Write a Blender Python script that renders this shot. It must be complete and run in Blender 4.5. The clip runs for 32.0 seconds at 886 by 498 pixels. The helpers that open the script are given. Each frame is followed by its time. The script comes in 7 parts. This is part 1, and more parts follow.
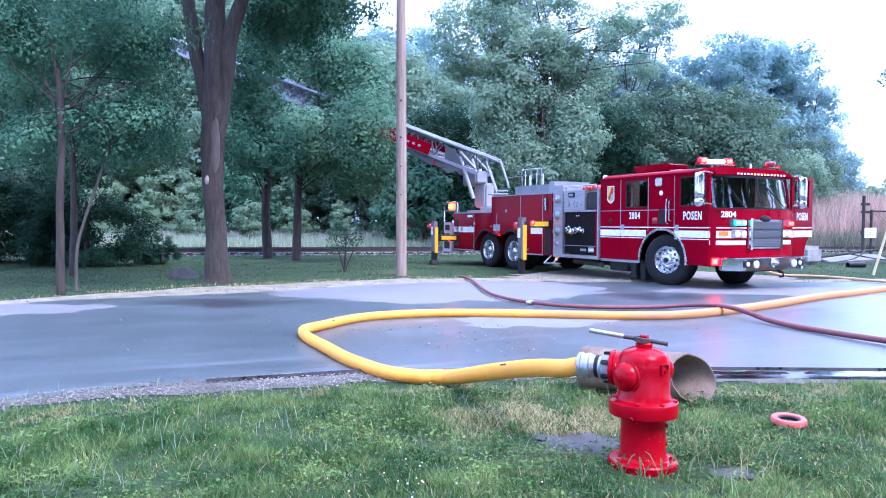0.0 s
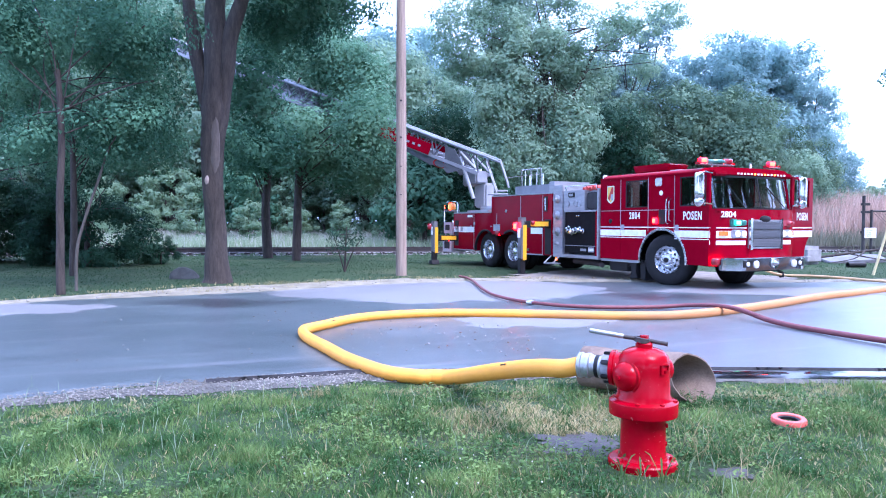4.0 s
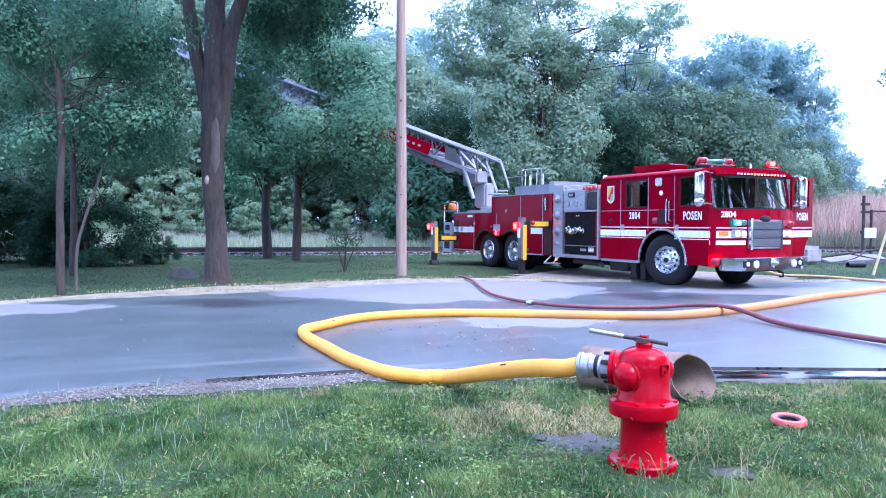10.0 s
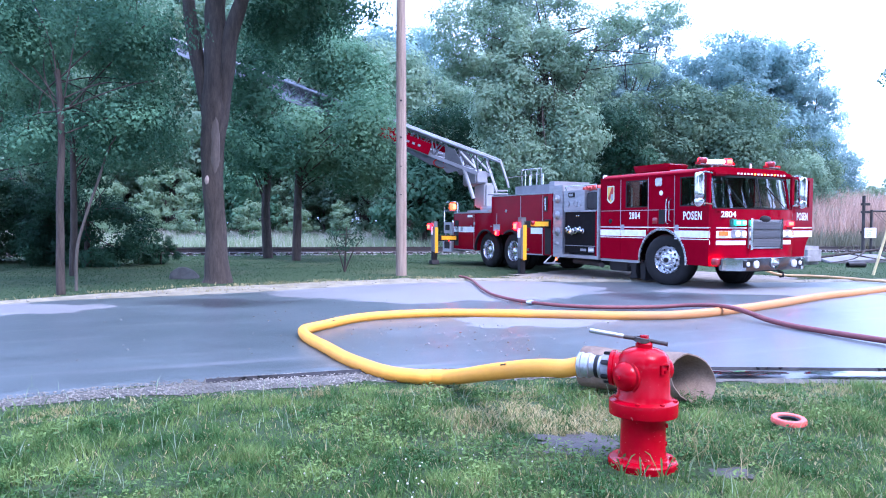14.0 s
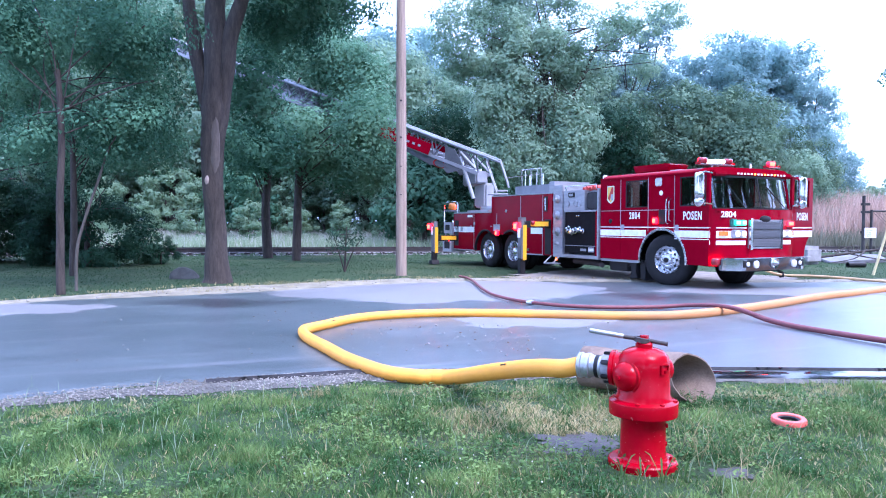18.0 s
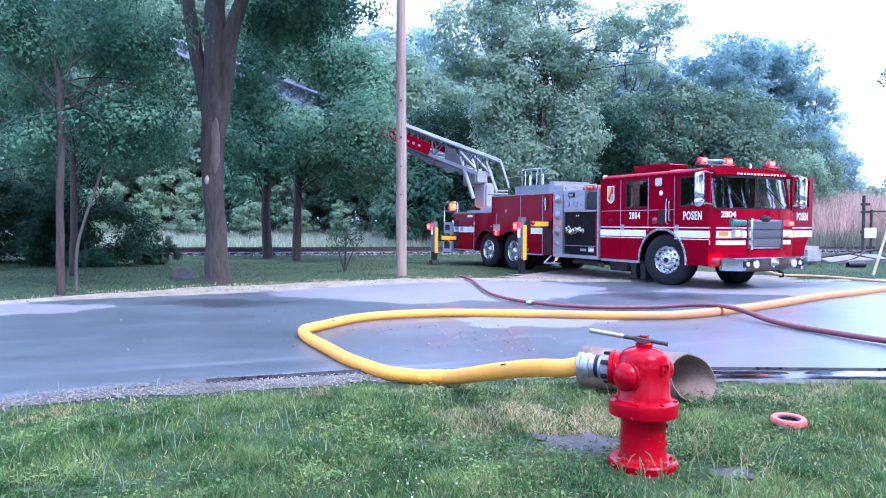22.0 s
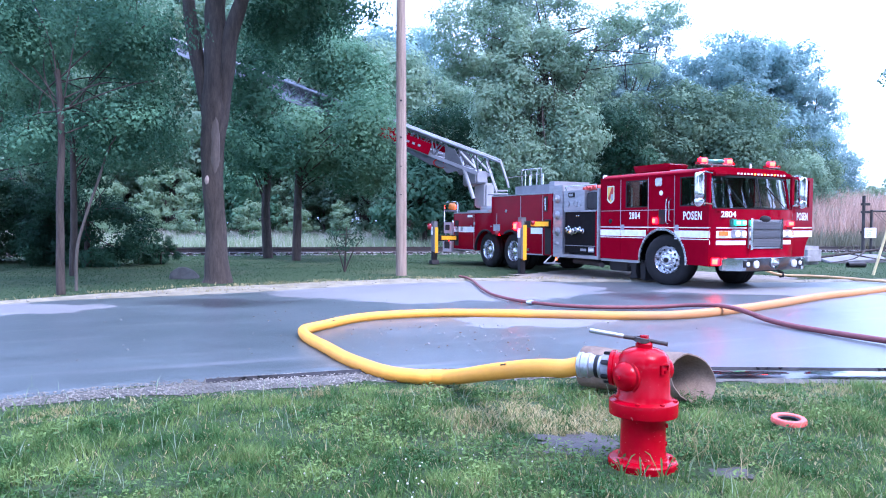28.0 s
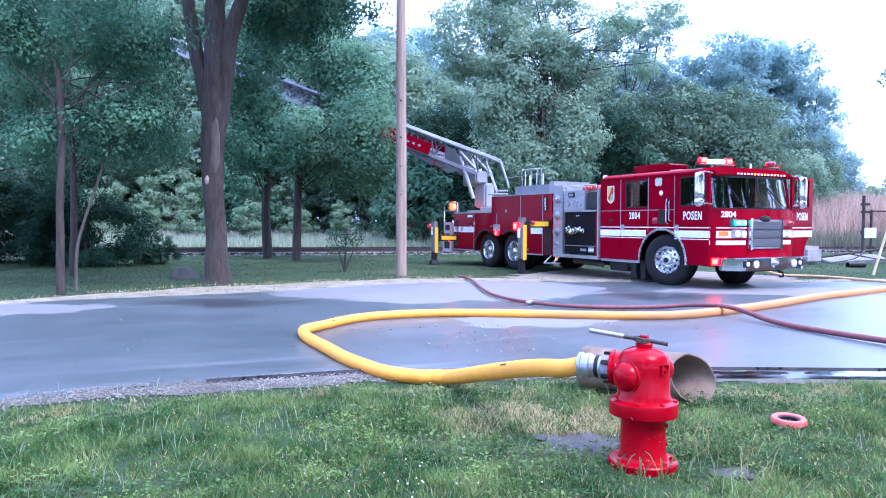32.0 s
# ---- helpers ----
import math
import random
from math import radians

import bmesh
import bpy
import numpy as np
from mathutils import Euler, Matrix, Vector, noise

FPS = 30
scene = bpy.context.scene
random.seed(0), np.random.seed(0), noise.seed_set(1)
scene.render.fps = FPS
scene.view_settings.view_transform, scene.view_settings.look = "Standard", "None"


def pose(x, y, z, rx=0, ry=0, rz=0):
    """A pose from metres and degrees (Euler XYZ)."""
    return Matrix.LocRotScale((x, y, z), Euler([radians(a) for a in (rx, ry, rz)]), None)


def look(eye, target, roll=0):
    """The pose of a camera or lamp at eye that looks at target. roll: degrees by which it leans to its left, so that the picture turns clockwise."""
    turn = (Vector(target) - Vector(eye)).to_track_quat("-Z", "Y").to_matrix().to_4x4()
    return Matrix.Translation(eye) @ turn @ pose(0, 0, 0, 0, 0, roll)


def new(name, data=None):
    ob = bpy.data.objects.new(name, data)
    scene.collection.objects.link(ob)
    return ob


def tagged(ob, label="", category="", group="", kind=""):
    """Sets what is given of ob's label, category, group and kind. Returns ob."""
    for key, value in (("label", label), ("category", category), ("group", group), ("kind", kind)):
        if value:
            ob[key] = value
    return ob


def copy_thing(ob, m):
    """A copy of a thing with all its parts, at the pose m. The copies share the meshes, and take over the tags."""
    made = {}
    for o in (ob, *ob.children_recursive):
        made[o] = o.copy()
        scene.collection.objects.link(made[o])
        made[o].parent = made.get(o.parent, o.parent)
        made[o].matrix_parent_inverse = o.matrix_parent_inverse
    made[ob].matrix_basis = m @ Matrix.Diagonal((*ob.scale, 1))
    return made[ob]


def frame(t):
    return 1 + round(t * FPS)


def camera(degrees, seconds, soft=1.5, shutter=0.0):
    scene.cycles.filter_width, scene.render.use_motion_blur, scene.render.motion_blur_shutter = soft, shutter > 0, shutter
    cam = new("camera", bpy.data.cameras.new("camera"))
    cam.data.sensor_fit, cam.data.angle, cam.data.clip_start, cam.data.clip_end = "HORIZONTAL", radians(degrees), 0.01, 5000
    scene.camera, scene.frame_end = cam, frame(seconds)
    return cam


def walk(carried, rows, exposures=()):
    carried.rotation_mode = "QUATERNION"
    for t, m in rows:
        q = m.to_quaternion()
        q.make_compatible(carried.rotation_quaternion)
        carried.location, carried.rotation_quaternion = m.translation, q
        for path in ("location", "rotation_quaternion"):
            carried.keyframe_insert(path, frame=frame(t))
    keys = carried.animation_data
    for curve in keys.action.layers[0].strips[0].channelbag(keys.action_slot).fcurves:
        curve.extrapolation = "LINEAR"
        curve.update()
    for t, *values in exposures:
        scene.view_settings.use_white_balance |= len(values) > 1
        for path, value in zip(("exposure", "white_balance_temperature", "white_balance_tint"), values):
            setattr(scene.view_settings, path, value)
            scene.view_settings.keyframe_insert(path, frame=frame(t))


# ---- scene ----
cam = camera(62.58, 32.0, soft=1.05)
EYE = Vector((0, 0, 1.30))
VIEW = Matrix.Translation(EYE) @ pose(0, 0, 0, 88.002, 0, 0) @ pose(0, 0, 0, 0, 0, 0.2)
walk(cam, [(0.0, VIEW), (32.0, VIEW)], exposures=[(0.0, 2.17, 5500, 32), (32.0, 2.17, 5500, 32)])

# ---- light: bright overcast evening, the lighter sky to the right ----
world = bpy.data.worlds.new("overcast_sky")
scene.world = world
world.use_nodes = True
wn, wl = world.node_tree.nodes, world.node_tree.links
wn.clear()
sky = wn.new("ShaderNodeTexSky")
sky.sky_type, sky.sun_disc = "NISHITA", False
sky.sun_elevation, sky.sun_rotation = radians(58), radians(75)
sky.air_density, sky.dust_density = 1.0, 3.0
veil = wn.new("ShaderNodeMix")
veil.data_type = "RGBA"
veil.inputs["Factor"].default_value = 0.6
veil.inputs["B"].default_value = (6.0, 8.4, 12.6, 1)
wbg = wn.new("ShaderNodeBackground")
wbg.inputs["Strength"].default_value = 0.11
wout = wn.new("ShaderNodeOutputWorld")
wl.new(sky.outputs["Color"], veil.inputs["A"])
wl.new(veil.outputs["Result"], wbg.inputs["Color"])
wl.new(wbg.outputs["Background"], wout.inputs["Surface"])
sun_data = bpy.data.lights.new("sun", "SUN")
sun_data.energy, sun_data.angle, sun_data.color = 1.25, radians(25), (1.0, 0.97, 0.93)
sun = new("sun", sun_data)
sun.matrix_world = look((14, -8, 30), (0, 8, 0))


# ---- materials ----
def nodes_of(name):
    m = bpy.data.materials.new(name)
    m.use_nodes = True
    nt = m.node_tree
    return m, nt, nt.nodes["Principled BSDF"]


def link(nt, a, b):
    nt.links.new(a, b)


def ramp(nt, fac, stops, interp="LINEAR"):
    r = nt.nodes.new("ShaderNodeValToRGB")
    r.color_ramp.interpolation = interp
    el = r.color_ramp.elements
    while len(el) < len(stops):
        el.new(0.5)
    for e, (pos, c) in zip(el, stops):
        e.position = pos
        e.color = (*c, 1) if len(c) == 3 else c
    link(nt, fac, r.inputs["Fac"])
    return r.outputs["Color"]


def coords(nt, kind="Object", scale=(1, 1, 1)):
    tc = nt.nodes.new("ShaderNodeTexCoord")
    mp = nt.nodes.new("ShaderNodeMapping")
    mp.inputs["Scale"].default_value = scale
    link(nt, tc.outputs[kind], mp.inputs["Vector"])
    return mp.outputs["Vector"]


def noise_fac(nt, vec, scale, detail=4, rough=0.6):
    n = nt.nodes.new("ShaderNodeTexNoise")
    n.inputs["Scale"].default_value, n.inputs["Detail"].default_value, n.inputs["Roughness"].default_value = scale, detail, rough
    link(nt, vec, n.inputs["Vector"])
    return n.outputs["Fac"]


def mixc(nt, fac, a, b, mode="MIX"):
    m = nt.nodes.new("ShaderNodeMix")
    m.data_type, m.blend_type = "RGBA", mode
    for key, v in (("Factor", fac), ("A", a), ("B", b)):
        sock = m.inputs[key]
        if isinstance(v, (int, float)):
            sock.default_value = v
        elif isinstance(v, tuple):
            sock.default_value = (*v, 1)
        else:
            link(nt, v, sock)
    return m.outputs["Result"]


def maths(nt, op, a, b=0.0, c=0.0):
    m = nt.nodes.new("ShaderNodeMath")
    m.operation = op
    for i, v in enumerate((a, b, c)):
        if isinstance(v, (int, float)):
            m.inputs[i].default_value = v
        else:
            link(nt, v, m.inputs[i])
    return m.outputs[0]


def bump(nt, bsdf, height, strength=0.3, dist=0.02):
    b = nt.nodes.new("ShaderNodeBump")
    b.inputs["Strength"].default_value, b.inputs["Distance"].default_value = strength, dist
    link(nt, height, b.inputs["Height"])
    link(nt, b.outputs["Normal"], bsdf.inputs["Normal"])


def surface(name, a, b, scale=6.0, fine=60.0, rough=(0.4, 0.6), metal=0.0, relief=0.15, coat=0.0, stretch=(1, 1, 1), spec=0.5):
    """A surface of two tones, blotches and fine grain."""
    m, nt, p = nodes_of(name)
    v = coords(nt, "Object", stretch)
    big, small = noise_fac(nt, v, scale), noise_fac(nt, v, fine, 3)
    f = maths(nt, "MULTIPLY_ADD", big, 0.7, maths(nt, "MULTIPLY", small, 0.3))
    link(nt, ramp(nt, f, [(0.32, a), (0.68, b)]), p.inputs["Base Color"])
    link(nt, maths(nt, "MULTIPLY_ADD", big, (rough[1] - rough[0]) * 1.4, rough[0] - 0.1 * (rough[1] - rough[0])), p.inputs["Roughness"])
    p.inputs["Metallic"].default_value = metal
    p.inputs["Coat Weight"].default_value = coat
    p.inputs["Coat Roughness"].default_value = 0.08
    p.inputs["Specular IOR Level"].default_value = spec
    if relief:
        bump(nt, p, small, relief, 0.004)
    return m


def leaf_material(name, dark, light, through_light=0.35, blotch=0.6, gain=1.0):
    m, nt, p = nodes_of(name)
    geo = nt.nodes.new("ShaderNodeNewGeometry")
    big = noise_fac(nt, coords(nt, "Object"), blotch, 2)
    f = maths(nt, "MULTIPLY_ADD", geo.outputs["Random Per Island"], 0.10, maths(nt, "MULTIPLY_ADD", big, gain, 0.33 - 0.5 * gain))
    col = ramp(nt, f, [(0.2, dark), (0.85, light)])
    link(nt, col, p.inputs["Base Color"])
    p.inputs["Roughness"].default_value = 0.75
    p.inputs["Specular IOR Level"].default_value = 0.18
    tr = nt.nodes.new("ShaderNodeBsdfTranslucent")
    link(nt, mixc(nt, 0.2, col, (0.12, 0.24, 0.10)), tr.inputs["Color"])
    mx = nt.nodes.new("ShaderNodeMixShader")
    mx.inputs["Fac"].default_value = through_light
    link(nt, p.outputs["BSDF"], mx.inputs[1])
    link(nt, tr.outputs["BSDF"], mx.inputs[2])
    link(nt, mx.outputs[0], nt.nodes["Material Output"].inputs["Surface"])
    return m


def glow(name, colour, strength):
    m, nt, p = nodes_of(name)
    p.inputs["Base Color"].default_value = (*[min(1, c) for c in colour], 1)
    p.inputs["Emission Color"].default_value = (*colour, 1)
    p.inputs["Emission Strength"].default_value = strength
    return m


def plain(name, colour, rough=0.4, metal=0.0, coat=0.0):
    m, nt, p = nodes_of(name)
    v = coords(nt, "Object")
    f = noise_fac(nt, v, 9.0)
    lo, hi = tuple(c * 0.85 for c in colour), tuple(min(1, c * 1.12) for c in colour)
    link(nt, ramp(nt, f, [(0.3, lo), (0.7, hi)]), p.inputs["Base Color"])
    p.inputs["Roughness"].default_value, p.inputs["Metallic"].default_value = rough, metal
    p.inputs["Coat Weight"].default_value = coat
    return m


def road_material():
    """Worn asphalt: damp darker areas, wet patches with the trees' dark reflection painted in, pale dry patches, fine
    stone grain.
    """
    m, nt, p = nodes_of("asphalt")
    v = coords(nt, "Object")
    grain, mid, wide = noise_fac(nt, v, 160, 3), noise_fac(nt, v, 9, 5), noise_fac(nt, v, 0.55, 5)
    warp = nt.nodes.new("ShaderNodeTexNoise")
    warp.inputs["Scale"].default_value, warp.inputs["Detail"].default_value = 0.9, 5
    link(nt, v, warp.inputs["Vector"])
    off = nt.nodes.new("ShaderNodeVectorMath")
    off.operation = "MULTIPLY_ADD"
    off.inputs[1].default_value = (1.3, 1.9, 0)
    link(nt, warp.outputs["Color"], off.inputs[0])
    link(nt, v, off.inputs[2])
    dry = None
    for cx, cy, rx, ry in ((0.1, 14.2, 3.2, 2.5), (6.8, 13.9, 2.8, 0.8), (-6.7, 10.7, 1.6, 1.0), (1.9, 10.0, 0.75, 0.55), (1.0, 9.45, 0.95, 0.45), (-1.6, 14.0, 1.9, 1.5), (9.5, 17.5, 5, 1.0)):
        sh = nt.nodes.new("ShaderNodeVectorMath")
        sh.operation = "MULTIPLY_ADD"
        sh.inputs[1].default_value = (1 / rx, 1 / ry, 0)
        sh.inputs[2].default_value = (-(cx + 0.65) / rx, -(cy + 0.95) / ry, 0)
        link(nt, off.outputs[0], sh.inputs[0])
        ln = nt.nodes.new("ShaderNodeVectorMath")
        ln.operation = "LENGTH"
        link(nt, sh.outputs[0], ln.inputs[0])
        k = maths(nt, "SUBTRACT", 1.0, ln.outputs["Value"])
        dry = k if dry is None else maths(nt, "MAXIMUM", dry, k)
    ragged = maths(nt, "MULTIPLY_ADD", noise_fac(nt, v, 3.2, 7, 0.65), 0.55, maths(nt, "ADD", dry, -0.27))
    dry = ramp(nt, ragged, [(0.0, (0, 0, 0)), (0.07, (1, 1, 1))])
    mp = nt.nodes.new("ShaderNodeMapping")
    mp.vector_type = "TEXTURE"
    mp.inputs["Rotation"].default_value = (0, 0, radians(24))
    mp.inputs["Scale"].default_value = (5.0, 0.28, 1)
    link(nt, v, mp.inputs["Vector"])
    streak = ramp(nt, noise_fac(nt, mp.outputs["Vector"], 1.0, 4, 0.55), [(0.55, (0, 0, 0)), (0.70, (0.45, 0.45, 0.45))])
    wet = ramp(nt, mixc(nt, 0.35, wide, mid), [(0.36, (0.056, 0.074, 0.078)), (0.62, (0.098, 0.122, 0.128))])
    wet = mixc(nt, streak, wet, (0.20, 0.205, 0.215))
    # wet patches, darkened in colour for the trees they reflect
    soak_reflection = None
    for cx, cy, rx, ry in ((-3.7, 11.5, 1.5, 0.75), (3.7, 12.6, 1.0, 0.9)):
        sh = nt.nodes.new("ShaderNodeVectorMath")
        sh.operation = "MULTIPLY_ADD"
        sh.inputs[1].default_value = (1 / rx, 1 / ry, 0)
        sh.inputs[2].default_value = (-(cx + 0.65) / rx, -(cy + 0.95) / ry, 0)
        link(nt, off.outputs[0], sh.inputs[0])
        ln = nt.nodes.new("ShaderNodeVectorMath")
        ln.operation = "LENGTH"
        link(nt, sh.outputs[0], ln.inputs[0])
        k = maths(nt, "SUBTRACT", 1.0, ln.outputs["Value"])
        soak_reflection = k if soak_reflection is None else maths(nt, "MAXIMUM", soak_reflection, k)
    soak_reflection = ramp(nt, soak_reflection, [(0.0, (0, 0, 0)), (0.55, (1, 1, 1))])
    wet = mixc(nt, soak_reflection, wet, (0.035, 0.037, 0.042))
    pale = ramp(nt, mixc(nt, 0.4, wide, mid), [(0.3, (0.145, 0.147, 0.149)), (0.7, (0.222, 0.219, 0.216))])
    base = mixc(nt, dry, wet, pale)
    base = mixc(nt, 0.5, base, ramp(nt, grain, [(0.3, (0.35, 0.35, 0.35)), (0.7, (1.0, 1.0, 1.0))]), "MULTIPLY")
    link(nt, base, p.inputs["Base Color"])
    damp = maths(nt, "MULTIPLY_ADD", mid, 0.10, maths(nt, "MULTIPLY_ADD", wide, 0.16, 0.19))
    link(nt, maths(nt, "MULTIPLY_ADD", dry, 0.25, damp), p.inputs["Roughness"])
    p.inputs["Specular IOR Level"].default_value = 0.55
    bump(nt, p, mixc(nt, 0.35, grain, noise_fac(nt, v, 38, 4)), 0.28, 0.005)
    return m


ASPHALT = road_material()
GRAVEL = surface("gravel", (0.035, 0.034, 0.027), (0.135, 0.128, 0.108), 14, 110, (0.8, 0.95), relief=0.9)
STONE = leaf_material("pebble", (0.13, 0.122, 0.106), (0.52, 0.485, 0.425), 0.0, 0.9, 1.6)
BALLAST = leaf_material("ballast_stone", (0.16, 0.15, 0.14), (0.5, 0.49, 0.47), 0.0)
BARK = surface("bark", (0.013, 0.010, 0.008), (0.074, 0.057, 0.046), 5, 25, (0.8, 0.95), relief=0.9, stretch=(3, 3, 0.5))
BARE_WOOD = surface("bare_wood", (0.22, 0.17, 0.14), (0.36, 0.29, 0.24), 5, 30, (0.7, 0.9), stretch=(3, 3, 0.4))
POLE_WOOD = surface("pole_wood", (0.17, 0.12, 0.090), (0.42, 0.315, 0.25), 3, 50, (0.7, 0.9), relief=0.7, stretch=(8, 8, 0.35))
LEAF_DARK = leaf_material("leaf_dark", (0.024, 0.088, 0.054), (0.150, 0.325, 0.195), 0.44, 0.8, 2.0)
# darkened leaf copy: shade under and between trees is in its colour
LEAF_DEEP_SHADE = leaf_material("leaf_deep_shade", (0.008, 0.036, 0.022), (0.045, 0.12, 0.068), 0.3, 0.8, 1.6)
LEAF_MID = leaf_material("leaf_mid", (0.056, 0.145, 0.088), (0.205, 0.385, 0.235), 0.48, 0.7, 1.6)
# far leaves: the blue of the haze is painted into this colour
LEAF_BLUE_HAZE = leaf_material("leaf_blue_haze", (0.19, 0.33, 0.33), (0.46, 0.64, 0.65), 0.62, 0.35, 1.4)
# leaf green lightened to carry haze and bloom in the colour
LEAF_PALE_HAZE = leaf_material("leaf_pale_haze", (0.150, 0.255, 0.175), (0.43, 0.57, 0.39), 0.53, 0.45, 1.5)
# field green paled to the tone of distant haze
FIELD = leaf_material("field_blade_haze", (0.27, 0.35, 0.21), (0.52, 0.60, 0.42), 0.55)
FIELD_STRAW = leaf_material("field_straw", (0.55, 0.53, 0.46), (0.82, 0.79, 0.71), 0.55)
# hazed version of the bush leaves, haze painted as a paler green
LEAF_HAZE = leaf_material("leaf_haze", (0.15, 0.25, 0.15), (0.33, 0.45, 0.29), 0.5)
GRASS = leaf_material("grass_blade", (0.040, 0.110, 0.030), (0.245, 0.350, 0.108), 0.3, 2.2, 1.9)
# darker copy of the grass colour, with the trees' shade painted in
VERGE_SHADED = leaf_material("verge_blade_shaded", (0.032, 0.075, 0.038), (0.057, 0.108, 0.054), 0.6, 0.35, 1.4)
GRASS_DRY = leaf_material("grass_dry", (0.28, 0.235, 0.11), (0.60, 0.52, 0.29), 0.25)
REED = leaf_material("reed", (0.42, 0.28, 0.22), (0.70, 0.52, 0.43), 0.25)
CLOVER = plain("clover_white", (0.5, 0.5, 0.41), 0.8)
RED = surface("red_paint", (0.22, 0.0012, 0.010), (0.27, 0.002, 0.014), 2, 30, (0.05, 0.11), relief=0.0, coat=0.0, spec=0.03)
WHITE = plain("white_stripe", (0.86, 0.86, 0.86), 0.35)
STEEL = surface("brushed_steel", (0.29, 0.30, 0.32), (0.44, 0.45, 0.47), 3, 80, (0.35, 0.5), 0.6, stretch=(1, 1, 6), relief=0.05)
GREYPAINT = surface("grey_paint", (0.17, 0.18, 0.20), (0.27, 0.28, 0.305), 3, 40, (0.4, 0.55), relief=0.05)
CHROME = plain("chrome", (0.62, 0.63, 0.65), 0.09, 1.0)
ALLOY = surface("polished_alloy", (0.55, 0.56, 0.58), (0.72, 0.73, 0.75), 6, 60, (0.18, 0.32), 1.0, relief=0.05)
BLACK = surface("black_trim", (0.008, 0.008, 0.009), (0.02, 0.02, 0.022), 8, 60, (0.4, 0.6), relief=0.1, spec=0.25)
TYRE = surface("tyre_rubber", (0.009, 0.009, 0.0095), (0.022, 0.0215, 0.021), 12, 80, (0.7, 0.9), relief=0.3, spec=0.25)
PANEL = surface("panel_black", (0.004, 0.004, 0.005), (0.013, 0.013, 0.014), 8, 60, (0.5, 0.7), relief=0.1, spec=0.08)
YELLOW = plain("safety_yellow", (0.85, 0.40, 0.02), 0.35)
HYDRANT_RED = surface("hydrant_red", (0.30, 0.0005, 0.006), (0.385, 0.001, 0.010), 10, 60, (0.13, 0.24), relief=0.12, coat=0.0, spec=0.14)
_nt = HYDRANT_RED.node_tree
_p = _nt.nodes["Principled BSDF"]
_chip = ramp(_nt, noise_fac(_nt, coords(_nt), 55, 3, 0.55), [(0.70, (0, 0, 0)), (0.735, (1, 1, 1))])
_paint = _p.inputs["Base Color"].links[0].from_socket
link(_nt, mixc(_nt, _chip, _paint, (0.50, 0.20, 0.17)), _p.inputs["Base Color"])
HOSE_YELLOW = surface("hose_yellow", (0.78, 0.30, 0.022), (0.92, 0.40, 0.045), 6, 140, (0.5, 0.7), relief=0.35)
_nt = HOSE_YELLOW.node_tree
_p = _nt.nodes["Principled BSDF"]
_xyz = _nt.nodes.new("ShaderNodeSeparateXYZ")
link(_nt, coords(_nt), _xyz.inputs[0])
_far = maths(_nt, "MULTIPLY_ADD", _xyz.outputs[0], 0.16, maths(_nt, "MULTIPLY_ADD", noise_fac(_nt, coords(_nt), 1.5), 0.7, -0.40))
_soil = ramp(_nt, _far, [(0.0, (0, 0, 0)), (0.42, (0.9, 0.9, 0.9))])
_paint = _p.inputs["Base Color"].links[0].from_socket
link(_nt, mixc(_nt, _soil, _paint, (0.44, 0.19, 0.075)), _p.inputs["Base Color"])
HOSE_MAROON = surface("hose_maroon", (0.13, 0.03, 0.035), (0.20, 0.06, 0.06), 6, 140, (0.5, 0.7), relief=0.35)
CONCRETE = surface("concrete", (0.20, 0.195, 0.19), (0.36, 0.35, 0.345), 4, 60, (0.8, 0.95), relief=0.4)
CANVAS = surface("canvas_tan", (0.068, 0.045, 0.032), (0.27, 0.19, 0.135), 4, 70, (0.75, 0.9), relief=0.5)
DRYEDGE = surface("dry_edge", (0.11, 0.098, 0.062), (0.29, 0.262, 0.185), 3, 45, (0.85, 0.95), relief=0.8)
RUST = surface("rusty_rail", (0.02, 0.018, 0.018), (0.06, 0.045, 0.04), 6, 60, (0.6, 0.8))
ORANGE = surface("orange_ring", (0.55, 0.075, 0.055), (0.68, 0.14, 0.10), 12, 70, (0.5, 0.7))


# ---- mesh helpers ----
def add_box(bm, x0, y0, z0, x1, y1, z1, bev=0.0):
    r = bmesh.ops.create_cube(bm, size=1.0)
    vs = r["verts"]
    for v in vs:
        v.co = ((x0 + x1) / 2 + v.co.x * (x1 - x0), (y0 + y1) / 2 + v.co.y * (y1 - y0), (z0 + z1) / 2 + v.co.z * (z1 - z0))
    if bev:
        es = list({e for v in vs for e in v.link_edges})
        bmesh.ops.bevel(bm, geom=es, offset=bev, segments=2, affect="EDGES", clamp_overlap=True)


def prism(bm, pts, lo, hi, axis="y", bev=0.0):
    """Extrude a closed outline. axis y: points are (x, z); z: (x, y); x: (y, z)."""
    def at(p, k):
        return {"y": (p[0], k, p[1]), "z": (p[0], p[1], k), "x": (k, p[0], p[1])}[axis]
    a = [bm.verts.new(at(p, lo)) for p in pts]
    b = [bm.verts.new(at(p, hi)) for p in pts]
    fs = [bm.faces.new(a), bm.faces.new(b[::-1])]
    n = len(pts)
    fs += [bm.faces.new((a[i], b[i], b[(i + 1) % n], a[(i + 1) % n])) for i in range(n)]
    bmesh.ops.recalc_face_normals(bm, faces=fs)
    if bev:
        es = [e for f in fs[:2] for e in f.edges]
        bmesh.ops.bevel(bm, geom=es, offset=bev, segments=2, affect="EDGES", clamp_overlap=True)


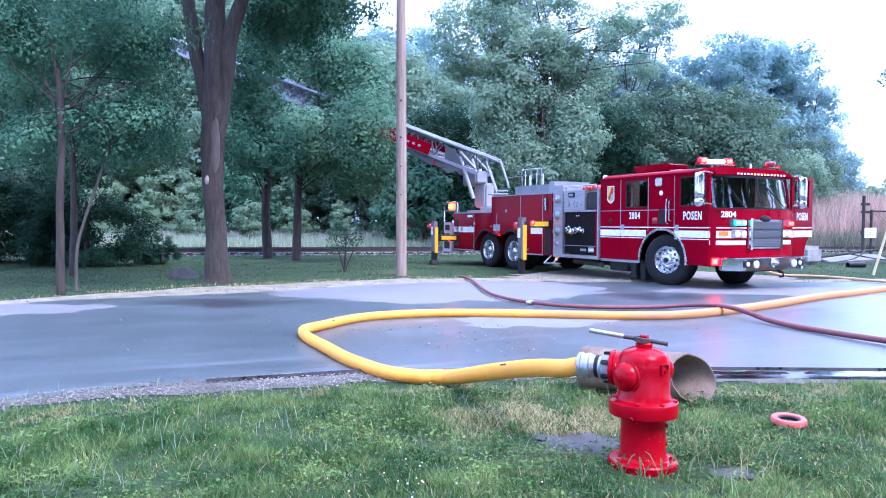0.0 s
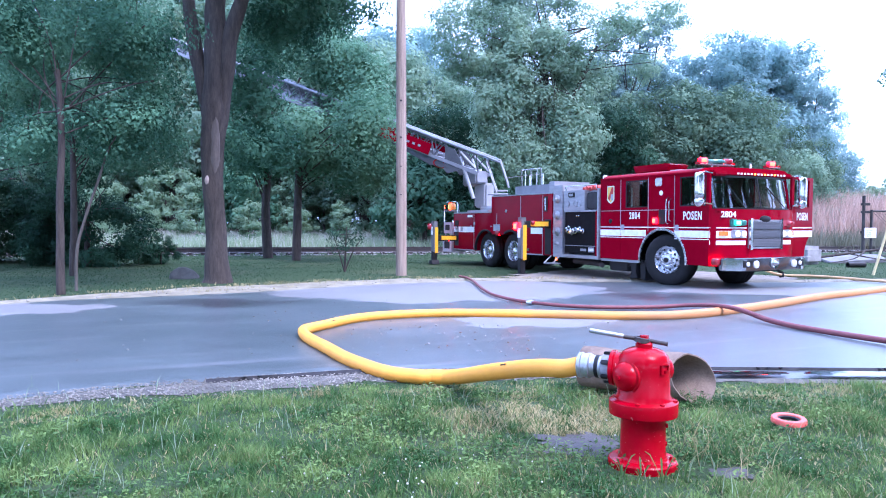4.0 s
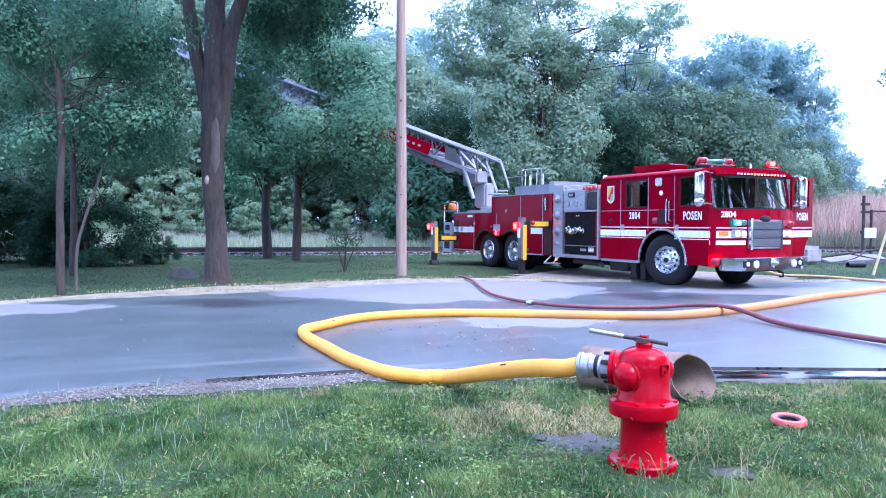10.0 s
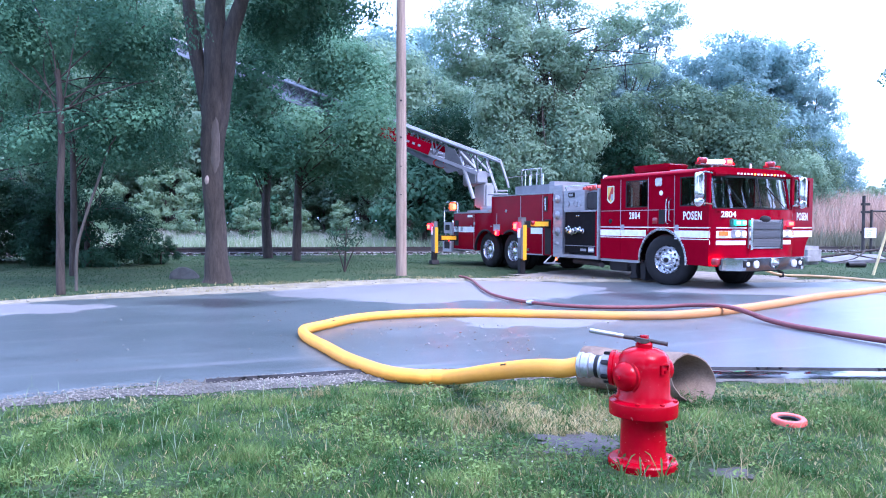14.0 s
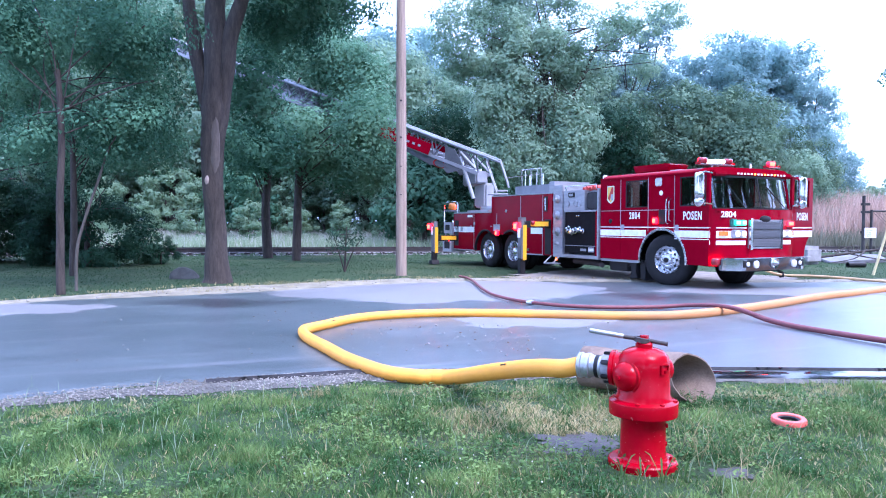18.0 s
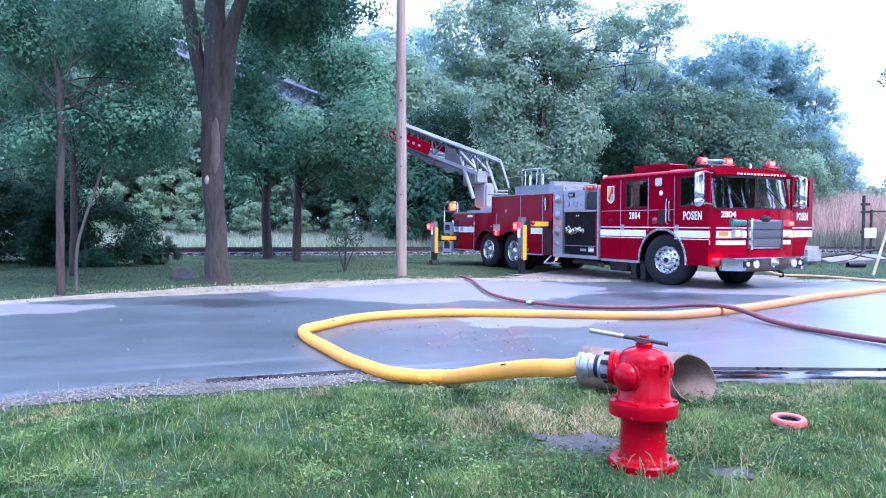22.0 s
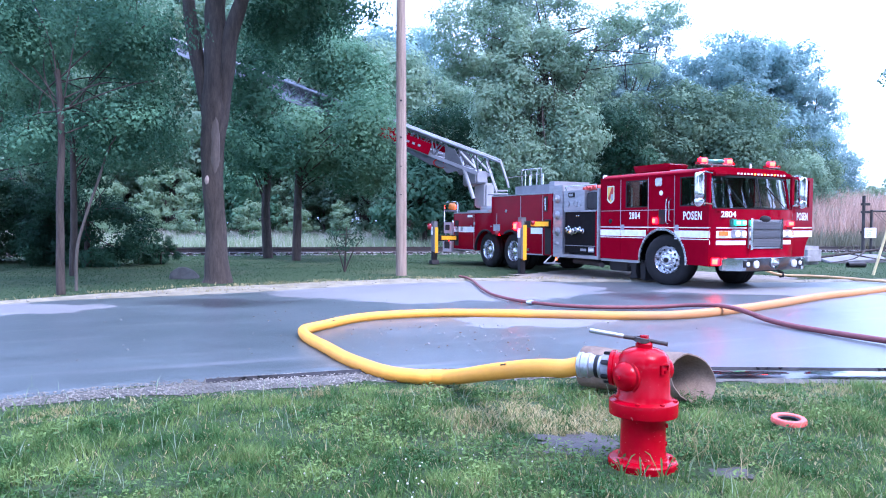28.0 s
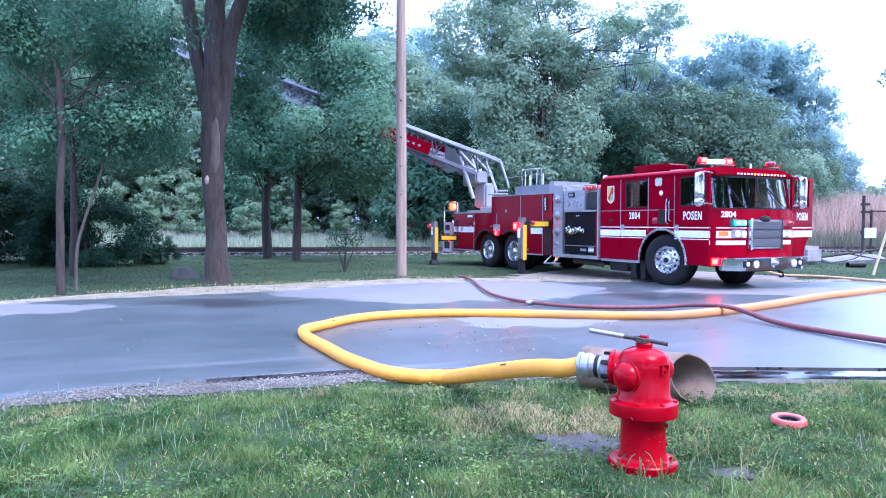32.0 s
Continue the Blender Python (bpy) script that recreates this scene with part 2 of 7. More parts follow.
def lathe(bm, prof, m=Matrix(), n=32):
    """Turn a profile of (radius, height) round the z axis of m."""
    rings = []
    for r, h in prof:
        rings.append([bm.verts.new(m @ Vector((r * math.cos(2 * math.pi * i / n), r * math.sin(2 * math.pi * i / n), h))) for i in range(n)] if r > 1e-5 else [bm.verts.new(m @ Vector((0, 0, h)))])
    for a, b in zip(rings, rings[1:]):
        for i in range(n):
            j = (i + 1) % n
            q = [a[i % len(a)], a[j % len(a)], b[j % len(b)], b[i % len(b)]]
            q = list(dict.fromkeys(q))
            if len(q) > 2:
                bm.faces.new(q)


def tube(bm, pts, radii, n=8, cap=True):
    """A tapered tube along points."""
    pts = [Vector(p) for p in pts]
    if isinstance(radii, (int, float)):
        radii = [radii] * len(pts)
    rings, side = [], None
    for i, p in enumerate(pts):
        d = (pts[min(i + 1, len(pts) - 1)] - pts[max(i - 1, 0)]).normalized()
        if side is None:
            side = d.orthogonal().normalized()
        side = (side - d * side.dot(d)).normalized()
        up = d.cross(side)
        rings.append([bm.verts.new(p + (side * math.cos(2 * math.pi * k / n) + up * math.sin(2 * math.pi * k / n)) * radii[i]) for k in range(n)])
    for a, b in zip(rings, rings[1:]):
        for k in range(n):
            bm.faces.new((a[k], a[(k + 1) % n], b[(k + 1) % n], b[k]))
    if cap:
        bm.faces.new(rings[0][::-1])
        bm.faces.new(rings[-1])


def spline(pts, n=8):
    """Catmull-Rom points through pts."""
    P = [Vector(p) for p in pts]
    P = [P[0] * 2 - P[1], *P, P[-1] * 2 - P[-2]]
    out = []
    for i in range(1, len(P) - 2):
        a, b, c, d = P[i - 1:i + 3]
        for k in range(n):
            t = k / n
            out.append(0.5 * (2 * b + (c - a) * t + (2 * a - 5 * b + 4 * c - d) * t * t + (3 * b - a - 3 * c + d) * t ** 3))
    out.append(P[-2])
    return out


def finish(bm, name, material, smooth=True):
    me = bpy.data.meshes.new(name)
    bm.normal_update()
    bm.to_mesh(me)
    bm.free()
    me.materials.append(material)
    if smooth:
        me.shade_smooth()
        me.set_sharp_from_angle(angle=radians(38))
    return me


def thing(name, bm, material, label, category, m=None, group="", kind="", smooth=True):
    ob = new(name, finish(bm, name, material, smooth))
    if m is not None:
        ob.matrix_world = m
    return tagged(ob, label, category, group, kind)


def part(name, bm, material, parent, label="", smooth=True):
    ob = new(name, finish(bm, name, material, smooth))
    ob.parent = parent
    return tagged(ob, label) if label else ob


def root(name, m, label, category, group=""):
    ob = new(name)
    ob.empty_display_size = 0.2
    ob.matrix_world = m
    return tagged(ob, label, category, group)


def mesh_from(name, verts, faces, material, smooth=False):
    """A mesh from arrays: verts (n, 3), faces (m, k) of one size."""
    me = bpy.data.meshes.new(name)
    k = faces.shape[1]
    me.vertices.add(len(verts))
    me.vertices.foreach_set("co", np.asarray(verts, np.float32).ravel())
    me.loops.add(faces.size)
    me.loops.foreach_set("vertex_index", faces.astype(np.int32).ravel())
    me.polygons.add(len(faces))
    me.polygons.foreach_set("loop_start", np.arange(0, faces.size, k, dtype=np.int32))
    me.update(calc_edges=True)
    me.validate()
    me.materials.append(material)
    if smooth:
        me.shade_smooth()
    return me


# ---- ground ----
FOOT = (2.0, 18.63)


def far_edge(x):
    """The far edge of the road."""
    return np.interp(x, [-40, -12, -6.95, -6.3, -4.0, -3.1, -2.1, -1.0, 0.63, 4.0, 8.0, 11.2, 60], [-8, 6.5, 11.4, 12.1, 13.3, 14.0, 14.9, 15.7, 16.5, 16.25, 16.4, 17.0, 21])


def far_width(x):
    """The width of the dry shoulder beyond it."""
    return np.interp(x, [-9, -6.7, -5.5, -4.5, -2.3, -1, 0.6, 5, 14], [0.45, 0.75, 1.3, 1.8, 1.5, 1.2, 0.8, 0.7, 0.4])


def near_edge(x):
    """The near edge of the road."""
    return np.interp(x, [-40, -8, -3.2, -2.34, -0.7, 1.0, 1.8, 4.0, 12, 60], [-22, 2.4, 5.2, 5.68, 6.25, 6.25, 6.02, 5.98, 6.4, 9])


def track_y(x):
    return 32.0 + 0.2 * x


def height(x, y):
    dip = -0.11 * np.exp(-((x - FOOT[0]) ** 2 + (y - FOOT[1]) ** 2) / 0.5)
    bed = 0.03 * np.exp(-((y - track_y(x)) / 1.6) ** 4)
    lump = 0.015 * np.sin(x * 1.7 + 0.6 * np.sin(y * 2.3)) * np.sin(y * 2.1) * ((y < near_edge(x) - 0.4) | (y > far_edge(x) + 1.0))
    return dip + bed + lump


def sheet(name, xs, ys, zfun, material, label, category):
    X, Y = np.meshgrid(xs, ys)
    V = np.stack([X, Y, zfun(X, Y)], -1).reshape(-1, 3)
    n, k = len(xs), len(ys)
    a = (np.arange(k - 1)[:, None] * n + np.arange(n - 1)).ravel()
    F = np.stack([a, a + 1, a + n + 1, a + n], 1)
    return tagged(new(name, mesh_from(name, V, F, material, True)), label, category, kind="structure")


def ground_material():
    m, nt, p = nodes_of("turf")
    v = coords(nt, "Object")
    a, b, c = noise_fac(nt, v, 0.35, 5), noise_fac(nt, v, 5, 5), noise_fac(nt, v, 55, 4)
    # green kept dark, so that gaps between the blades look shadowed
    green = ramp(nt, mixc(nt, 0.5, b, c), [(0.3, (0.014, 0.034, 0.012)), (0.7, (0.046, 0.080, 0.032))])
    straw = ramp(nt, c, [(0.3, (0.12, 0.10, 0.05)), (0.7, (0.28, 0.23, 0.14))])
    link(nt, mixc(nt, ramp(nt, mixc(nt, 0.3, a, b), [(0.5, (0, 0, 0)), (0.7, (0.28, 0.28, 0.28))]), green, straw), p.inputs["Base Color"])
    p.inputs["Roughness"].default_value = 0.95
    p.inputs["Specular IOR Level"].default_value = 0.2
    bump(nt, p, c, 0.7, 0.03)
    return m


TURF = ground_material()
gx = np.unique(np.concatenate([np.linspace(-1500, -60, 10), np.linspace(-60, -8, 60), np.linspace(-8, 14, 120), np.linspace(14, 60, 50), np.linspace(60, 1500, 10)]))
gy = np.unique(np.concatenate([np.linspace(-1500, -20, 10), np.linspace(-20, 2, 20), np.linspace(2, 8, 60), np.linspace(8, 36, 100), np.linspace(36, 90, 40), np.linspace(90, 2500, 14)]))
ground = sheet("ground", gx, gy, height, TURF, "rough green turf with worn straw patches", "ground")

# road: a strip between its two edges, a little above the turf
rx = np.concatenate([np.linspace(-40, -10, 40), np.linspace(-9.9, 14, 240), np.linspace(14.5, 60, 40)])
rv = np.linspace(0, 1, 50)
wob = np.array([0.05 * noise.noise((x * 2.1, 3, 0)) + 0.03 * noise.noise((x * 7, 8, 0)) for x in rx])
wob2 = np.array([0.09 * noise.noise((x * 1.4, 9, 5)) + 0.04 * noise.noise((x * 5, 2, 3)) for x in rx])
lo, hi = near_edge(rx) + wob, far_edge(rx) + wob2
RX = np.repeat(rx[None], 50, 0)
RY = lo[None] + (hi - lo)[None] * rv[:, None]
RZ = 0.016 + 0.02 * np.sin(np.pi * rv)[:, None] + 0 * RX
RZ[0], RZ[-1] = -0.03, -0.03
k = np.arange(49)[:, None] * len(rx) + np.arange(len(rx) - 1)
k = k.ravel()
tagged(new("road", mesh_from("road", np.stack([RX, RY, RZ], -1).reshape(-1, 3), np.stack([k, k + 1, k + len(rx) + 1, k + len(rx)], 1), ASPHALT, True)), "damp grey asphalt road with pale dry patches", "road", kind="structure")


def ribbon(name, xs, y0, y1, z, material, label, category, rag=0.12, seed=0.0):
    """A flat ragged strip along the road."""
    n = len(xs)
    a = np.array([rag * noise.noise((x * 2.3, seed, 1)) + rag * 0.6 * noise.noise((x * 9, seed, 7)) for x in xs])
    b = np.array([rag * noise.noise((x * 2.7, seed, 4)) + rag * 0.6 * noise.noise((x * 8, seed, 2)) for x in xs])
    Y = np.stack([y0 + a, (y0 + y1) / 2, y1 + b])
    X = np.repeat(xs[None], 3, 0)
    Z = height(X, Y) + np.array([[z * 0.2], [z], [z * 0.2]])
    i = (np.arange(2)[:, None] * n + np.arange(n - 1)).ravel()
    me = mesh_from(name, np.stack([X, Y, Z], -1).reshape(-1, 3), np.stack([i, i + 1, i + n + 1, i + n], 1), material, True)
    return tagged(new(name, me), label, category, kind="structure")


sx = np.linspace(-9, 14, 400)
near_w = np.interp(sx, [-9, -3, -1.2, 0.4, 1.5, 14], [0.1, 0.2, 0.42, 0.25, 0.06, 0.06])
ribbon("shoulder_near", sx, near_edge(sx) - near_w, near_edge(sx) + 0.08, 0.02, GRAVEL, "pale gravel shoulder beside the lawn", "shoulder", 0.1, 3)
ribbon("shoulder_far", sx, far_edge(sx) - 0.12, far_edge(sx) + far_width(sx), 0.045, DRYEDGE, "pale dry shoulder of the far verge", "shoulder", 0.24, 8)


# ---- planting ----
FIELD_DARK = leaf_material("marsh_blade", (0.13, 0.135, 0.095), (0.33, 0.30, 0.22), 0.3)
SAPLING = surface("sapling_bark", (0.05, 0.044, 0.036), (0.12, 0.105, 0.088), 5, 25, (0.8, 0.95), stretch=(3, 3, 0.5))
rng = np.random.default_rng(7)


def crown_mesh(name, blobs, size, material, per=36, spread=0.32, density=1.0):
    """Leaves in rounded clumps within ellipsoids (x, y, z, rx, ry, rz, leaves). The leaves of a clump face outwards from it, so that
    clumps catch the light on top and are dark below; the outline is uneven, with gaps."""
    P, N = [], []
    for bx, by, bz, ax, ay, az, n in blobs:
        n = int(n * density * 2)
        c = max(5, n // (2 * per))
        u = rng.normal(size=(c, 3))
        u /= np.linalg.norm(u, axis=1)[:, None]
        r = rng.uniform(0.2, 1.0, c) ** 0.45 * rng.uniform(0.85, 1.12, c)
        cen = np.array((bx, by, bz)) + u * r[:, None] * np.array((ax, ay, az))
        share = rng.uniform(0.4, 1.6, c) ** 2
        idx = rng.choice(c, n, p=share / share.sum())
        w = (spread * np.sqrt(share) * 1.25)[idx][:, None]
        d = rng.normal(size=(n, 3))
        d /= np.linalg.norm(d, axis=1)[:, None]
        P.append(cen[idx] + d * w * rng.uniform(0.45, 1.1, n)[:, None] ** 0.6 * np.array((1.15, 1.15, 0.75)) + rng.normal(size=(n, 3)) * 0.12 * w)
        N.append(d * 0.8 + u[idx] * 0.25 + np.array((0, 0, 0.3)))
    P, N = np.concatenate(P), np.concatenate(N)
    n = len(P)
    N = N + rng.normal(size=(n, 3)) * 0.27
    N /= np.linalg.norm(N, axis=1)[:, None]
    a = np.cross(N, rng.normal(size=(n, 3)))
    a /= np.linalg.norm(a, axis=1)[:, None]
    b = np.cross(a, N)
    s = size * 0.70 * rng.uniform(0.6, 1.4, n)[:, None]
    V = np.stack([P - a * s * 0.5 + b * s * 0.4, P - a * s * 0.5 - b * s * 0.4, P + a * s * 0.6], 1).reshape(-1, 3)
    return mesh_from(name, V, np.arange(3 * n).reshape(-1, 3), material)


def tree(base, trunk, limbs, blobs, leaf, material, label, size=0.14, bark=BARK, group="", name="tree", spread=0.32, reach=True, per=36, dense=1.0):
    """trunk and limbs: lists of (points, radii) from the base; limbs also run out into the blobs."""
    ob = root(name, Matrix.Translation((base[0], base[1], height(base[0], base[1]))), label, "tree" if name == "tree" else name, group)
    bm = bmesh.new()
    for pts, radii in [trunk, *limbs]:
        sp = spline(pts, 5)
        rr = np.interp(np.linspace(0, 1, len(sp)), np.linspace(0, 1, len(radii)), radii)
        tube(bm, [p + Vector((noise.noise(p * 1.3), noise.noise(p * 1.3 + Vector((7, 0, 0))), 0)) * r * 0.35 for p, r in zip(sp, rr)], list(rr), 12)
    if reach:
        top = Vector(trunk[0][-1])
        for bx, by, bz, ax, ay, az, n in blobs:
            for _ in range(3):
                tip = Vector((bx + rng.uniform(-ax, ax) * 0.7, by + rng.uniform(-ay, ay) * 0.7, bz + rng.uniform(-0.2, 0.7) * az))
                start = Vector(trunk[0][-2]).lerp(top, rng.uniform(0.0, 0.9))
                mid = start.lerp(tip, 0.5) + Vector((rng.normal(), rng.normal(), 0.4)) * 0.25
                r0 = trunk[1][-1] * 0.3
                tube(bm, spline([start, mid, tip], 5), list(np.linspace(r0, 0.012, 11)), 6)
    part("trunk", bm, bark, ob)
    cr = new("crown", crown_mesh("crown", blobs, size, material, per=per, spread=spread, density=dense))
    cr.parent = ob
    return ob


# the forked tree at the far edge of the road: three limbs grown together, a wide crown overhead
tree((-4.92, 15.9), ([(0, 0, -0.1), (0, 0, 0.25), (-0.05, 0, 1.2), (-0.1, 0, 2.6), (-0.06, 0, 3.6), (0.0, 0, 4.4)], [0.38, 0.285, 0.225, 0.215, 0.25, 0.28, 0.27]),
     [([(-0.14, 0.02, 3.2), (-0.30, 0, 4.3), (-0.50, 0, 5.4), (-0.80, 0.1, 7.5)], [0.12, 0.165, 0.15, 0.09]),
      ([(0.0, 0, 4.2), (0.0, 0, 5.2), (-0.02, 0.1, 6.4), (0.1, 0.2, 9)], [0.27, 0.24, 0.20, 0.09]),
      ([(0.05, 0.02, 3.4), (0.22, 0, 4.6), (0.46, 0, 5.8), (1.2, 0.2, 8)], [0.16, 0.19, 0.16, 0.07])],
     [(2.4, 0.4, 6.9, 1.5, 1.4, 1.0, 3600), (1.3, 1.3, 6.1, 0.9, 0.8, 0.7, 2400), (-2.2, 1.2, 7.6, 1.5, 1.2, 0.8, 2600), (0, -0.5, 8.8, 4.6, 3.6, 1.4, 9000), (0.42, 0.3, 2.6, 0.10, 0.15, 1.0, 260), (0.5, 1.2, 4.5, 0.35, 0.4, 0.9, 1300), (0.75, 1.4, 3.3, 0.35, 0.4, 0.6, 900), (0.2, -2.6, 8.2, 3.4, 2.0, 1.0, 4200)],
     None, LEAF_DARK, "tall forked shade tree with dark bark at the roadside", 0.12, reach=False, per=90, spread=0.34)
bm = bmesh.new()
tube(bm, spline([(-0.15, -0.185, 2.10), (-0.15, -0.20, 2.22), (-0.14, -0.19, 2.35)], 4), [0.015, 0.04, 0.05, 0.055, 0.057, 0.053, 0.042, 0.025, 0.008], 8)
scar = part("bark_scar", bm, BARE_WOOD, [o for o in scene.objects if o.name == "tree"][0], "pale bare patch on the trunk")

bm = bmesh.new()
tube(bm, spline([(-0.02, -0.13, 2.3), (0.01, -0.15, 2.9), (0.02, -0.175, 3.5), (0.03, -0.18, 4.05)], 6), list(np.interp(np.linspace(0, 1, 19), [0, 0.2, 0.7, 0.85, 1], [0.04, 0.105, 0.095, 0.06, 0.02])), 10)
part("bare_strip", bm, surface("inner_bark", (0.06, 0.048, 0.04), (0.14, 0.115, 0.10), 5, 25, (0.8, 0.95), stretch=(3, 3, 0.5)), scar.parent, "pale strip where bark has fallen")
# thin trees and the bent sapling on the verge
tree((-6.85, 13.04), ([(0, 0, -0.1), (0, 0, 1.5), (0.05, 0, 2.8), (0.0, 0, 4.0)], [0.08, 0.065, 0.06, 0.045]), [],
     [(0.8, 0.6, 4.8, 1.0, 1.2, 0.6, 2600), (-0.8, 0.3, 4.6, 0.7, 1.2, 0.6, 1700), (0.6, 0.9, 3.1, 0.8, 0.9, 0.5, 1700), (1.1, 1.2, 3.8, 0.4, 0.7, 0.4, 900), (-1.4, 0.6, 5.2, 1.0, 1, 0.7, 1500), (-0.7, 0.5, 2.9, 0.5, 0.6, 0.4, 700)], None, LEAF_DARK, "slender tree with a straight thin trunk", 0.085, dense=1.5, per=90, spread=0.30)
tree((-6.96, 13.8), ([(0, 0, -0.1), (0.03, 0, 0.8), (0.16, 0, 1.3), (0.41, 0, 2.0), (0.66, 0, 2.7), (0.92, 0, 3.1)], [0.032, 0.028, 0.026, 0.024, 0.018, 0.010]), [],
     [(0.9, 0.1, 3.3, 0.4, 0.4, 0.4, 300)], None, LEAF_DARK, "bare bent sapling leaning on the verge", 0.1, SAPLING, reach=False)
tree((-8.9, 17.5), ([(0, 0, -0.1), (0.05, 0, 2), (0.0, 0, 4.2)], [0.09, 0.075, 0.05]), [], [(0.3, 0, 5.2, 2.2, 1.5, 1.5, 4200), (-1.8, 0.5, 3.8, 1.6, 1.3, 1.4, 1700), (1.6, 0.6, 3.3, 1.1, 1.0, 0.8, 1800), (0.6, 0.5, 7, 2.5, 2, 1.5, 2800)], None, LEAF_MID, "leafy tree in the shaded verge", 0.10, dense=1.6, per=90, spread=0.34)
tree((-12.2, 19.5), ([(0, 0, -0.1), (0.05, 0, 2), (0.0, 0, 4.2)], [0.14, 0.12, 0.08]), [], [(0.3, 0, 5.2, 2.2, 1.5, 1.5, 3800), (-1.2, 0.5, 3.8, 1.6, 1.3, 1.4, 1900), (2.2, 0.6, 3.2, 1.5, 1.0, 1.0, 1100), (1.6, 0.5, 7.4, 2.8, 2, 1.7, 3200)], None, LEAF_MID, "leafy tree at the wood's edge", 0.11, dense=1.7, per=100, spread=0.38)
# the pair of trees before the track
tree((-6.47, 27.0), ([(0, 0, -0.1), (-0.1, 0, 1.8), (0.1, 0, 4)], [0.19, 0.155, 0.11]), [], [(0.2, 0, 3.9, 1.8, 1.6, 0.8, 3200), (-0.9, 0.3, 4.3, 1.2, 1.2, 0.9, 1800), (0.6, 1.2, 8.4, 2.2, 1.4, 1.2, 3200), (-1.7, 1, 6.8, 1.3, 1.3, 1.2, 1500)], None, LEAF_DARK, "leafy tree before the railway track", 0.14, dense=1.7, per=90, spread=0.42)
tree((-5.11, 25.4), ([(0, 0, -0.1), (0.05, 0, 2), (0.1, 0, 4)], [0.165, 0.135, 0.10]), [], [(0.6, 0, 4.1, 1.8, 1.4, 1.2, 3400), (2.4, -0.4, 3.3, 1.0, 1.0, 1.0, 2600), (2.0, 0, 5.2, 1.2, 1.3, 1.0, 2200), (1.0, 0.8, 7.0, 1.2, 1.2, 0.9, 1700), (2.2, 0.3, 6.6, 0.8, 1, 1.0, 1200), (2.75, -3.0, 4.2, 0.5, 0.6, 0.8, 1300)], None, LEAF_MID, "leafy young tree before the railway track", 0.14, dense=1.7, per=90, spread=0.40)
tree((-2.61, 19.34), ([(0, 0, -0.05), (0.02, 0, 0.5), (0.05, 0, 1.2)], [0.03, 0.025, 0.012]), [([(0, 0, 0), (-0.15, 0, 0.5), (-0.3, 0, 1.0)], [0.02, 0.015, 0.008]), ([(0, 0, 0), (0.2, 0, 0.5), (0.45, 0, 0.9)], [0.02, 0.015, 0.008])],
     [(0.0, 0, 0.9, 0.45, 0.4, 0.5, 420)], None, LEAF_DEEP_SHADE, "small wispy shrub on the verge", 0.06, name="shrub", spread=0.14)
# large tree behind the fire engine; haze is put into its pale leaf colour
tree((4.9, 36.0), ([(0, 0, -0.1), (0.0, 0, 4), (0.0, 0, 8), (0.2, 0, 11)], [0.42, 0.36, 0.26, 0.14]), [([(0, 0, 4.5), (-1.5, 0, 7), (-2.6, 0, 10)], [0.2, 0.15, 0.06]), ([(0, 0, 5), (1.4, 0, 7.4), (2.6, 0, 10)], [0.18, 0.14, 0.06])],
     [(-0.4, 1.4, 11.6, 3.2, 1.4, 1.8, 4000), (-3.4, 0, 10.4, 2.2, 1.7, 2.4, 4600), (-2.3, -0.3, 7.0, 1.3, 1.3, 1.8, 3800), (-1.7, -0.8, 8.6, 1.0, 1.0, 2.6, 3600), (-1.3, -0.8, 4.8, 1.7, 1.0, 1.4, 3600), (0.0, 1.9, 7.0, 1.6, 0.8, 2.8, 4200), (1.5, -0.5, 5.8, 1.3, 1.1, 1.9, 4200), (1.4, 0.2, 9.2, 0.8, 1.2, 1.5, 2200), (0.2, -1.3, 4.0, 1.8, 0.8, 1.1, 2600), (3.0, 0.3, 11.2, 1.6, 1.4, 1.5, 950), (5.4, 0.4, 11.6, 1.8, 1.4, 1.5, 800), (2.9, 0.6, 8.6, 0.8, 1.1, 0.8, 500), (4.9, 0.6, 9.2, 0.9, 1.0, 0.7, 350), (0.1, -1.2, 9.8, 0.9, 0.6, 0.9, 1100), (-0.3, -0.9, 7.4, 0.6, 0.5, 0.7, 500), (0.6, -0.9, 6.4, 0.5, 0.5, 0.6, 400), (-1.2, 0.6, 13.0, 3.6, 1.5, 1.0, 2600)],
     None, LEAF_PALE_HAZE, "large tree behind the fire engine, pale haze in its leaf colour", 0.165, spread=0.36, per=60, dense=1.4)
# a tree full of gaps against the sky; bluish haze is put into its leaf colour
LEAF_TEAL_HAZE = leaf_material("leaf_teal_haze", (0.11, 0.20, 0.19), (0.32, 0.46, 0.45), 0.55, 0.45, 1.5)
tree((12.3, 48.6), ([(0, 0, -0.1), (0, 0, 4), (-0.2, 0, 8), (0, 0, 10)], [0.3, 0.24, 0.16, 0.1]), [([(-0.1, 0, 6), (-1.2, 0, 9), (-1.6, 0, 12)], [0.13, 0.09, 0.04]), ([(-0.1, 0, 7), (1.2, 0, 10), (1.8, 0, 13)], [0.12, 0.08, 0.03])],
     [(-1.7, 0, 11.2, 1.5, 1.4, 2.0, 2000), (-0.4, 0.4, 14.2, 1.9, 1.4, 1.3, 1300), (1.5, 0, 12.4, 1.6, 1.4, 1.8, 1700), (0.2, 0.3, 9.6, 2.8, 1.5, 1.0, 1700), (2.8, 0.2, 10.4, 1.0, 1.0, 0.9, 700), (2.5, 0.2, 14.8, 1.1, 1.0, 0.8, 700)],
     None, LEAF_TEAL_HAZE, "leafy tree with gaps against the sky, bluish haze in its colour", 0.2, spread=0.30, per=42)
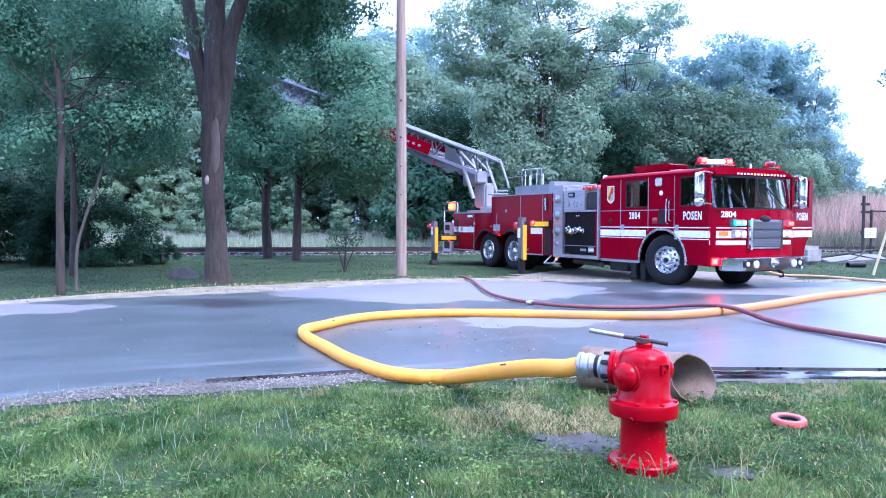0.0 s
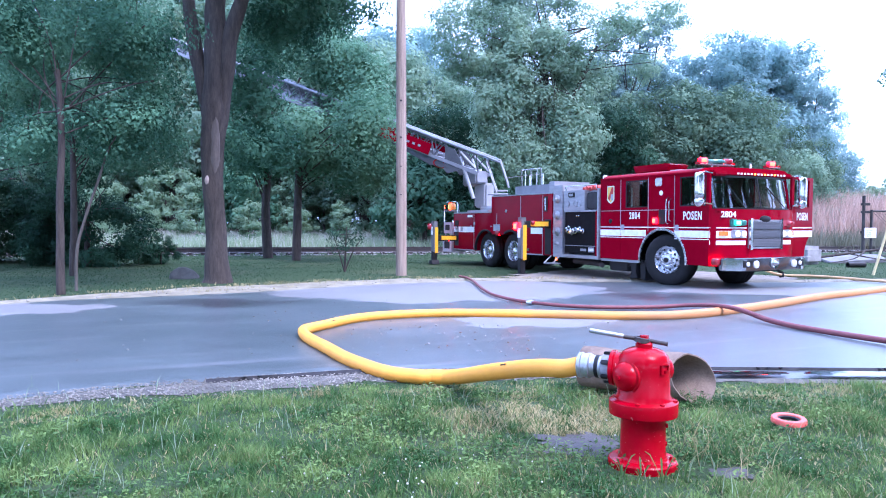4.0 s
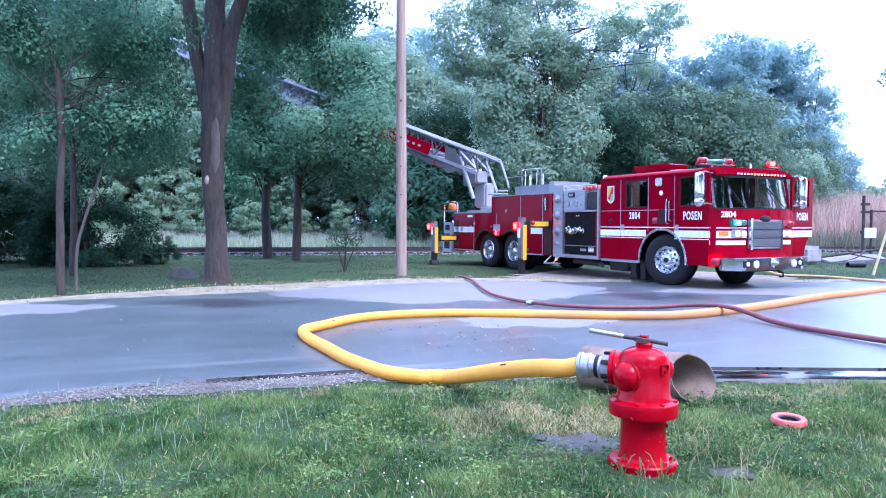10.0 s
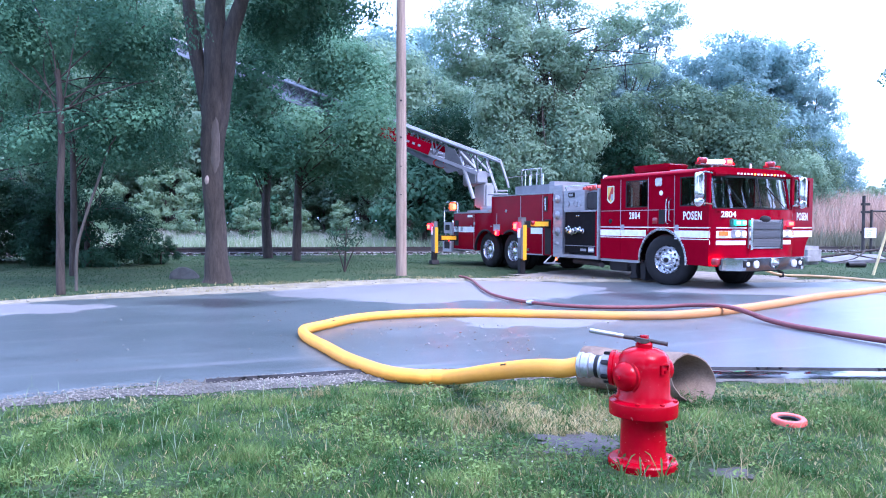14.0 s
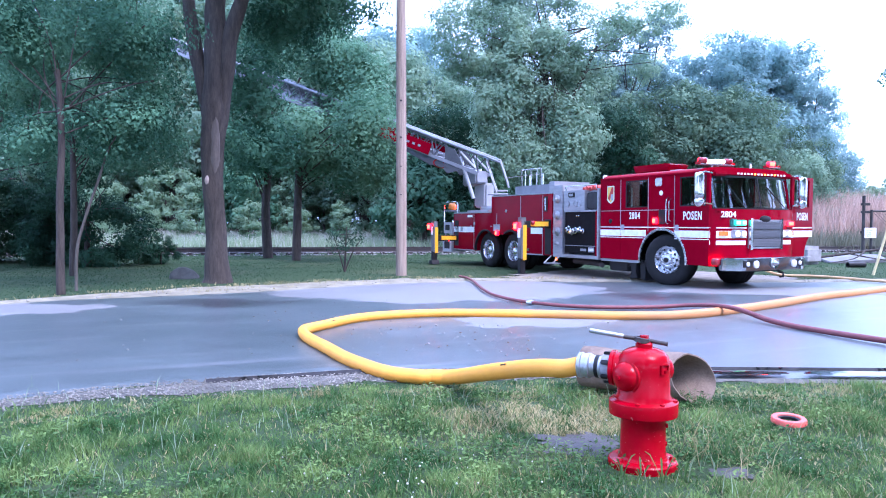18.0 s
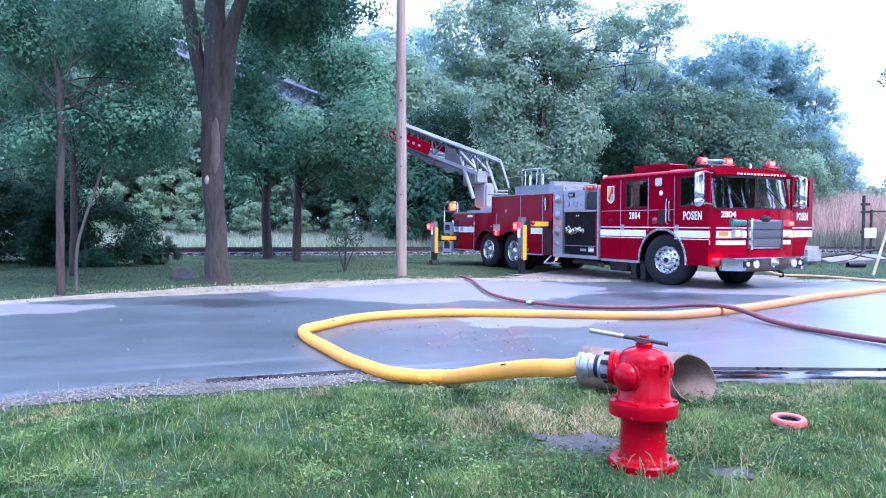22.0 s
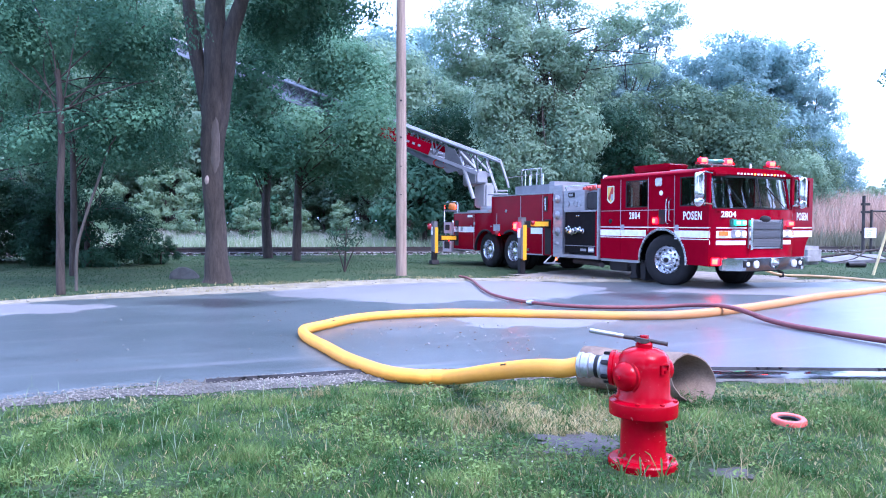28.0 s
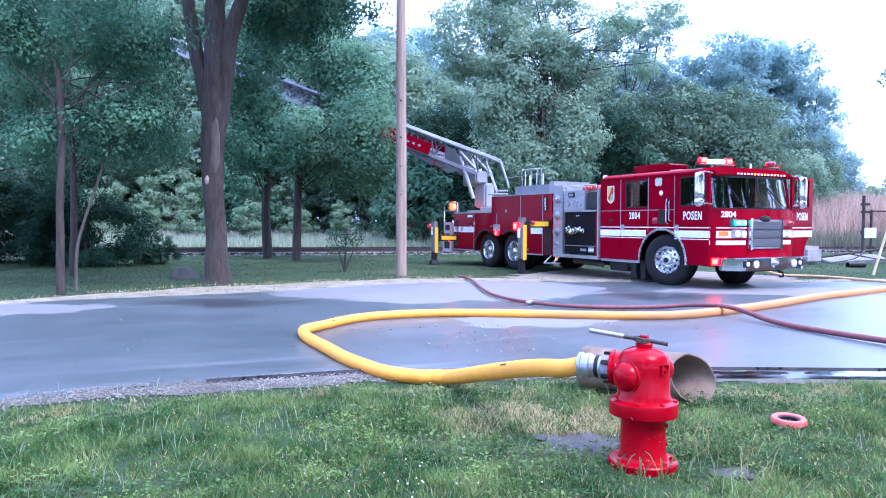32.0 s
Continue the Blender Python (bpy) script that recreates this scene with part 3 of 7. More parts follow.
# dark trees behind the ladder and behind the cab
deep_tree = tree((-0.4, 41.5), ([(0, 0, -0.1), (0.1, 0, 3), (0.0, 0, 6)], [0.26, 0.2, 0.1]), [], [(0.3, 0, 6.4, 2.2, 1.6, 1.9, 4600), (-0.9, -0.4, 3.6, 1.8, 1.3, 1.5, 3200), (1.4, -0.3, 3.4, 1.6, 1.3, 1.5, 3000)], None, LEAF_DEEP_SHADE, "leafy tree beyond the railway track, shade in its leaf colour", 0.18, spread=0.40, per=70)
# added behind the cab to stand for the dark shade between trees
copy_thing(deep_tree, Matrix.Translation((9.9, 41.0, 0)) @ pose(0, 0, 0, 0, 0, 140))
# woods beyond, built once and repeated
wood = tree((8.5, 50.0), ([(0, 0, -0.1), (0, 0, 4), (0.2, 0, 8)], [0.4, 0.3, 0.18]), [],
            [(0, 0, 9.6, 4.0, 3.2, 3.2, 7600), (-3.0, -0.6, 6.0, 2.6, 2.2, 2.2, 3600), (3.2, -0.4, 6.6, 2.6, 2.2, 2.4, 3600), (0.3, -1.8, 4.0, 3.2, 1.6, 2.0, 3600), (2.6, 0.5, 11.2, 2.2, 2, 1.8, 2200)], None, LEAF_PALE_HAZE, "broad leafy tree at the edge of the wood", 0.27, group="trees of the wood", spread=0.48, per=65, dense=0.82)
for x, y, sc, tw in ((2.5, 56, 1.1, 290), (-6, 60, 1.2, 40), (-12.5, 58, 1.65, 100), (-10.0, 64, 1.45, 75), (-17, 60, 1.75, 12), (-5.5, 51, 1.08, 222), (-22, 60, 1.6, 240), (-28, 56, 1.5, 10), (-34, 58, 1.2, 80), (-42, 54, 1.3, 170), (-16, 66, 1.5, 330), (-27, 62, 1.5, 60), (-2.0, 47, 0.95, 200), (-4.6, 62, 1.4, 100)):
    o = copy_thing(wood, Matrix.Translation((x, y, 0)) @ pose(0, 0, 0, 0, 0, tw))
    o.scale = (sc, sc, sc)
# wood leaves darkened, the shade inside the wood painted in
LEAF_SHADE = leaf_material("leaf_shade", (0.060, 0.115, 0.075), (0.22, 0.33, 0.21), 0.42, 0.5, 1.6)
dark_wood = tree((11.2, 46.0), ([(0, 0, -0.1), (0, 0, 4), (0.2, 0, 7)], [0.4, 0.3, 0.18]), [],
                 [(0, 0, 7.2, 2.8, 2.4, 2.2, 5200), (-2.2, -0.6, 4.8, 2.2, 1.9, 1.8, 3600), (2.2, -0.4, 5.2, 2.2, 1.9, 1.9, 3600), (0.3, -1.6, 3.2, 2.8, 1.4, 1.8, 3800)], None, LEAF_SHADE, "leafy tree standing in the wood, shade in its leaf colour", 0.23, group="trees of the wood", spread=0.5, per=65)
for x, y, sc, tw in ((15.4, 47, 1.12, 130), (19.6, 48, 1.08, 250), (7.0, 45, 0.85, 40), (23.6, 51, 0.85, 310)):
    o = copy_thing(dark_wood, Matrix.Translation((x, y, 0)) @ pose(0, 0, 0, 0, 0, tw))
    o.scale = (sc, sc, sc)
# far trees of the wood, their blue haze carried by the leaf colour
haze_wood = tree((20.5, 56.0), ([(0, 0, -0.1), (0, 0, 4), (0.2, 0, 8)], [0.4, 0.3, 0.18]), [],
                 [(0, 0, 9.6, 4.0, 3.2, 3.2, 8000), (-3.0, -0.6, 6.0, 2.6, 2.2, 2.2, 3800), (3.2, -0.4, 6.6, 2.6, 2.2, 2.4, 3800), (0.3, -1.8, 4.0, 3.2, 1.6, 2.0, 3000), (2.6, 0.5, 11.2, 2.2, 2, 1.8, 2400), (0.2, -2.4, 6.8, 1.8, 0.9, 2.0, 1600)], None, LEAF_BLUE_HAZE, "broad tree at the edge of the wood, blue haze in its leaves", 0.26, group="trees of the wood", spread=0.42, per=60, dense=0.66)
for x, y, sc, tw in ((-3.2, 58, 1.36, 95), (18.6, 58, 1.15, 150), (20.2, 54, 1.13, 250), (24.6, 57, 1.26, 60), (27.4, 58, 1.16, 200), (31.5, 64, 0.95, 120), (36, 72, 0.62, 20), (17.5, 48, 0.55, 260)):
    o = copy_thing(haze_wood, Matrix.Translation((x, y, 0)) @ pose(0, 0, 0, 0, 0, tw))
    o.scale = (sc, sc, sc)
low = tree((23.2, 50.0), ([(0, 0, -0.1), (0, 0, 1), (0.0, 0, 2.4)], [0.12, 0.1, 0.05]), [], [(0, 0, 2.6, 1.6, 1.4, 1.9, 1800), (1.2, 0, 1.6, 1.3, 1.2, 1.2, 800), (-1.2, 0, 1.5, 1.3, 1.2, 1.2, 800)], None, LEAF_MID, "rounded bush at the wood's foot", 0.26, group="bushes of the wood", name="bush", spread=0.3)
for x, y, sc, tw in ((8, 42, 1.1, 40), (11, 44, 1.2, 100), (-1, 40, 1.2, 10), (14.5, 46, 1.2, 220), (-13.5, 48, 1.2, 0), (29, 62, 1.3, 30), (2, 43, 1.2, 170), (5, 45, 1.3, 15), (-46, 62, 2.4, 10), (-39, 64, 2.2, 60), (-33, 62, 2.5, 130), (-27, 64, 2.3, 200), (-21, 63, 2.4, 20), (-15, 64, 2.3, 290), (-9, 62, 2.5, 80), (-3, 64, 2.3, 150), (3, 63, 2.3, 240), (9, 64, 2.4, 15)):
    o = copy_thing(low, Matrix.Translation((x, y, 0)) @ pose(0, 0, 0, 0, 0, tw))
    o.scale = (sc, sc, sc)
# trees added out of view, to darken reflections in windscreen and bumper
unseen_tree = tree((-28, -16), ([(0, 0, -0.1), (0, 0, 5), (0.2, 0, 10)], [0.5, 0.4, 0.22]), [], [(0, 0, 13, 5.6, 4.4, 4.4, 1500), (-4, -0.8, 8, 3.6, 3, 3, 700), (4.4, -0.6, 9, 3.6, 3, 3.2, 700), (0.4, -2.4, 5.5, 4.4, 2.2, 2.8, 700)], None, LEAF_PALE_HAZE, "unseen broad leafy tree, added to darken reflections", 0.75, group="trees across the lawn", spread=0.8, per=40)
for x, y, sc, tw in ((-12, -18, 1.08, 140), (3, -14, 1.0, 250), (15, -13, 1.08, 70), (26, -9, 1.08, 190), (36, 0, 1.0, 310), (23, 3, 1.0, 45), (25, 9, 0.93, 160), (28, 15, 0.86, 100), (-38, -4, 1.0, 30)):
    o = copy_thing(unseen_tree, Matrix.Translation((x, y, 0)) @ pose(0, 0, 0, 0, 0, tw))
    o.scale = (sc, sc, sc)
# bushes under the trees take the leaf colour with shade painted in
shade = tree((-10.5, 21.5), ([(0, 0, -0.1), (0, 0, 0.8), (0.0, 0, 1.9)], [0.1, 0.08, 0.04]), [], [(0, 0, 2.0, 1.3, 1.1, 1.3, 3600), (1.0, 0, 1.2, 1.0, 0.9, 0.9, 1900), (-1.0, 0, 1.1, 1.0, 0.9, 0.9, 1900), (0, 0, 0.5, 1.5, 1.1, 0.45, 1700)], None, LEAF_DEEP_SHADE, "bush under the trees, shade in its leaf colour", 0.10, group="bushes of the wood", name="bush", spread=0.22, per=120)
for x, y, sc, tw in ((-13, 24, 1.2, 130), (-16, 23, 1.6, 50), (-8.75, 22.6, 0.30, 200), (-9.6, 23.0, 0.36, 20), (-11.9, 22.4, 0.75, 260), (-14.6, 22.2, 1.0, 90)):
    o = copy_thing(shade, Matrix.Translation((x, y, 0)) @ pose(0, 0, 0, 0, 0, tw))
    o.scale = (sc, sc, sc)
tree((22.2, 45.5), ([(0, 0, -0.1), (0, 0, 1), (0.0, 0, 3.2)], [0.14, 0.11, 0.05]), [], [(0, 0, 4.2, 1.5, 1.3, 1.7, 2600), (1.1, 0, 2.6, 1.2, 1.2, 1.6, 1500), (-1.1, 0, 2.4, 1.2, 1.2, 1.6, 1500)], None, LEAF_PALE_HAZE, "pale green bush at the wood's foot", 0.2, name="bush", spread=0.36, per=60)
# bushes beyond the track, paled by the haze in their leaf colour
far_bush = tree((24.7, 49.0), ([(0, 0, -0.1), (0, 0, 1), (0.0, 0, 3.2)], [0.14, 0.11, 0.05]), [], [(0, 0, 3.9, 1.9, 1.6, 2.2, 1500), (1.6, 0, 2.2, 1.5, 1.4, 1.6, 700), (-1.6, 0, 2.1, 1.5, 1.4, 1.6, 700)], None, LEAF_HAZE, "rounded bush before the distant woods, haze in its leaf colour", 0.27, group="pale far bushes", name="bush", spread=0.3)
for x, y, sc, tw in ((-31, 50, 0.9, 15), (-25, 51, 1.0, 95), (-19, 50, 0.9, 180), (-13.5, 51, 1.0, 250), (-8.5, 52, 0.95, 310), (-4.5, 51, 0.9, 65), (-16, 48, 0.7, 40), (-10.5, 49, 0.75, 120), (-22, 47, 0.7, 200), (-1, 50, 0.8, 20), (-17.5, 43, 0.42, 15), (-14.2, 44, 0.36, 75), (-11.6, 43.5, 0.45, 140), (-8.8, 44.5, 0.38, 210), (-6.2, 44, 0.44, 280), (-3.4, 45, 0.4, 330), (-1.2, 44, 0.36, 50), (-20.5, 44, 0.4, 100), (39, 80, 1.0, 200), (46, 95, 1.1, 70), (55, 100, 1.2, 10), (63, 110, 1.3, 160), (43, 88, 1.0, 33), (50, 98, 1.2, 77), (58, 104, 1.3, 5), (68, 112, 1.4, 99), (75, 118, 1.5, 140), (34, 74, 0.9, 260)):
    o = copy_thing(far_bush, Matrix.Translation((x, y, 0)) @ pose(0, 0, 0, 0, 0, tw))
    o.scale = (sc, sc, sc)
# a tree beyond the picture's right whose branch hangs in
tree((11.2, 14.0), ([(0, 0, -0.1), (0, 0, 2), (0, 0, 4.5)], [0.2, 0.17, 0.12]), [], [(0, 0, 6.2, 1.6, 2, 1.4, 3000), (-2.35, 0.2, 4.2, 0.12, 0.3, 0.16, 300)], None, LEAF_MID, "roadside tree with a hanging branch", 0.08, spread=0.2)


def blades(name, pos, h, w, material, label, category, lean=0.35):
    """Bent blades, three triangles each, as one body of grass."""
    n = len(pos)
    ang = rng.uniform(0, 2 * np.pi, n)
    side = np.stack([np.cos(ang), np.sin(ang), np.zeros(n)], 1) * (w * rng.uniform(0.6, 1.3, n))[:, None]
    t2 = rng.uniform(0, 2 * np.pi, n)
    bend = np.stack([np.cos(t2), np.sin(t2), np.zeros(n)], 1) * (h * lean * rng.uniform(0.3, 1.7, n))[:, None]
    up = np.stack([np.zeros(n), np.zeros(n), h], 1)
    V = np.stack([pos - side, pos + side, pos + up * 0.55 + bend * 0.35 - side * 0.7, pos + up * 0.55 + bend * 0.35 + side * 0.7, pos + up * 0.95 + bend], 1).reshape(-1, 3)
    F = (np.arange(n)[:, None, None] * 5 + np.array([[0, 1, 3], [0, 3, 2], [2, 3, 4]])).reshape(-1, 3)
    return tagged(new(name, mesh_from(name, V, F, material)), label, category, kind="stuff")


def field(n, x0, x1, y0, y1):
    x, y = rng.uniform(x0, x1, n), rng.uniform(y0, y1, n)
    return x, y


def lift(x, y):
    return np.stack([x, y, height(x, y)], 1)


def patchy(x, y, s=1.0, o=0.0):
    return np.array([noise.noise((a * s, b * s, o)) for a, b in zip(x, y)])


tx, ty = field(5200, -5.2, 5.6, 2.2, 6.4)
pick = rng.integers(0, len(tx), 150000)
turn = rng.uniform(0, 2 * np.pi, len(pick))
wide = rng.uniform(0.02, 0.10, len(tx))[pick] * np.sqrt(rng.random(len(pick)))
x, y = tx[pick] + wide * np.cos(turn), ty[pick] + wide * np.sin(turn)
tuft = rng.uniform(0.55, 1.45, len(tx))[pick]
x2, y2 = field(95000, -5.2, 5.6, 2.2, 6.4)
x, y, tuft = np.concatenate([x, x2]), np.concatenate([y, y2]), np.concatenate([tuft, np.full(len(x2), 0.75)])
near = y < near_edge(x) - np.interp(x, [-9, -3, -1.2, 0.4, 1.5, 14], [0.2, 0.42, 0.6, 0.38, 0.12, 0.1]) + rng.normal(0, 0.07, len(x))
bare = ((x - 2.22) ** 2 + (y - 4.63) ** 2 < 0.0095) | (((x - 0.82) / 0.22) ** 2 + ((y - 4.25) / 0.15) ** 2 < 1) | (((x - 1.5) / 0.25) ** 2 + ((y - 3.75) / 0.18) ** 2 < 0.6)
keep = near & ~bare & (np.abs(x) < 0.66 * y + 0.4)
x, y, tuft = x[keep], y[keep], tuft[keep]
straw = ((((x - 0.75) / 0.8) ** 2 + ((y - 4.8) / 0.55) ** 2 + patchy(x, y, 3, 5) * 1.2 < 0.8) & (rng.random(len(x)) < 0.62)) | (rng.random(len(x)) < np.interp(x, [-2, 0, 1], [0.07, 0.18, 0.24])) | ((y > near_edge(x) - 0.85) & (patchy(x, y, 2.5, 2) > 0.05) & (rng.random(len(x)) < 0.7))
thick = patchy(x, y, 1.6)
h = tuft * np.clip(0.042 + 0.06 * thick + rng.normal(0, 0.014, len(x)), 0.02, 0.14) * np.where((x - 1.07) ** 2 + (y - 3.70) ** 2 < 0.085, 0.42, 1.0) * np.interp(y, [3, 5.0, 6.2], [1.0, 1.0, 0.65])
blades("lawn_grass", lift(x, y)[~straw], h[~straw], np.full((~straw).sum(), 0.0030), GRASS, "uneven green lawn grass", "grass", 0.7)
blades("dry_grass", lift(x, y)[straw], h[straw] * 0.7, np.full(straw.sum(), 0.0028), GRASS_DRY, "straw-coloured dry grass by the hydrant", "grass", 0.9)
x, y = field(11000, -0.1, 1.7, 4.2, 5.4)
q = (((x - 0.78) / 0.62) ** 2 + ((y - 4.75) / 0.45) ** 2 + patchy(x, y, 3, 5) * 0.9 + patchy(x, y, 9, 2) * 0.5 < 0.75) & (rng.random(len(x)) < 0.5)
q &= ((x - 0.82) / 0.24) ** 2 + ((y - 4.25) / 0.16) ** 2 > 1
blades("worn_straw", lift(x, y)[q], rng.uniform(0.012, 0.05, q.sum()), np.full(q.sum(), 0.0032), GRASS_DRY, "trodden straw grass beside the hydrant", "grass", 1.6)
x, y = field(80, 1.24, 1.8, 3.55, 4.4)
blades("seed_stalks", lift(x, y), rng.uniform(0.08, 0.20, len(x)), np.full(len(x), 0.0022), GRASS_DRY, "thin dry seed stalks beside the hydrant", "grass", 0.8)
x, y = field(520, -3.6, 4.2, 2.6, 5.6)
q = np.abs(x) < 0.62 * y
blades("lawn_stalks", lift(x, y)[q], rng.uniform(0.08, 0.17, q.sum()), np.full(q.sum(), 0.0026), FIELD, "tall pale stalks standing in the lawn", "grass", 0.4)
# broad weed leaves and clover heads in the lawn
wx, wy = field(52000, -4.5, 4.8, 2.4, 5.7)
kk = (((wx - 0.75) / 0.85) ** 2 + ((wy - 4.75) / 0.6) ** 2 > 1) & (patchy(wx, wy, 1.1, 9) + patchy(wx, wy, 4, 4) * 0.6 > 0.0) & (np.abs(wx) < 0.66 * wy + 0.3) & (wy < near_edge(wx) - 0.6) & ((wx - 2.22) ** 2 + (wy - 4.63) ** 2 > 0.0095)
wp = lift(wx[kk], wy[kk]) + np.array([0, 0, 1]) * rng.uniform(0.01, 0.075, kk.sum())[:, None]
n = len(wp)
a = rng.normal(size=(n, 3)) * np.array([1, 1, 0.25])
a /= np.linalg.norm(a, axis=1)[:, None]
b = np.cross(a, np.array([0, 0.3, 1.0]) + rng.normal(size=(n, 3)) * 0.3)
b /= np.linalg.norm(b, axis=1)[:, None]
s = rng.uniform(0.006, 0.017, n)[:, None]
tagged(new("weed_leaves", mesh_from("weed_leaves", np.stack([wp - a * s, wp + b * s * 0.7, wp + a * s, wp - b * s * 0.7], 1).reshape(-1, 3), np.arange(4 * n).reshape(-1, 4), GRASS)), "small round weed leaves in the lawn", "weeds", kind="stuff")
bm = bmesh.new()
for i in range(60):
    cx, cy = rng.uniform(-2.6, 2.6), rng.uniform(2.8, 4.6)
    if rng.random() > 0.5:
        cx, cy = rng.normal(-0.12, 0.28), rng.normal(3.45, 0.2)
    if abs(cx) > 0.62 * cy or (cx - 1.06) ** 2 + (cy - 3.85) ** 2 < 0.06:
        continue
    bmesh.ops.create_icosphere(bm, subdivisions=1, radius=rng.uniform(0.003, 0.0062), matrix=Matrix.Translation((cx, cy, rng.uniform(0.05, 0.10))))
thing("clover_flowers", bm, CLOVER, "small white clover flower heads in the lawn", "flowers", kind="stuff")
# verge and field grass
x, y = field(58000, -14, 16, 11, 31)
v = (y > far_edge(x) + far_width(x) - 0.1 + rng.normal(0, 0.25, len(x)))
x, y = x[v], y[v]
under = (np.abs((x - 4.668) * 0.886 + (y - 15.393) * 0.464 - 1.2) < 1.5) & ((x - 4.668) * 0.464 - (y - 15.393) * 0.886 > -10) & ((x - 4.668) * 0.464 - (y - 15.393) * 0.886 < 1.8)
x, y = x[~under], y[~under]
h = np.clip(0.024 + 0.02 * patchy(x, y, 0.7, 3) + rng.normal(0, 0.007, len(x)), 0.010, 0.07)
blades("verge_grass", lift(x, y), h, np.full(len(x), 0.009), VERGE_SHADED, "short verge grass, tree shade in its colour", "grass")
x, y = field(26000, -9, 6, 11, 19)
d = y - far_edge(x)
v = (d > 0.15) & (d < far_width(x) + 0.35) & (rng.random(len(x)) < 0.15 + 0.75 * (patchy(x, y, 1.6, 8) > 0.0))
x, y = x[v], y[v]
blades("verge_straw", lift(x, y) + np.array([0, 0, 0.02]), rng.uniform(0.02, 0.07, len(x)), np.full(len(x), 0.006), GRASS_DRY, "dry straw grass along the far verge", "grass", 0.9)
x, y = field(9000, 12.5, 34, 35, 41)
h = np.clip(0.9 + 0.6 * patchy(x, y, 0.3, 5) + rng.normal(0, 0.2, len(x)), 0.2, 1.9)
blades("marsh_grass", lift(x, y), h, np.full(len(x), 0.02), FIELD_DARK, "grey-green marsh grass before the reeds", "grass", 0.3)
x, y = field(44000, -34, 12, 37, 60)
h = np.clip(0.85 + 0.35 * patchy(x, y, 0.25, 3) + rng.normal(0, 0.12, len(x)), 0.2, 1.3) * np.interp(y, [37, 43, 60], [0.55, 0.85, 1.1])
tall = rng.random(len(x)) > np.interp(y, [40, 47], [0.12, 0.85])
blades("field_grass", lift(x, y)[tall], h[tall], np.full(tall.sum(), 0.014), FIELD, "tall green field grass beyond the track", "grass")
blades("field_straw", lift(x, y)[~tall], h[~tall], np.full((~tall).sum(), 0.014), FIELD_STRAW, "pale straw field grass beyond the track", "grass")
x, y = field(42000, 13, 60, 40, 66)
h = np.clip(3.6 + 0.7 * patchy(x, y, 0.2, 6) + rng.normal(0, 0.3, len(x)), 1.2, 4.5) * np.interp(y, [40, 46, 66], [0.65, 1.0, 1.0])
blades("reeds", lift(x, y), h, np.full(len(x), 0.026), REED, "dense stand of tall tan reeds", "reeds", 0.26)

# ---- utility pole ----
bm = bmesh.new()
tube(bm, [(0, 0, -0.5), (0, 0, 0), (0.0, 0, 3), (-0.02, 0, 8), (-0.03, 0, 11)], [0.14, 0.135, 0.128, 0.115, 0.105], 20)
pole = thing("utility_pole", bm, POLE_WOOD, "weathered wooden utility pole on the verge", "pole", Matrix.Translation((-1.04, 18.15, 0)))
for z in (2.0, 2.7, 3.4, 4.3):
    bm = bmesh.new()
    add_box(bm, -0.03, -0.137, z, 0.02, -0.12, z + 0.02 + 0.02 * (z > 3), 0.003)
    part("staple", bm, RUST, pole, "dark rusty staple")

# ---- railway track ----
ANG = math.degrees(math.atan(0.2))
track = root("railway_track", Matrix.Translation((0, 32.0, 0)) @ pose(0, 0, 0, 0, 0, ANG), "single railway track on pale ballast", "railway")
for yy in (-0.72, 0.72):
    bm = bmesh.new()
    prism(bm, [(yy - 0.07, 0.10), (yy + 0.07, 0.10), (yy + 0.02, 0.13), (yy + 0.02, 0.22), (yy + 0.036, 0.23), (yy + 0.036, 0.265), (yy - 0.036, 0.265), (yy - 0.036, 0.23), (yy - 0.02, 0.22), (yy - 0.02, 0.13)], -60, 60, "x")
    part("rail", bm, RUST, track)
bm = bmesh.new()
add_box(bm, -0.11, -1.3, -0.03, 0.11, 1.3, 0.105, 0.01)
tie0 = part("sleeper", bm, RUST, track)
for i in range(-48, 74):
    if i:
        o = new("sleeper", tie0.data)
        o.parent = track
        o.location.x = i * 0.55
x, y = field(5200, -22, 22, -2.0, 2.0)


def stones(name, px_, py_, pz_, size, material, label, category, m=None, parent=None):
    """Loose angular stones as one body."""
    base = np.array([[1, 0, -0.3], [-0.4, 0.9, -0.2], [-0.7, -0.7, -0.3], [0.2, 0.1, 0.75], [0.5, -0.8, 0.2], [-0.9, 0.2, 0.35]])
    tri = np.array([[0, 1, 3], [1, 5, 3], [5, 2, 3], [2, 4, 3], [4, 0, 3], [0, 4, 2], [0, 2, 1], [1, 2, 5]])
    n = len(px_)
    a = rng.uniform(0, 6.28, n)
    s = size * rng.uniform(0.5, 1.5, n)
    B = base[None] * rng.uniform(0.7, 1.3, (n, 6, 3)) * s[:, None, None]
    ca, sa = np.cos(a)[:, None], np.sin(a)[:, None]
    V = np.stack([B[..., 0] * ca - B[..., 1] * sa + px_[:, None], B[..., 0] * sa + B[..., 1] * ca + py_[:, None], B[..., 2] * 0.8 + pz_[:, None]], -1).reshape(-1, 3)
    F = (np.arange(n)[:, None, None] * 6 + tri).reshape(-1, 3)
    ob = new(name, mesh_from(name, V, F, material))
    if parent:
        ob.parent = parent
    return tagged(ob, label, category, kind="stuff")


bl = stones("ballast", x, y, 0.03 + 0.05 * (np.abs(y) < 1.5), 0.045, BALLAST, "", "", parent=track)
x, y = field(22000, -5.5, 1.8, 4.6, 7.0)
d = near_edge(x) - y
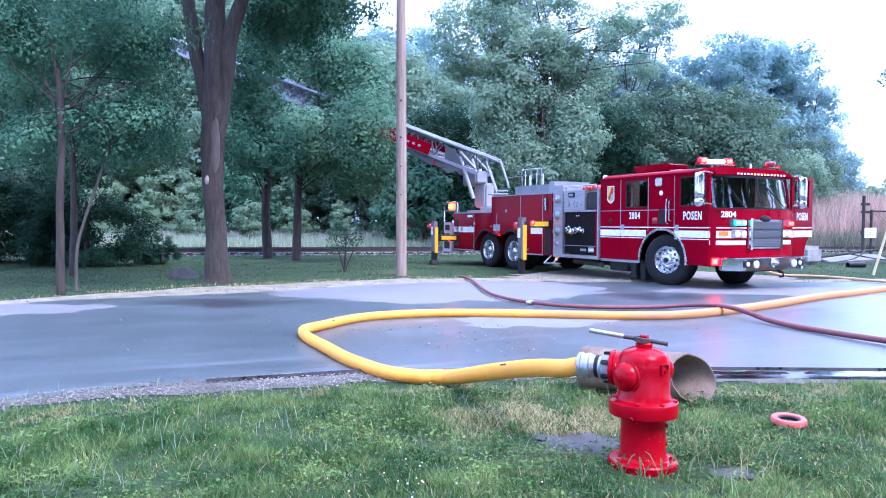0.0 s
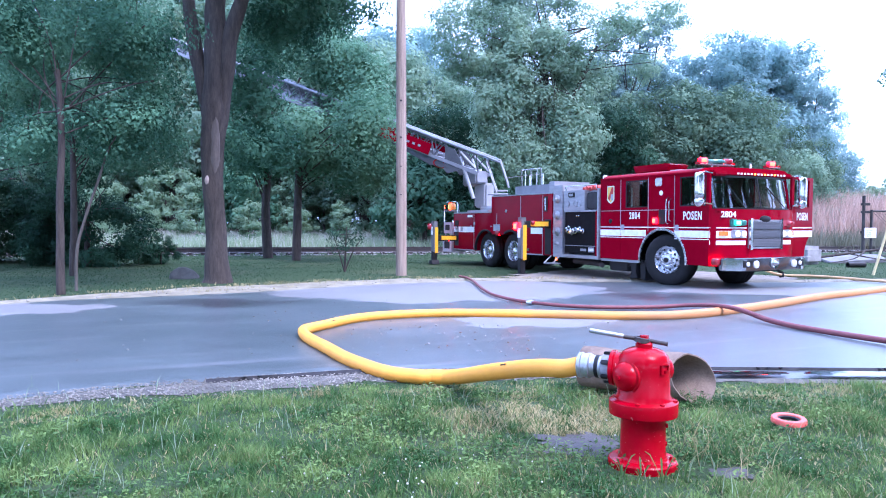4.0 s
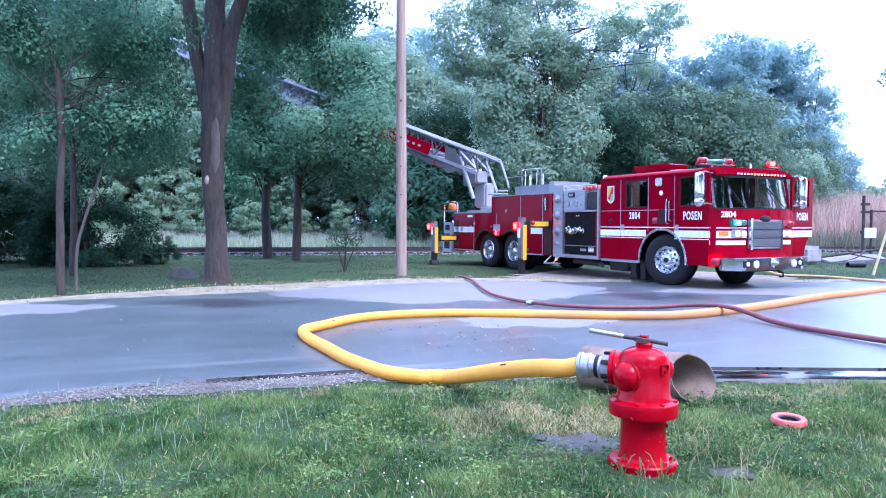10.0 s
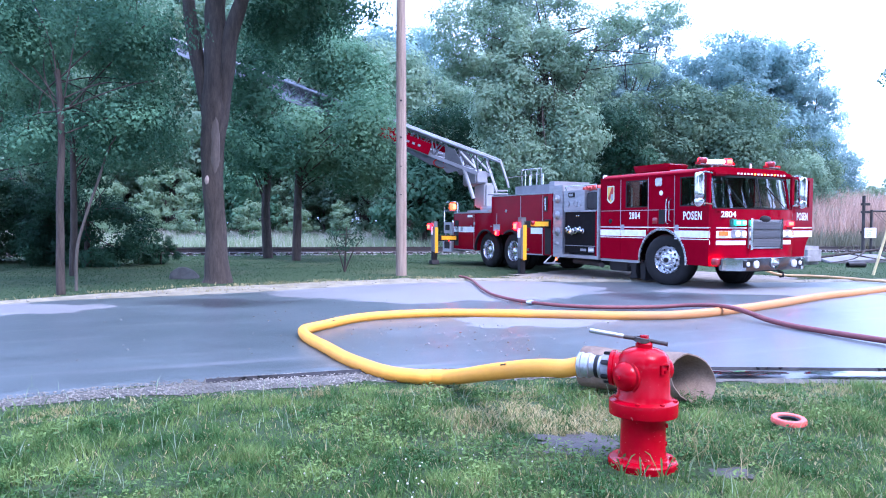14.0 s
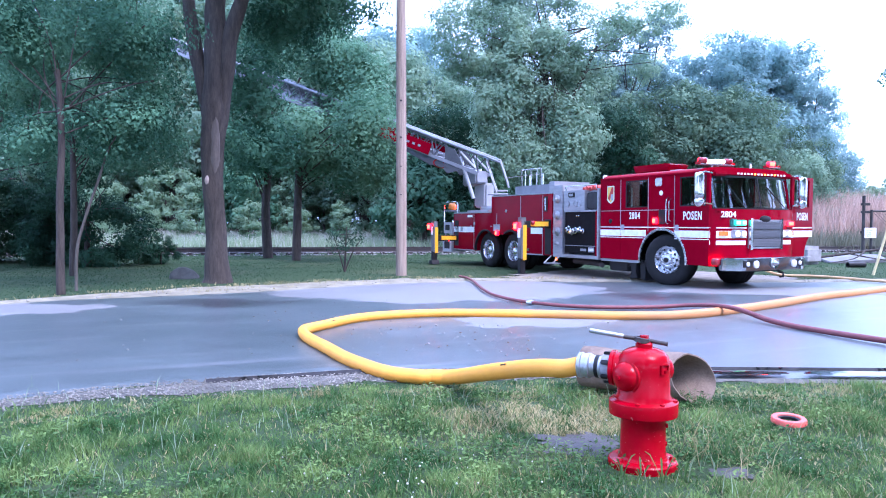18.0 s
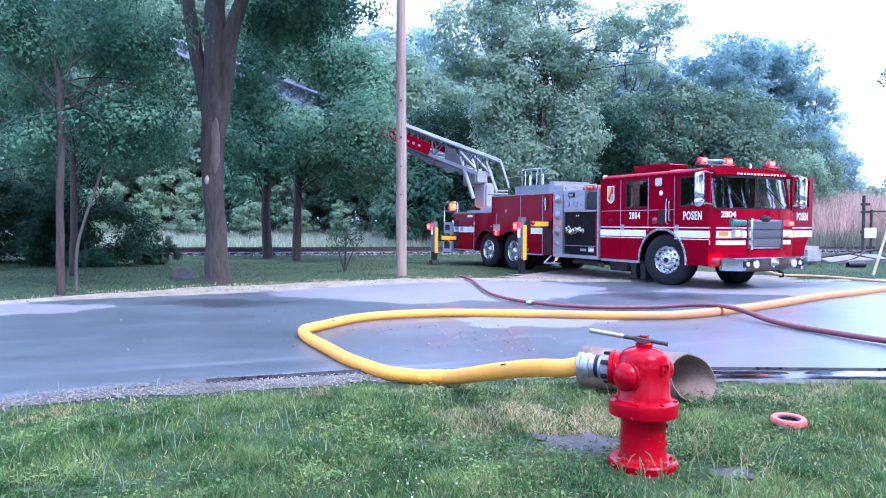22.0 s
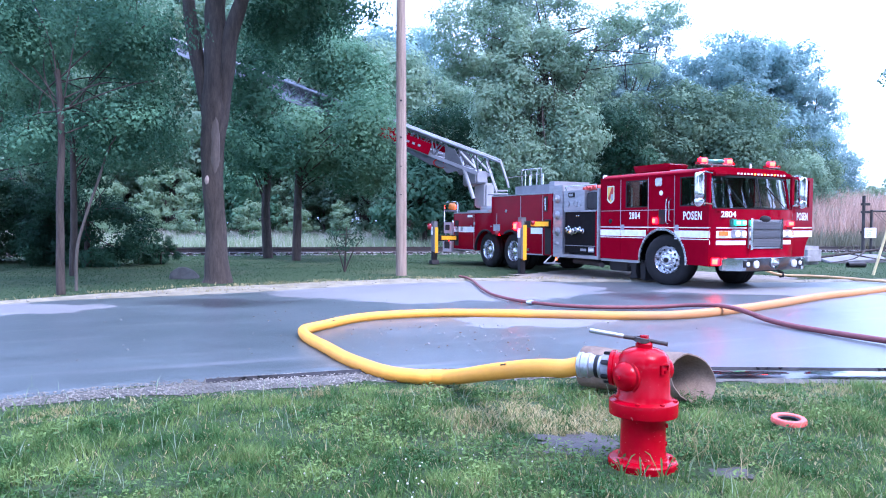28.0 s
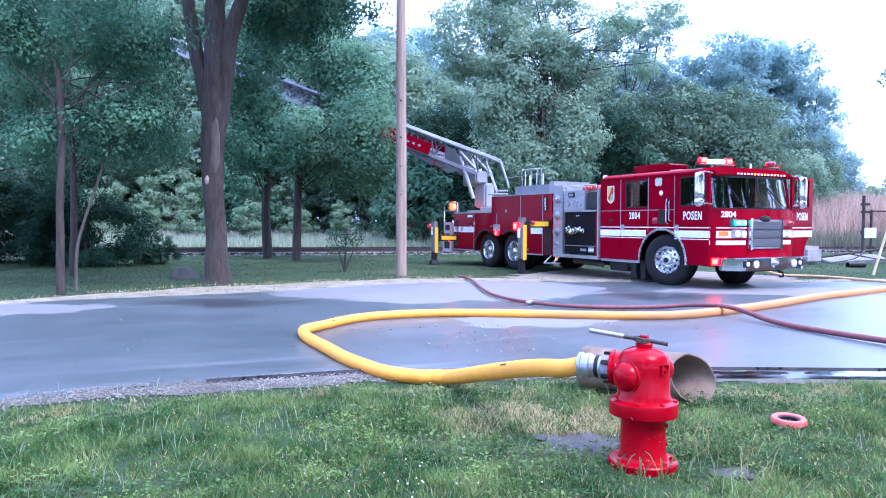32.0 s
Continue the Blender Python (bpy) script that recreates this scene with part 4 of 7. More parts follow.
q = (d > -0.15) & (d < np.interp(x, [-9, -3, -1.2, 0.4, 1.5, 14], [0.2, 0.40, 0.55, 0.35, 0.15, 0.1]) * rng.uniform(0.4, 1.15, len(x)))
stones("shoulder_gravel", x[q], y[q], np.full(q.sum(), 0.02), 0.009, STONE, "loose pale gravel beside the road", "gravel")
x, y = field(2200, -9, 12, 11, 19.6)
d = y - far_edge(x)
q = (d > -0.1) & (d < far_width(x) * rng.uniform(0.2, 1, len(x)))
stones("verge_gravel", x[q], y[q], np.full(q.sum(), 0.03), 0.02, STONE, "pale gravel along the far verge", "gravel")
x, y = field(210, -4.5, 3.5, 6.4, 12)
x[130:], y[130:] = rng.uniform(-1.2, 1.0, 80), rng.uniform(6.9, 9.4, 80)
stones("road_debris", x, y, np.full(len(x), 0.04), 0.010, BALLAST, "scattered small stones and leaf bits on the road", "debris")


x, y = field(150, -2.6, 1.2, 7.2, 10.6)
near_line = np.abs((y - 7.4) - 0.75 * (1.0 - x)) < 0.35 + 0.5 * rng.random(len(x))
x, y = x[near_line], y[near_line]
stones("leaf_litter", x, y, np.full(len(x), 0.036), 0.011, surface("litter_brown", (0.09, 0.06, 0.04), (0.22, 0.155, 0.11), 8, 60, (0.8, 0.95)), "brown leaf bits strewn over the road", "debris")

# ---- fire engine; its own space: x forwards from the front axle, y from its right side to its left, z up ----
W = 2.44
ENGINE = Matrix.Translation((4.668, 15.393, 0)) @ pose(0, 0, 0, 0, 0, -62.364)
engine = root("fire_engine", ENGINE, "red ladder fire engine with white stripe, lights flashing", "fire engine")


def glass_material():
    m, nt, p = nodes_of("window_glass")
    p.inputs["Base Color"].default_value = (0.35, 0.40, 0.40, 1)
    p.inputs["Transmission Weight"].default_value, p.inputs["Roughness"].default_value, p.inputs["IOR"].default_value = 1.0, 0.02, 1.75
    return m


GLASS = glass_material()
INTERIOR = surface("cab_interior", (0.02, 0.02, 0.022), (0.05, 0.05, 0.052), 6, 40, (0.7, 0.9))
PAPER = plain("paper", (0.7, 0.72, 0.62), 0.8)
GOLD = plain("gold_badge", (0.75, 0.52, 0.10), 0.4)
AMBER = plain("amber_lens", (0.75, 0.22, 0.03), 0.2, coat=0.5)
LAMP_CLEAR = plain("clear_lens", (0.85, 0.86, 0.88), 0.1, 0.3, 0.6)
HEADLIGHT = glow("headlight_on", (1.0, 0.97, 0.92), 0.22)
LENS_RED = plain("red_lens", (0.30, 0.012, 0.02), 0.2, coat=0.5)
LENS_GREEN = plain("green_lens", (0.03, 0.16, 0.13), 0.2, coat=0.5)
GLOW_RED = glow("red_flash", (1.0, 0.0015, 0.0), 7.0)
CORE_RED = glow("red_flash_core", (1.0, 0.024, 0.006), 7.0)
CORE_GREEN = glow("green_flash_core", (0.16, 1.0, 0.42), 1.2)
CORE_AMBER = glow("amber_flash_core", (1.0, 0.06, 0.002), 12.0)
GLOW_GREEN = glow("green_flash", (0.004, 0.36, 0.15), 1.0)
GLOW_WHITE = glow("white_flash", (0.62, 1.0, 0.74), 1.3)
GLOW_AMBER = glow("amber_flash", (1.0, 0.017, 0.0), 7.0)
GLOW_STEP = glow("step_lamp_on", (1.0, 0.16, 0.01), 1.6)
GLOW_MARK = glow("marker_on", (1.0, 0.24, 0.03), 1.4)
HOSE_RED = plain("hose_red", (0.50, 0.05, 0.04), 0.7)


def bx(name, x0, y0, z0, x1, y1, z1, material, parent=engine, bev=0.008, label=""):
    bm = bmesh.new()
    add_box(bm, x0, y0, z0, x1, y1, z1, bev)
    return part(name, bm, material, parent, label)


def pr(name, pts, lo, hi, axis, material, parent=engine, bev=0.006, label=""):
    bm = bmesh.new()
    prism(bm, pts, lo, hi, axis, bev)
    return part(name, bm, material, parent, label)


def rod(name, pts, r, material, parent=engine, n=8, label="", bend=False):
    bm = bmesh.new()
    tube(bm, spline(pts, 5) if bend else pts, r, n)
    return part(name, bm, material, parent, label)


def turned(name, prof, m, material, parent=engine, n=28, label=""):
    bm = bmesh.new()
    lathe(bm, prof, m, n)
    bmesh.ops.recalc_face_normals(bm, faces=bm.faces[:])
    return part(name, bm, material, parent, label)


def writing(name, text, size, m, material, parent, label="", thick=0.002, squeeze=0.85, bold=0.026, gap=1.0):
    cu = bpy.data.curves.new(name, "FONT")
    cu.body, cu.size, cu.extrude, cu.align_x, cu.align_y, cu.offset = text, size, thick, "CENTER", "CENTER", size * bold
    cu.space_character = gap
    tmp = bpy.data.objects.new(name, cu)
    scene.collection.objects.link(tmp)
    me = bpy.data.meshes.new_from_object(tmp.evaluated_get(bpy.context.evaluated_depsgraph_get()))
    bpy.data.objects.remove(tmp)
    bpy.data.curves.remove(cu)
    me.materials.clear()
    me.materials.append(material)
    ob = new(name, me)
    ob.parent = parent
    ob.matrix_basis = m @ Matrix.Diagonal((squeeze, 1, 1, 1))
    return tagged(ob, label) if label else ob


def flank(p, side):
    """y for the right flank (0) or the left (1)."""
    return p if side == 0 else W - p


def arc(cx, cz, r, a0, a1, n=14):
    return [(cx + r * math.cos(radians(a0 + (a1 - a0) * i / n)), cz + r * math.sin(radians(a0 + (a1 - a0) * i / n))) for i in range(n + 1)]


TO_RIGHT = Euler((radians(90), 0, 0)).to_matrix().to_4x4()      # faces the engine's right flank


def facing_right(x, y, z):
    return Matrix.Translation((x, y, z)) @ TO_RIGHT


def facing_front(x, y, z, turn=0):
    return Matrix.Translation((x, y, z)) @ Euler((radians(90), 0, radians(90 + turn))).to_matrix().to_4x4()


# chassis
for y0 in (0.78, 1.52):
    bx("frame_rail", -9.3, y0, 0.46, 1.4, y0 + 0.12, 0.72, BLACK)
bx("fuel_tank", -3.3, 0.45, 0.30, -2.2, 2.0, 0.50, BLACK, bev=0.04)
bx("pump_casing", -2.9, 0.9, 0.28, -2.0, 1.7, 0.6, BLACK, bev=0.05)
bx("battery_box", -1.9, 0.15, 0.22, -1.25, 0.75, 0.50, BLACK, bev=0.03)
bx("inner_body", -9.1, 0.62, 0.55, -3.9, W - 0.62, 1.55, BLACK)
bx("inner_cab_floor", -2.0, 0.66, 0.50, 1.25, W - 0.66, 0.60, BLACK)
for x in (0, -5.87, -7.23):
    rod("axle", [(x, 0.3, 0.53), (x, W - 0.3, 0.53)], 0.09, BLACK)

# wheels
def wheel(x, y, r, width, dual, side, steer=0):
    w = new("wheel")
    w.parent = engine
    out = 1 if side == 0 else -1
    w.matrix_basis = Matrix.Translation((x, y, r)) @ pose(0, 0, 0, 90 * out, 0, 0) @ pose(0, 0, 0, 0, steer, 0)
    hw = width / 2
    bm = bmesh.new()
    for off in ((0.0, -0.32) if dual else (0.0,)):
        lathe(bm, [(0.30, off - hw + 0.02), (r - 0.10, off - hw), (r - 0.03, off - hw + 0.03), (r, off - hw + 0.08), (r, off - 0.045), (r - 0.014, off - 0.040), (r - 0.014, off - 0.030), (r, off - 0.025), (r, off + 0.025), (r - 0.014, off + 0.030), (r - 0.014, off + 0.040), (r, off + 0.045), (r, off + hw - 0.08), (r - 0.03, off + hw - 0.03), (r - 0.10, off + hw), (0.32, off + hw - 0.015), (0.295, off + hw - 0.03)], n=44)
    part("tyre", bm, TYRE, w)
    bm = bmesh.new()
    if dual:
        lathe(bm, [(0.30, hw - 0.03), (0.285, hw - 0.01), (0.265, hw - 0.05), (0.25, -0.02), (0.19, -0.05), (0.12, -0.05), (0.115, hw * 0.6), (0.08, hw * 0.75), (0.0, hw * 0.78)], n=36)
    else:
        lathe(bm, [(0.30, hw - 0.03), (0.285, hw - 0.005), (0.265, hw - 0.03), (0.25, hw - 0.09), (0.20, hw - 0.05), (0.14, hw - 0.03), (0.11, hw - 0.035), (0.10, hw + 0.02), (0.07, hw + 0.03), (0.0, hw + 0.03)], n=36)
    part("rim", bm, ALLOY, w, "polished alloy rim")
    zz = -0.04 if dual else hw - 0.045
    for i in range(10):
        a = 2 * math.pi * i / 10
        turned("hand_hole", [(0.026, zz + 0.02), (0.026, zz + 0.026), (0, zz + 0.026)], Matrix.Translation((0.215 * math.cos(a), 0.215 * math.sin(a), -0.0 if not dual else 0.0)), BLACK, w, 10)
        turned("wheel_nut", [(0.018, zz), (0.018, zz + 0.05), (0.010, zz + 0.06), (0, zz + 0.06)], Matrix.Translation((0.143 * math.cos(a + 0.3), 0.143 * math.sin(a + 0.3), 0)), CHROME, w, 6)
    turned("hub_cap", [(0.055, zz + 0.03), (0.055, zz + 0.10), (0.04, zz + 0.115), (0, zz + 0.115)], Matrix(), BLACK if not dual else CHROME, w, 16)


for side in (0, 1):
    wheel(0.24 * side, flank(0.22 + 0.36 * side, side), 0.55 + 0.02 * side, 0.40 + 0.03 * side, False, side, 17)
    for x in (-5.87, -7.23):
        wheel(x, flank(0.18, side), 0.525, 0.28, True, side)

# cab flanks: each panel and door is a plate with its openings
AX, AZ, AR = -0.05, 0.52, 0.70


def window_door(name, x0, x1, low, wx0, wx1, side, parent=engine):
    y0, y1 = sorted((flank(0.0, side), flank(0.05, side)))
    bm = bmesh.new()
    prism(bm, low, y0, y1, "y", 0.004)
    add_box(bm, x0, y0, 1.68, wx0, y1, 2.32, 0.003)
    add_box(bm, wx1, y0, 1.68, x1, y1, 2.32, 0.003)
    add_box(bm, wx0 - 0.002, y0, 2.26, wx1 + 0.002, y1, 2.32, 0.003)
    d = part(name, bm, RED, parent)
    bm = bmesh.new()
    yy = flank(-0.004, side)
    for a, b, c, e in ((wx0 - 0.02, 1.67, wx1 + 0.02, 1.69), (wx0 - 0.02, 2.25, wx1 + 0.02, 2.27), (wx0 - 0.02, 1.69, wx0, 2.25), (wx1, 1.69, wx1 + 0.02, 2.25)):
        add_box(bm, a, min(yy, flank(0.03, side)), b, c, max(yy, flank(0.03, side)), e)
    part("window_rubber", bm, BLACK, d)
    ga, gb = sorted((flank(0.022, side), flank(0.028, side)))
    bx("pane", wx0, ga, 1.69, wx1, gb, 2.25, GLASS, d, 0)
    return d


crew_low = [(-1.355, 0.5), (-0.75, 0.5)] + [p for p in arc(AX, AZ, AR, 180, 128) if p[0] < -0.487] + [(-0.485, 1.075), (-0.485, 1.68), (-1.355, 1.68)]
front_low = [(0.285, 1.135)] + [p for p in arc(AX, AZ, AR, 60, 2)] + [(0.66, 0.48), (1.2, 0.48), (1.2, 1.68), (0.285, 1.68)]
mid_pts = [(-0.48, 1.08)] + arc(AX, AZ, AR, 127, 62) + [(0.28, 1.14), (0.28, 2.32), (-0.48, 2.32)]
doors = {}
for side in (0, 1):
    y0, y1 = sorted((flank(0.0, side), flank(0.05, side)))
    pr("rear_quarter", [(-2.06, 0.5), (-1.36, 0.5), (-1.36, 2.32), (-2.06, 2.32)], y0, y1, "y", RED)
    pr("wing_panel", mid_pts, y0, y1, "y", RED)
    doors[side, "crew"] = window_door("crew_door", -1.355, -0.485, crew_low, -1.173, -0.52, side)
    if side == 0:
        doors[side, "front"] = window_door("front_door", 0.285, 1.2, front_low, 0.45, 1.1, side)
    # stripes, seams and arch lip
    for x0, x1 in ((-2.06, -1.365), (-1.35, -0.49), (-0.475, 0.275), (0.29, 1.195)) if side == 0 else ((-2.06, -1.365), (-1.35, -0.49), (-0.475, 0.275)):
        ya, yb = sorted((flank(-0.003, side), flank(0.01, side)))
        if x0 in (-0.475,):
            continue
        a0, a1 = x0, x1
        bx("stripe", a0, ya, 1.035, a1 if x0 != -1.35 else -0.54, yb, 1.175, WHITE, bev=0)
        bx("pinstripe", a0, ya, 1.225, a1, yb, 1.245, WHITE, bev=0)
        bx("pinstripe", a0, ya, 0.995, a1 if x0 != -1.35 else -0.62, yb, 1.01, WHITE, bev=0)
    ya, yb = sorted((flank(-0.003, side), flank(0.01, side)))
    bx("pinstripe", -0.475, ya, 1.225, 0.275, yb, 1.245, WHITE, bev=0)
    lip = arc(AX, AZ, AR + 0.005, -4, 184, 26)
    inner = arc(AX, AZ, AR - 0.045, 184, -4, 26)
    ya, yb = sorted((flank(-0.03, side), flank(0.03, side)))
    pr("arch_lip", lip + inner, ya, yb, "y", ALLOY, label="bright metal wheel arch lip")
    for x in (-1.36, -0.48, 0.28):
        ya, yb = sorted((flank(-0.004, side), flank(0.02, side)))
        bx("door_seam", x - 0.006, ya, 1.15, x + 0.006, yb, 2.31, STEEL, bev=0)
    ya, yb = sorted((flank(-0.004, side), flank(0.02, side)))
    bx("drip_moulding", -2.05, ya, 1.60, 0.27, yb, 1.612, STEEL, bev=0)
    bx("roof_gutter", -2.06, *[sorted((flank(-0.015, side), flank(0.06, side)))[0]], 2.32, 1.15, sorted((flank(-0.015, side), flank(0.06, side)))[1], 2.36, RED)
    bx("step_plate", -2.05, sorted((flank(0.02, side), flank(0.3, side)))[0], 0.44, -0.76, sorted((flank(0.02, side), flank(0.3, side)))[1], 0.50, STEEL)
# the left front door stands open
bm = bmesh.new()
hinge = new("front_door")
hinge.parent = engine
hinge.matrix_basis = Matrix.Translation((1.2, W, 0)) @ pose(0, 0, 0, 0, 0, -80)
bm = bmesh.new()
low2 = [(x - 1.2, z) for x, z in front_low]
prism(bm, low2, -0.05, 0, "y", 0.004)
add_box(bm, -0.915, -0.05, 1.68, -0.75, 0, 2.32, 0.003)
add_box(bm, -0.1, -0.05, 1.68, 0.0, 0, 2.32, 0.003)
add_box(bm, -0.752, -0.05, 2.26, -0.098, 0, 2.32, 0.003)
part("door_plate", bm, RED, hinge)
bx("pane", -0.75, -0.028, 1.69, -0.1, -0.022, 2.25, GLASS, hinge, 0).visible_shadow = False
bx("stripe", -0.90, -0.01, 1.035, -0.01, 0.004, 1.175, WHITE, hinge, 0)
bx("pinstripe", -0.90, -0.01, 1.225, -0.01, 0.004, 1.245, WHITE, hinge, 0)
writing("lettering", "POSEN", 0.225, Matrix.Translation((-0.45, 0.003, 1.47)) @ Euler((radians(90), 0, radians(180))).to_matrix().to_4x4(), WHITE, hinge, squeeze=0.62, gap=1.18)

# roof, rear wall, windscreen, nose
roof = [(0.0, 2.36), (0.02, 2.39), (0.10, 2.43), (0.35, 2.455), (W - 0.35, 2.455), (W - 0.10, 2.43), (W - 0.02, 2.39), (W, 2.36), (W - 0.05, 2.33), (0.05, 2.33)]
pr("roof", roof, -2.0, 1.12, "x", RED, bev=0.03)
bx("rear_wall", -2.058, 0.055, 0.5, -2.02, W - 0.055, 2.33, RED)
hatch = pr("roof_hatch_box", [(-1.36, 2.47), (-1.45, 2.63), (-0.40, 2.635), (-0.27, 2.60), (-0.36, 2.47)], 0.42, 0.98, "y", RED, bev=0.02)
bx("roof_hatch_base", -1.30, 0.5, 2.43, -0.20, 0.95, 2.475, RED, hatch, 0.02)
# pale steel strip in place of the roof's reflection below the hatch
bx("hatch_rail", -0.28, 0.42, 2.455, 0.02, 0.98, 2.475, STEEL, hatch, 0.006)
PLAN = [(1.16, 0.0), (1.27, 0.05), (1.38, 0.22), (1.46, 0.5), (1.50, 0.85), (1.51, 1.22), (1.50, W - 0.85), (1.46, W - 0.5), (1.38, W - 0.22), (1.27, W - 0.05), (1.16, W)]
pr("nose", PLAN + [(0.98, W - 0.06), (0.98, 0.06)], 0.47, 1.60, "z", RED, bev=0.012)


def plan_strip(name, pts, z0, z1, off, material, shift=0.0, parent=engine, label="", thick=0.006):
    bm = bmesh.new()
    o = []
    for i, p in enumerate(pts):
        a, b = pts[max(i - 1, 0)], pts[min(i + 1, len(pts) - 1)]
        n = Vector((b[1] - a[1], -(b[0] - a[0]))).normalized()
        o.append((Vector(p), n))
    rows = []
    for p, n in o:
        q0, q1 = p + n * off, p + n * (off + thick)
        rows.append([bm.verts.new(v) for v in ((q0.x, q0.y, z0), (q1.x, q1.y, z0), (q1.x - shift, q1.y, z1), (q0.x - shift, q0.y, z1))])
    for a, b in zip(rows, rows[1:]):
        for k in range(4):
            bm.faces.new((a[k], a[(k + 1) % 4], b[(k + 1) % 4], b[k]))
    bm.faces.new(rows[0]), bm.faces.new(rows[-1][::-1])
    bmesh.ops.recalc_face_normals(bm, faces=bm.faces[:])
    return part(name, bm, material, parent, label)


def plan_points(y0, y1, n=10):
    ys = np.linspace(y0, y1, n)
    return [(float(np.interp(y, [p[1] for p in PLAN], [p[0] for p in PLAN])), float(y)) for y in ys]


WS = [(x - 0.10, y) for x, y in plan_points(0.035, W - 0.035, 22)]
plan_strip("windscreen", WS, 1.62, 2.25, -0.012, GLASS, 0.12)
plan_strip("screen_rubber", WS, 1.595, 1.635, -0.012, BLACK, 0.0, thick=0.02)
plan_strip("screen_rubber", [(x - 0.12, y) for x, y in WS], 2.235, 2.275, -0.012, BLACK, 0.0, thick=0.02)
for y in (0.05, W - 0.05):
    rod("pillar", [(1.17, y, 1.58), (1.10, y, 1.95), (1.03, y, 2.33)], 0.045, RED, n=10)
for y in (0.085, W - 0.085):
    rod("screen_trim", [(1.225, y, 1.63), (1.175, y, 1.95), (1.115, y, 2.25)], 0.011, CHROME, n=8)
rod("screen_divider", [(1.418, 1.22, 1.62), (1.30, 1.22, 2.25)], 0.012, BLACK)
bx("visor", 0.95, 0.06, 2.26, 1.26, W - 0.06, 2.37, RED, bev=0.035)
bx("scuttle", 0.95, 0.06, 1.55, 1.36, W - 0.06, 1.61, RED, bev=0.02)
for y0, tip in ((0.75, 0.35), (1.95, 1.45)):
    rod("wiper", [(1.43, y0, 1.62), (1.38, (y0 + tip) / 2, 1.85), (1.33, tip, 2.08)], 0.010, BLACK)
# interior
bx("dashboard", 0.75, 0.12, 1.25, 1.22, W - 0.12, 1.60, INTERIOR, bev=0.05)
for y in (0.35, 1.55):
    bx("seat", -0.2, y, 0.9, 0.35, y + 0.55, 1.15, INTERIOR, bev=0.06)
    bx("seat_back", -0.32, y, 1.1, -0.14, y + 0.55, 1.95, INTERIOR, bev=0.06)
bx("engine_cover", -0.6, 0.95, 0.6, 0.75, 1.5, 1.45, INTERIOR, bev=0.06)
bx("papers", 1.02, 0.75, 1.602, 1.2, 1.0, 1.65, PAPER, bev=0.01)
bx("papers", 1.05, 1.45, 1.602, 1.2, 1.7, 1.68, PAPER, bev=0.01)
turned("steering_wheel", [(0.22, -0.012), (0.235, 0), (0.22, 0.012), (0.205, 0), (0.22, -0.012)], Matrix.Translation((0.72, 1.85, 1.62)) @ pose(0, 0, 0, 0, -50, 0), INTERIOR)
rod("grab_rail", [(-0.7, 0.9, 2.2), (-0.7, 1.6, 2.2)], 0.015, STEEL)

bx("crew_bulkhead", -1.95, 1.18, 0.6, -0.45, 1.24, 2.31, INTERIOR, bev=0)
bx("crew_seat_back", -1.20, 0.70, 0.7, -1.05, 1.1, 1.80, BLACK, bev=0.05)
rod("crew_grab_bar", [(-1.10, 0.10, 1.66), (-1.10, 0.10, 2.12)], 0.014, STEEL)
# hangers, flaps and steps under the cab
pr("step_hanger", [(-1.16, 0.5), (-0.92, 0.5), (-0.94, 0.24), (-0.90, 0.10), (-1.14, 0.07), (-1.10, 0.26)], 0.10, 0.30, "y", BLACK)
pr("mud_flap", [(-0.84, 0.5), (-0.66, 0.5), (-0.68, 0.06), (-0.82, 0.09)], 0.12, 0.52, "y", BLACK)
for x0 in (-1.85, -1.55, -1.32):
    pr("frame_hanger", [(x0, 0.5), (x0 + 0.16, 0.5), (x0 + 0.10, 0.36), (x0 + 0.02, 0.33)], 0.16, 0.30, "y", BLACK)
bx("air_tank", -1.95, 0.35, 0.30, -1.25, 0.62, 0.48, BLACK, bev=0.06)
rod("exhaust_pipe", [(-3.4, 0.30, 0.36), (-2.4, 0.22, 0.34), (-2.05, 0.06, 0.33)], 0.06, RUST, n=12, bend=True)
# nose fittings
# chrome base darkened for the dark ground that the bumper face mirrors
CHROME_DARK_MIRROR = plain("chrome_dark_mirror", (0.21, 0.215, 0.23), 0.16, 1.0)
GRILLE_STEEL = surface("grille_steel", (0.20, 0.205, 0.22), (0.34, 0.345, 0.36), 5, 60, (0.25, 0.4), 0.8, relief=0.05, stretch=(1, 0.3, 4))


def nose_stripe(y0, y1, z0, z1, name="stripe", material=WHITE, off=0.001):
    plan_strip(name, plan_points(y0, y1, 8), z0, z1, off, material)


nose_stripe(0.01, 0.72, 1.035, 1.175)
nose_stripe(W - 0.72, W - 0.01, 1.035, 1.175)
nose_stripe(0.01, 0.70, 0.90, 0.985)
nose_stripe(W - 0.70, W - 0.30, 0.90, 0.985)
nose_stripe(0.01, 0.72, 1.225, 1.245, "pinstripe")
grille = bx("grille", 1.44, 0.76, 0.82, 1.535, 1.68, 1.40, STEEL, bev=0.015, label="chrome radiator grille")
bx("grille_backing", 1.50, 0.80, 0.86, 1.541, 1.64, 1.36, BLACK, grille, 0)
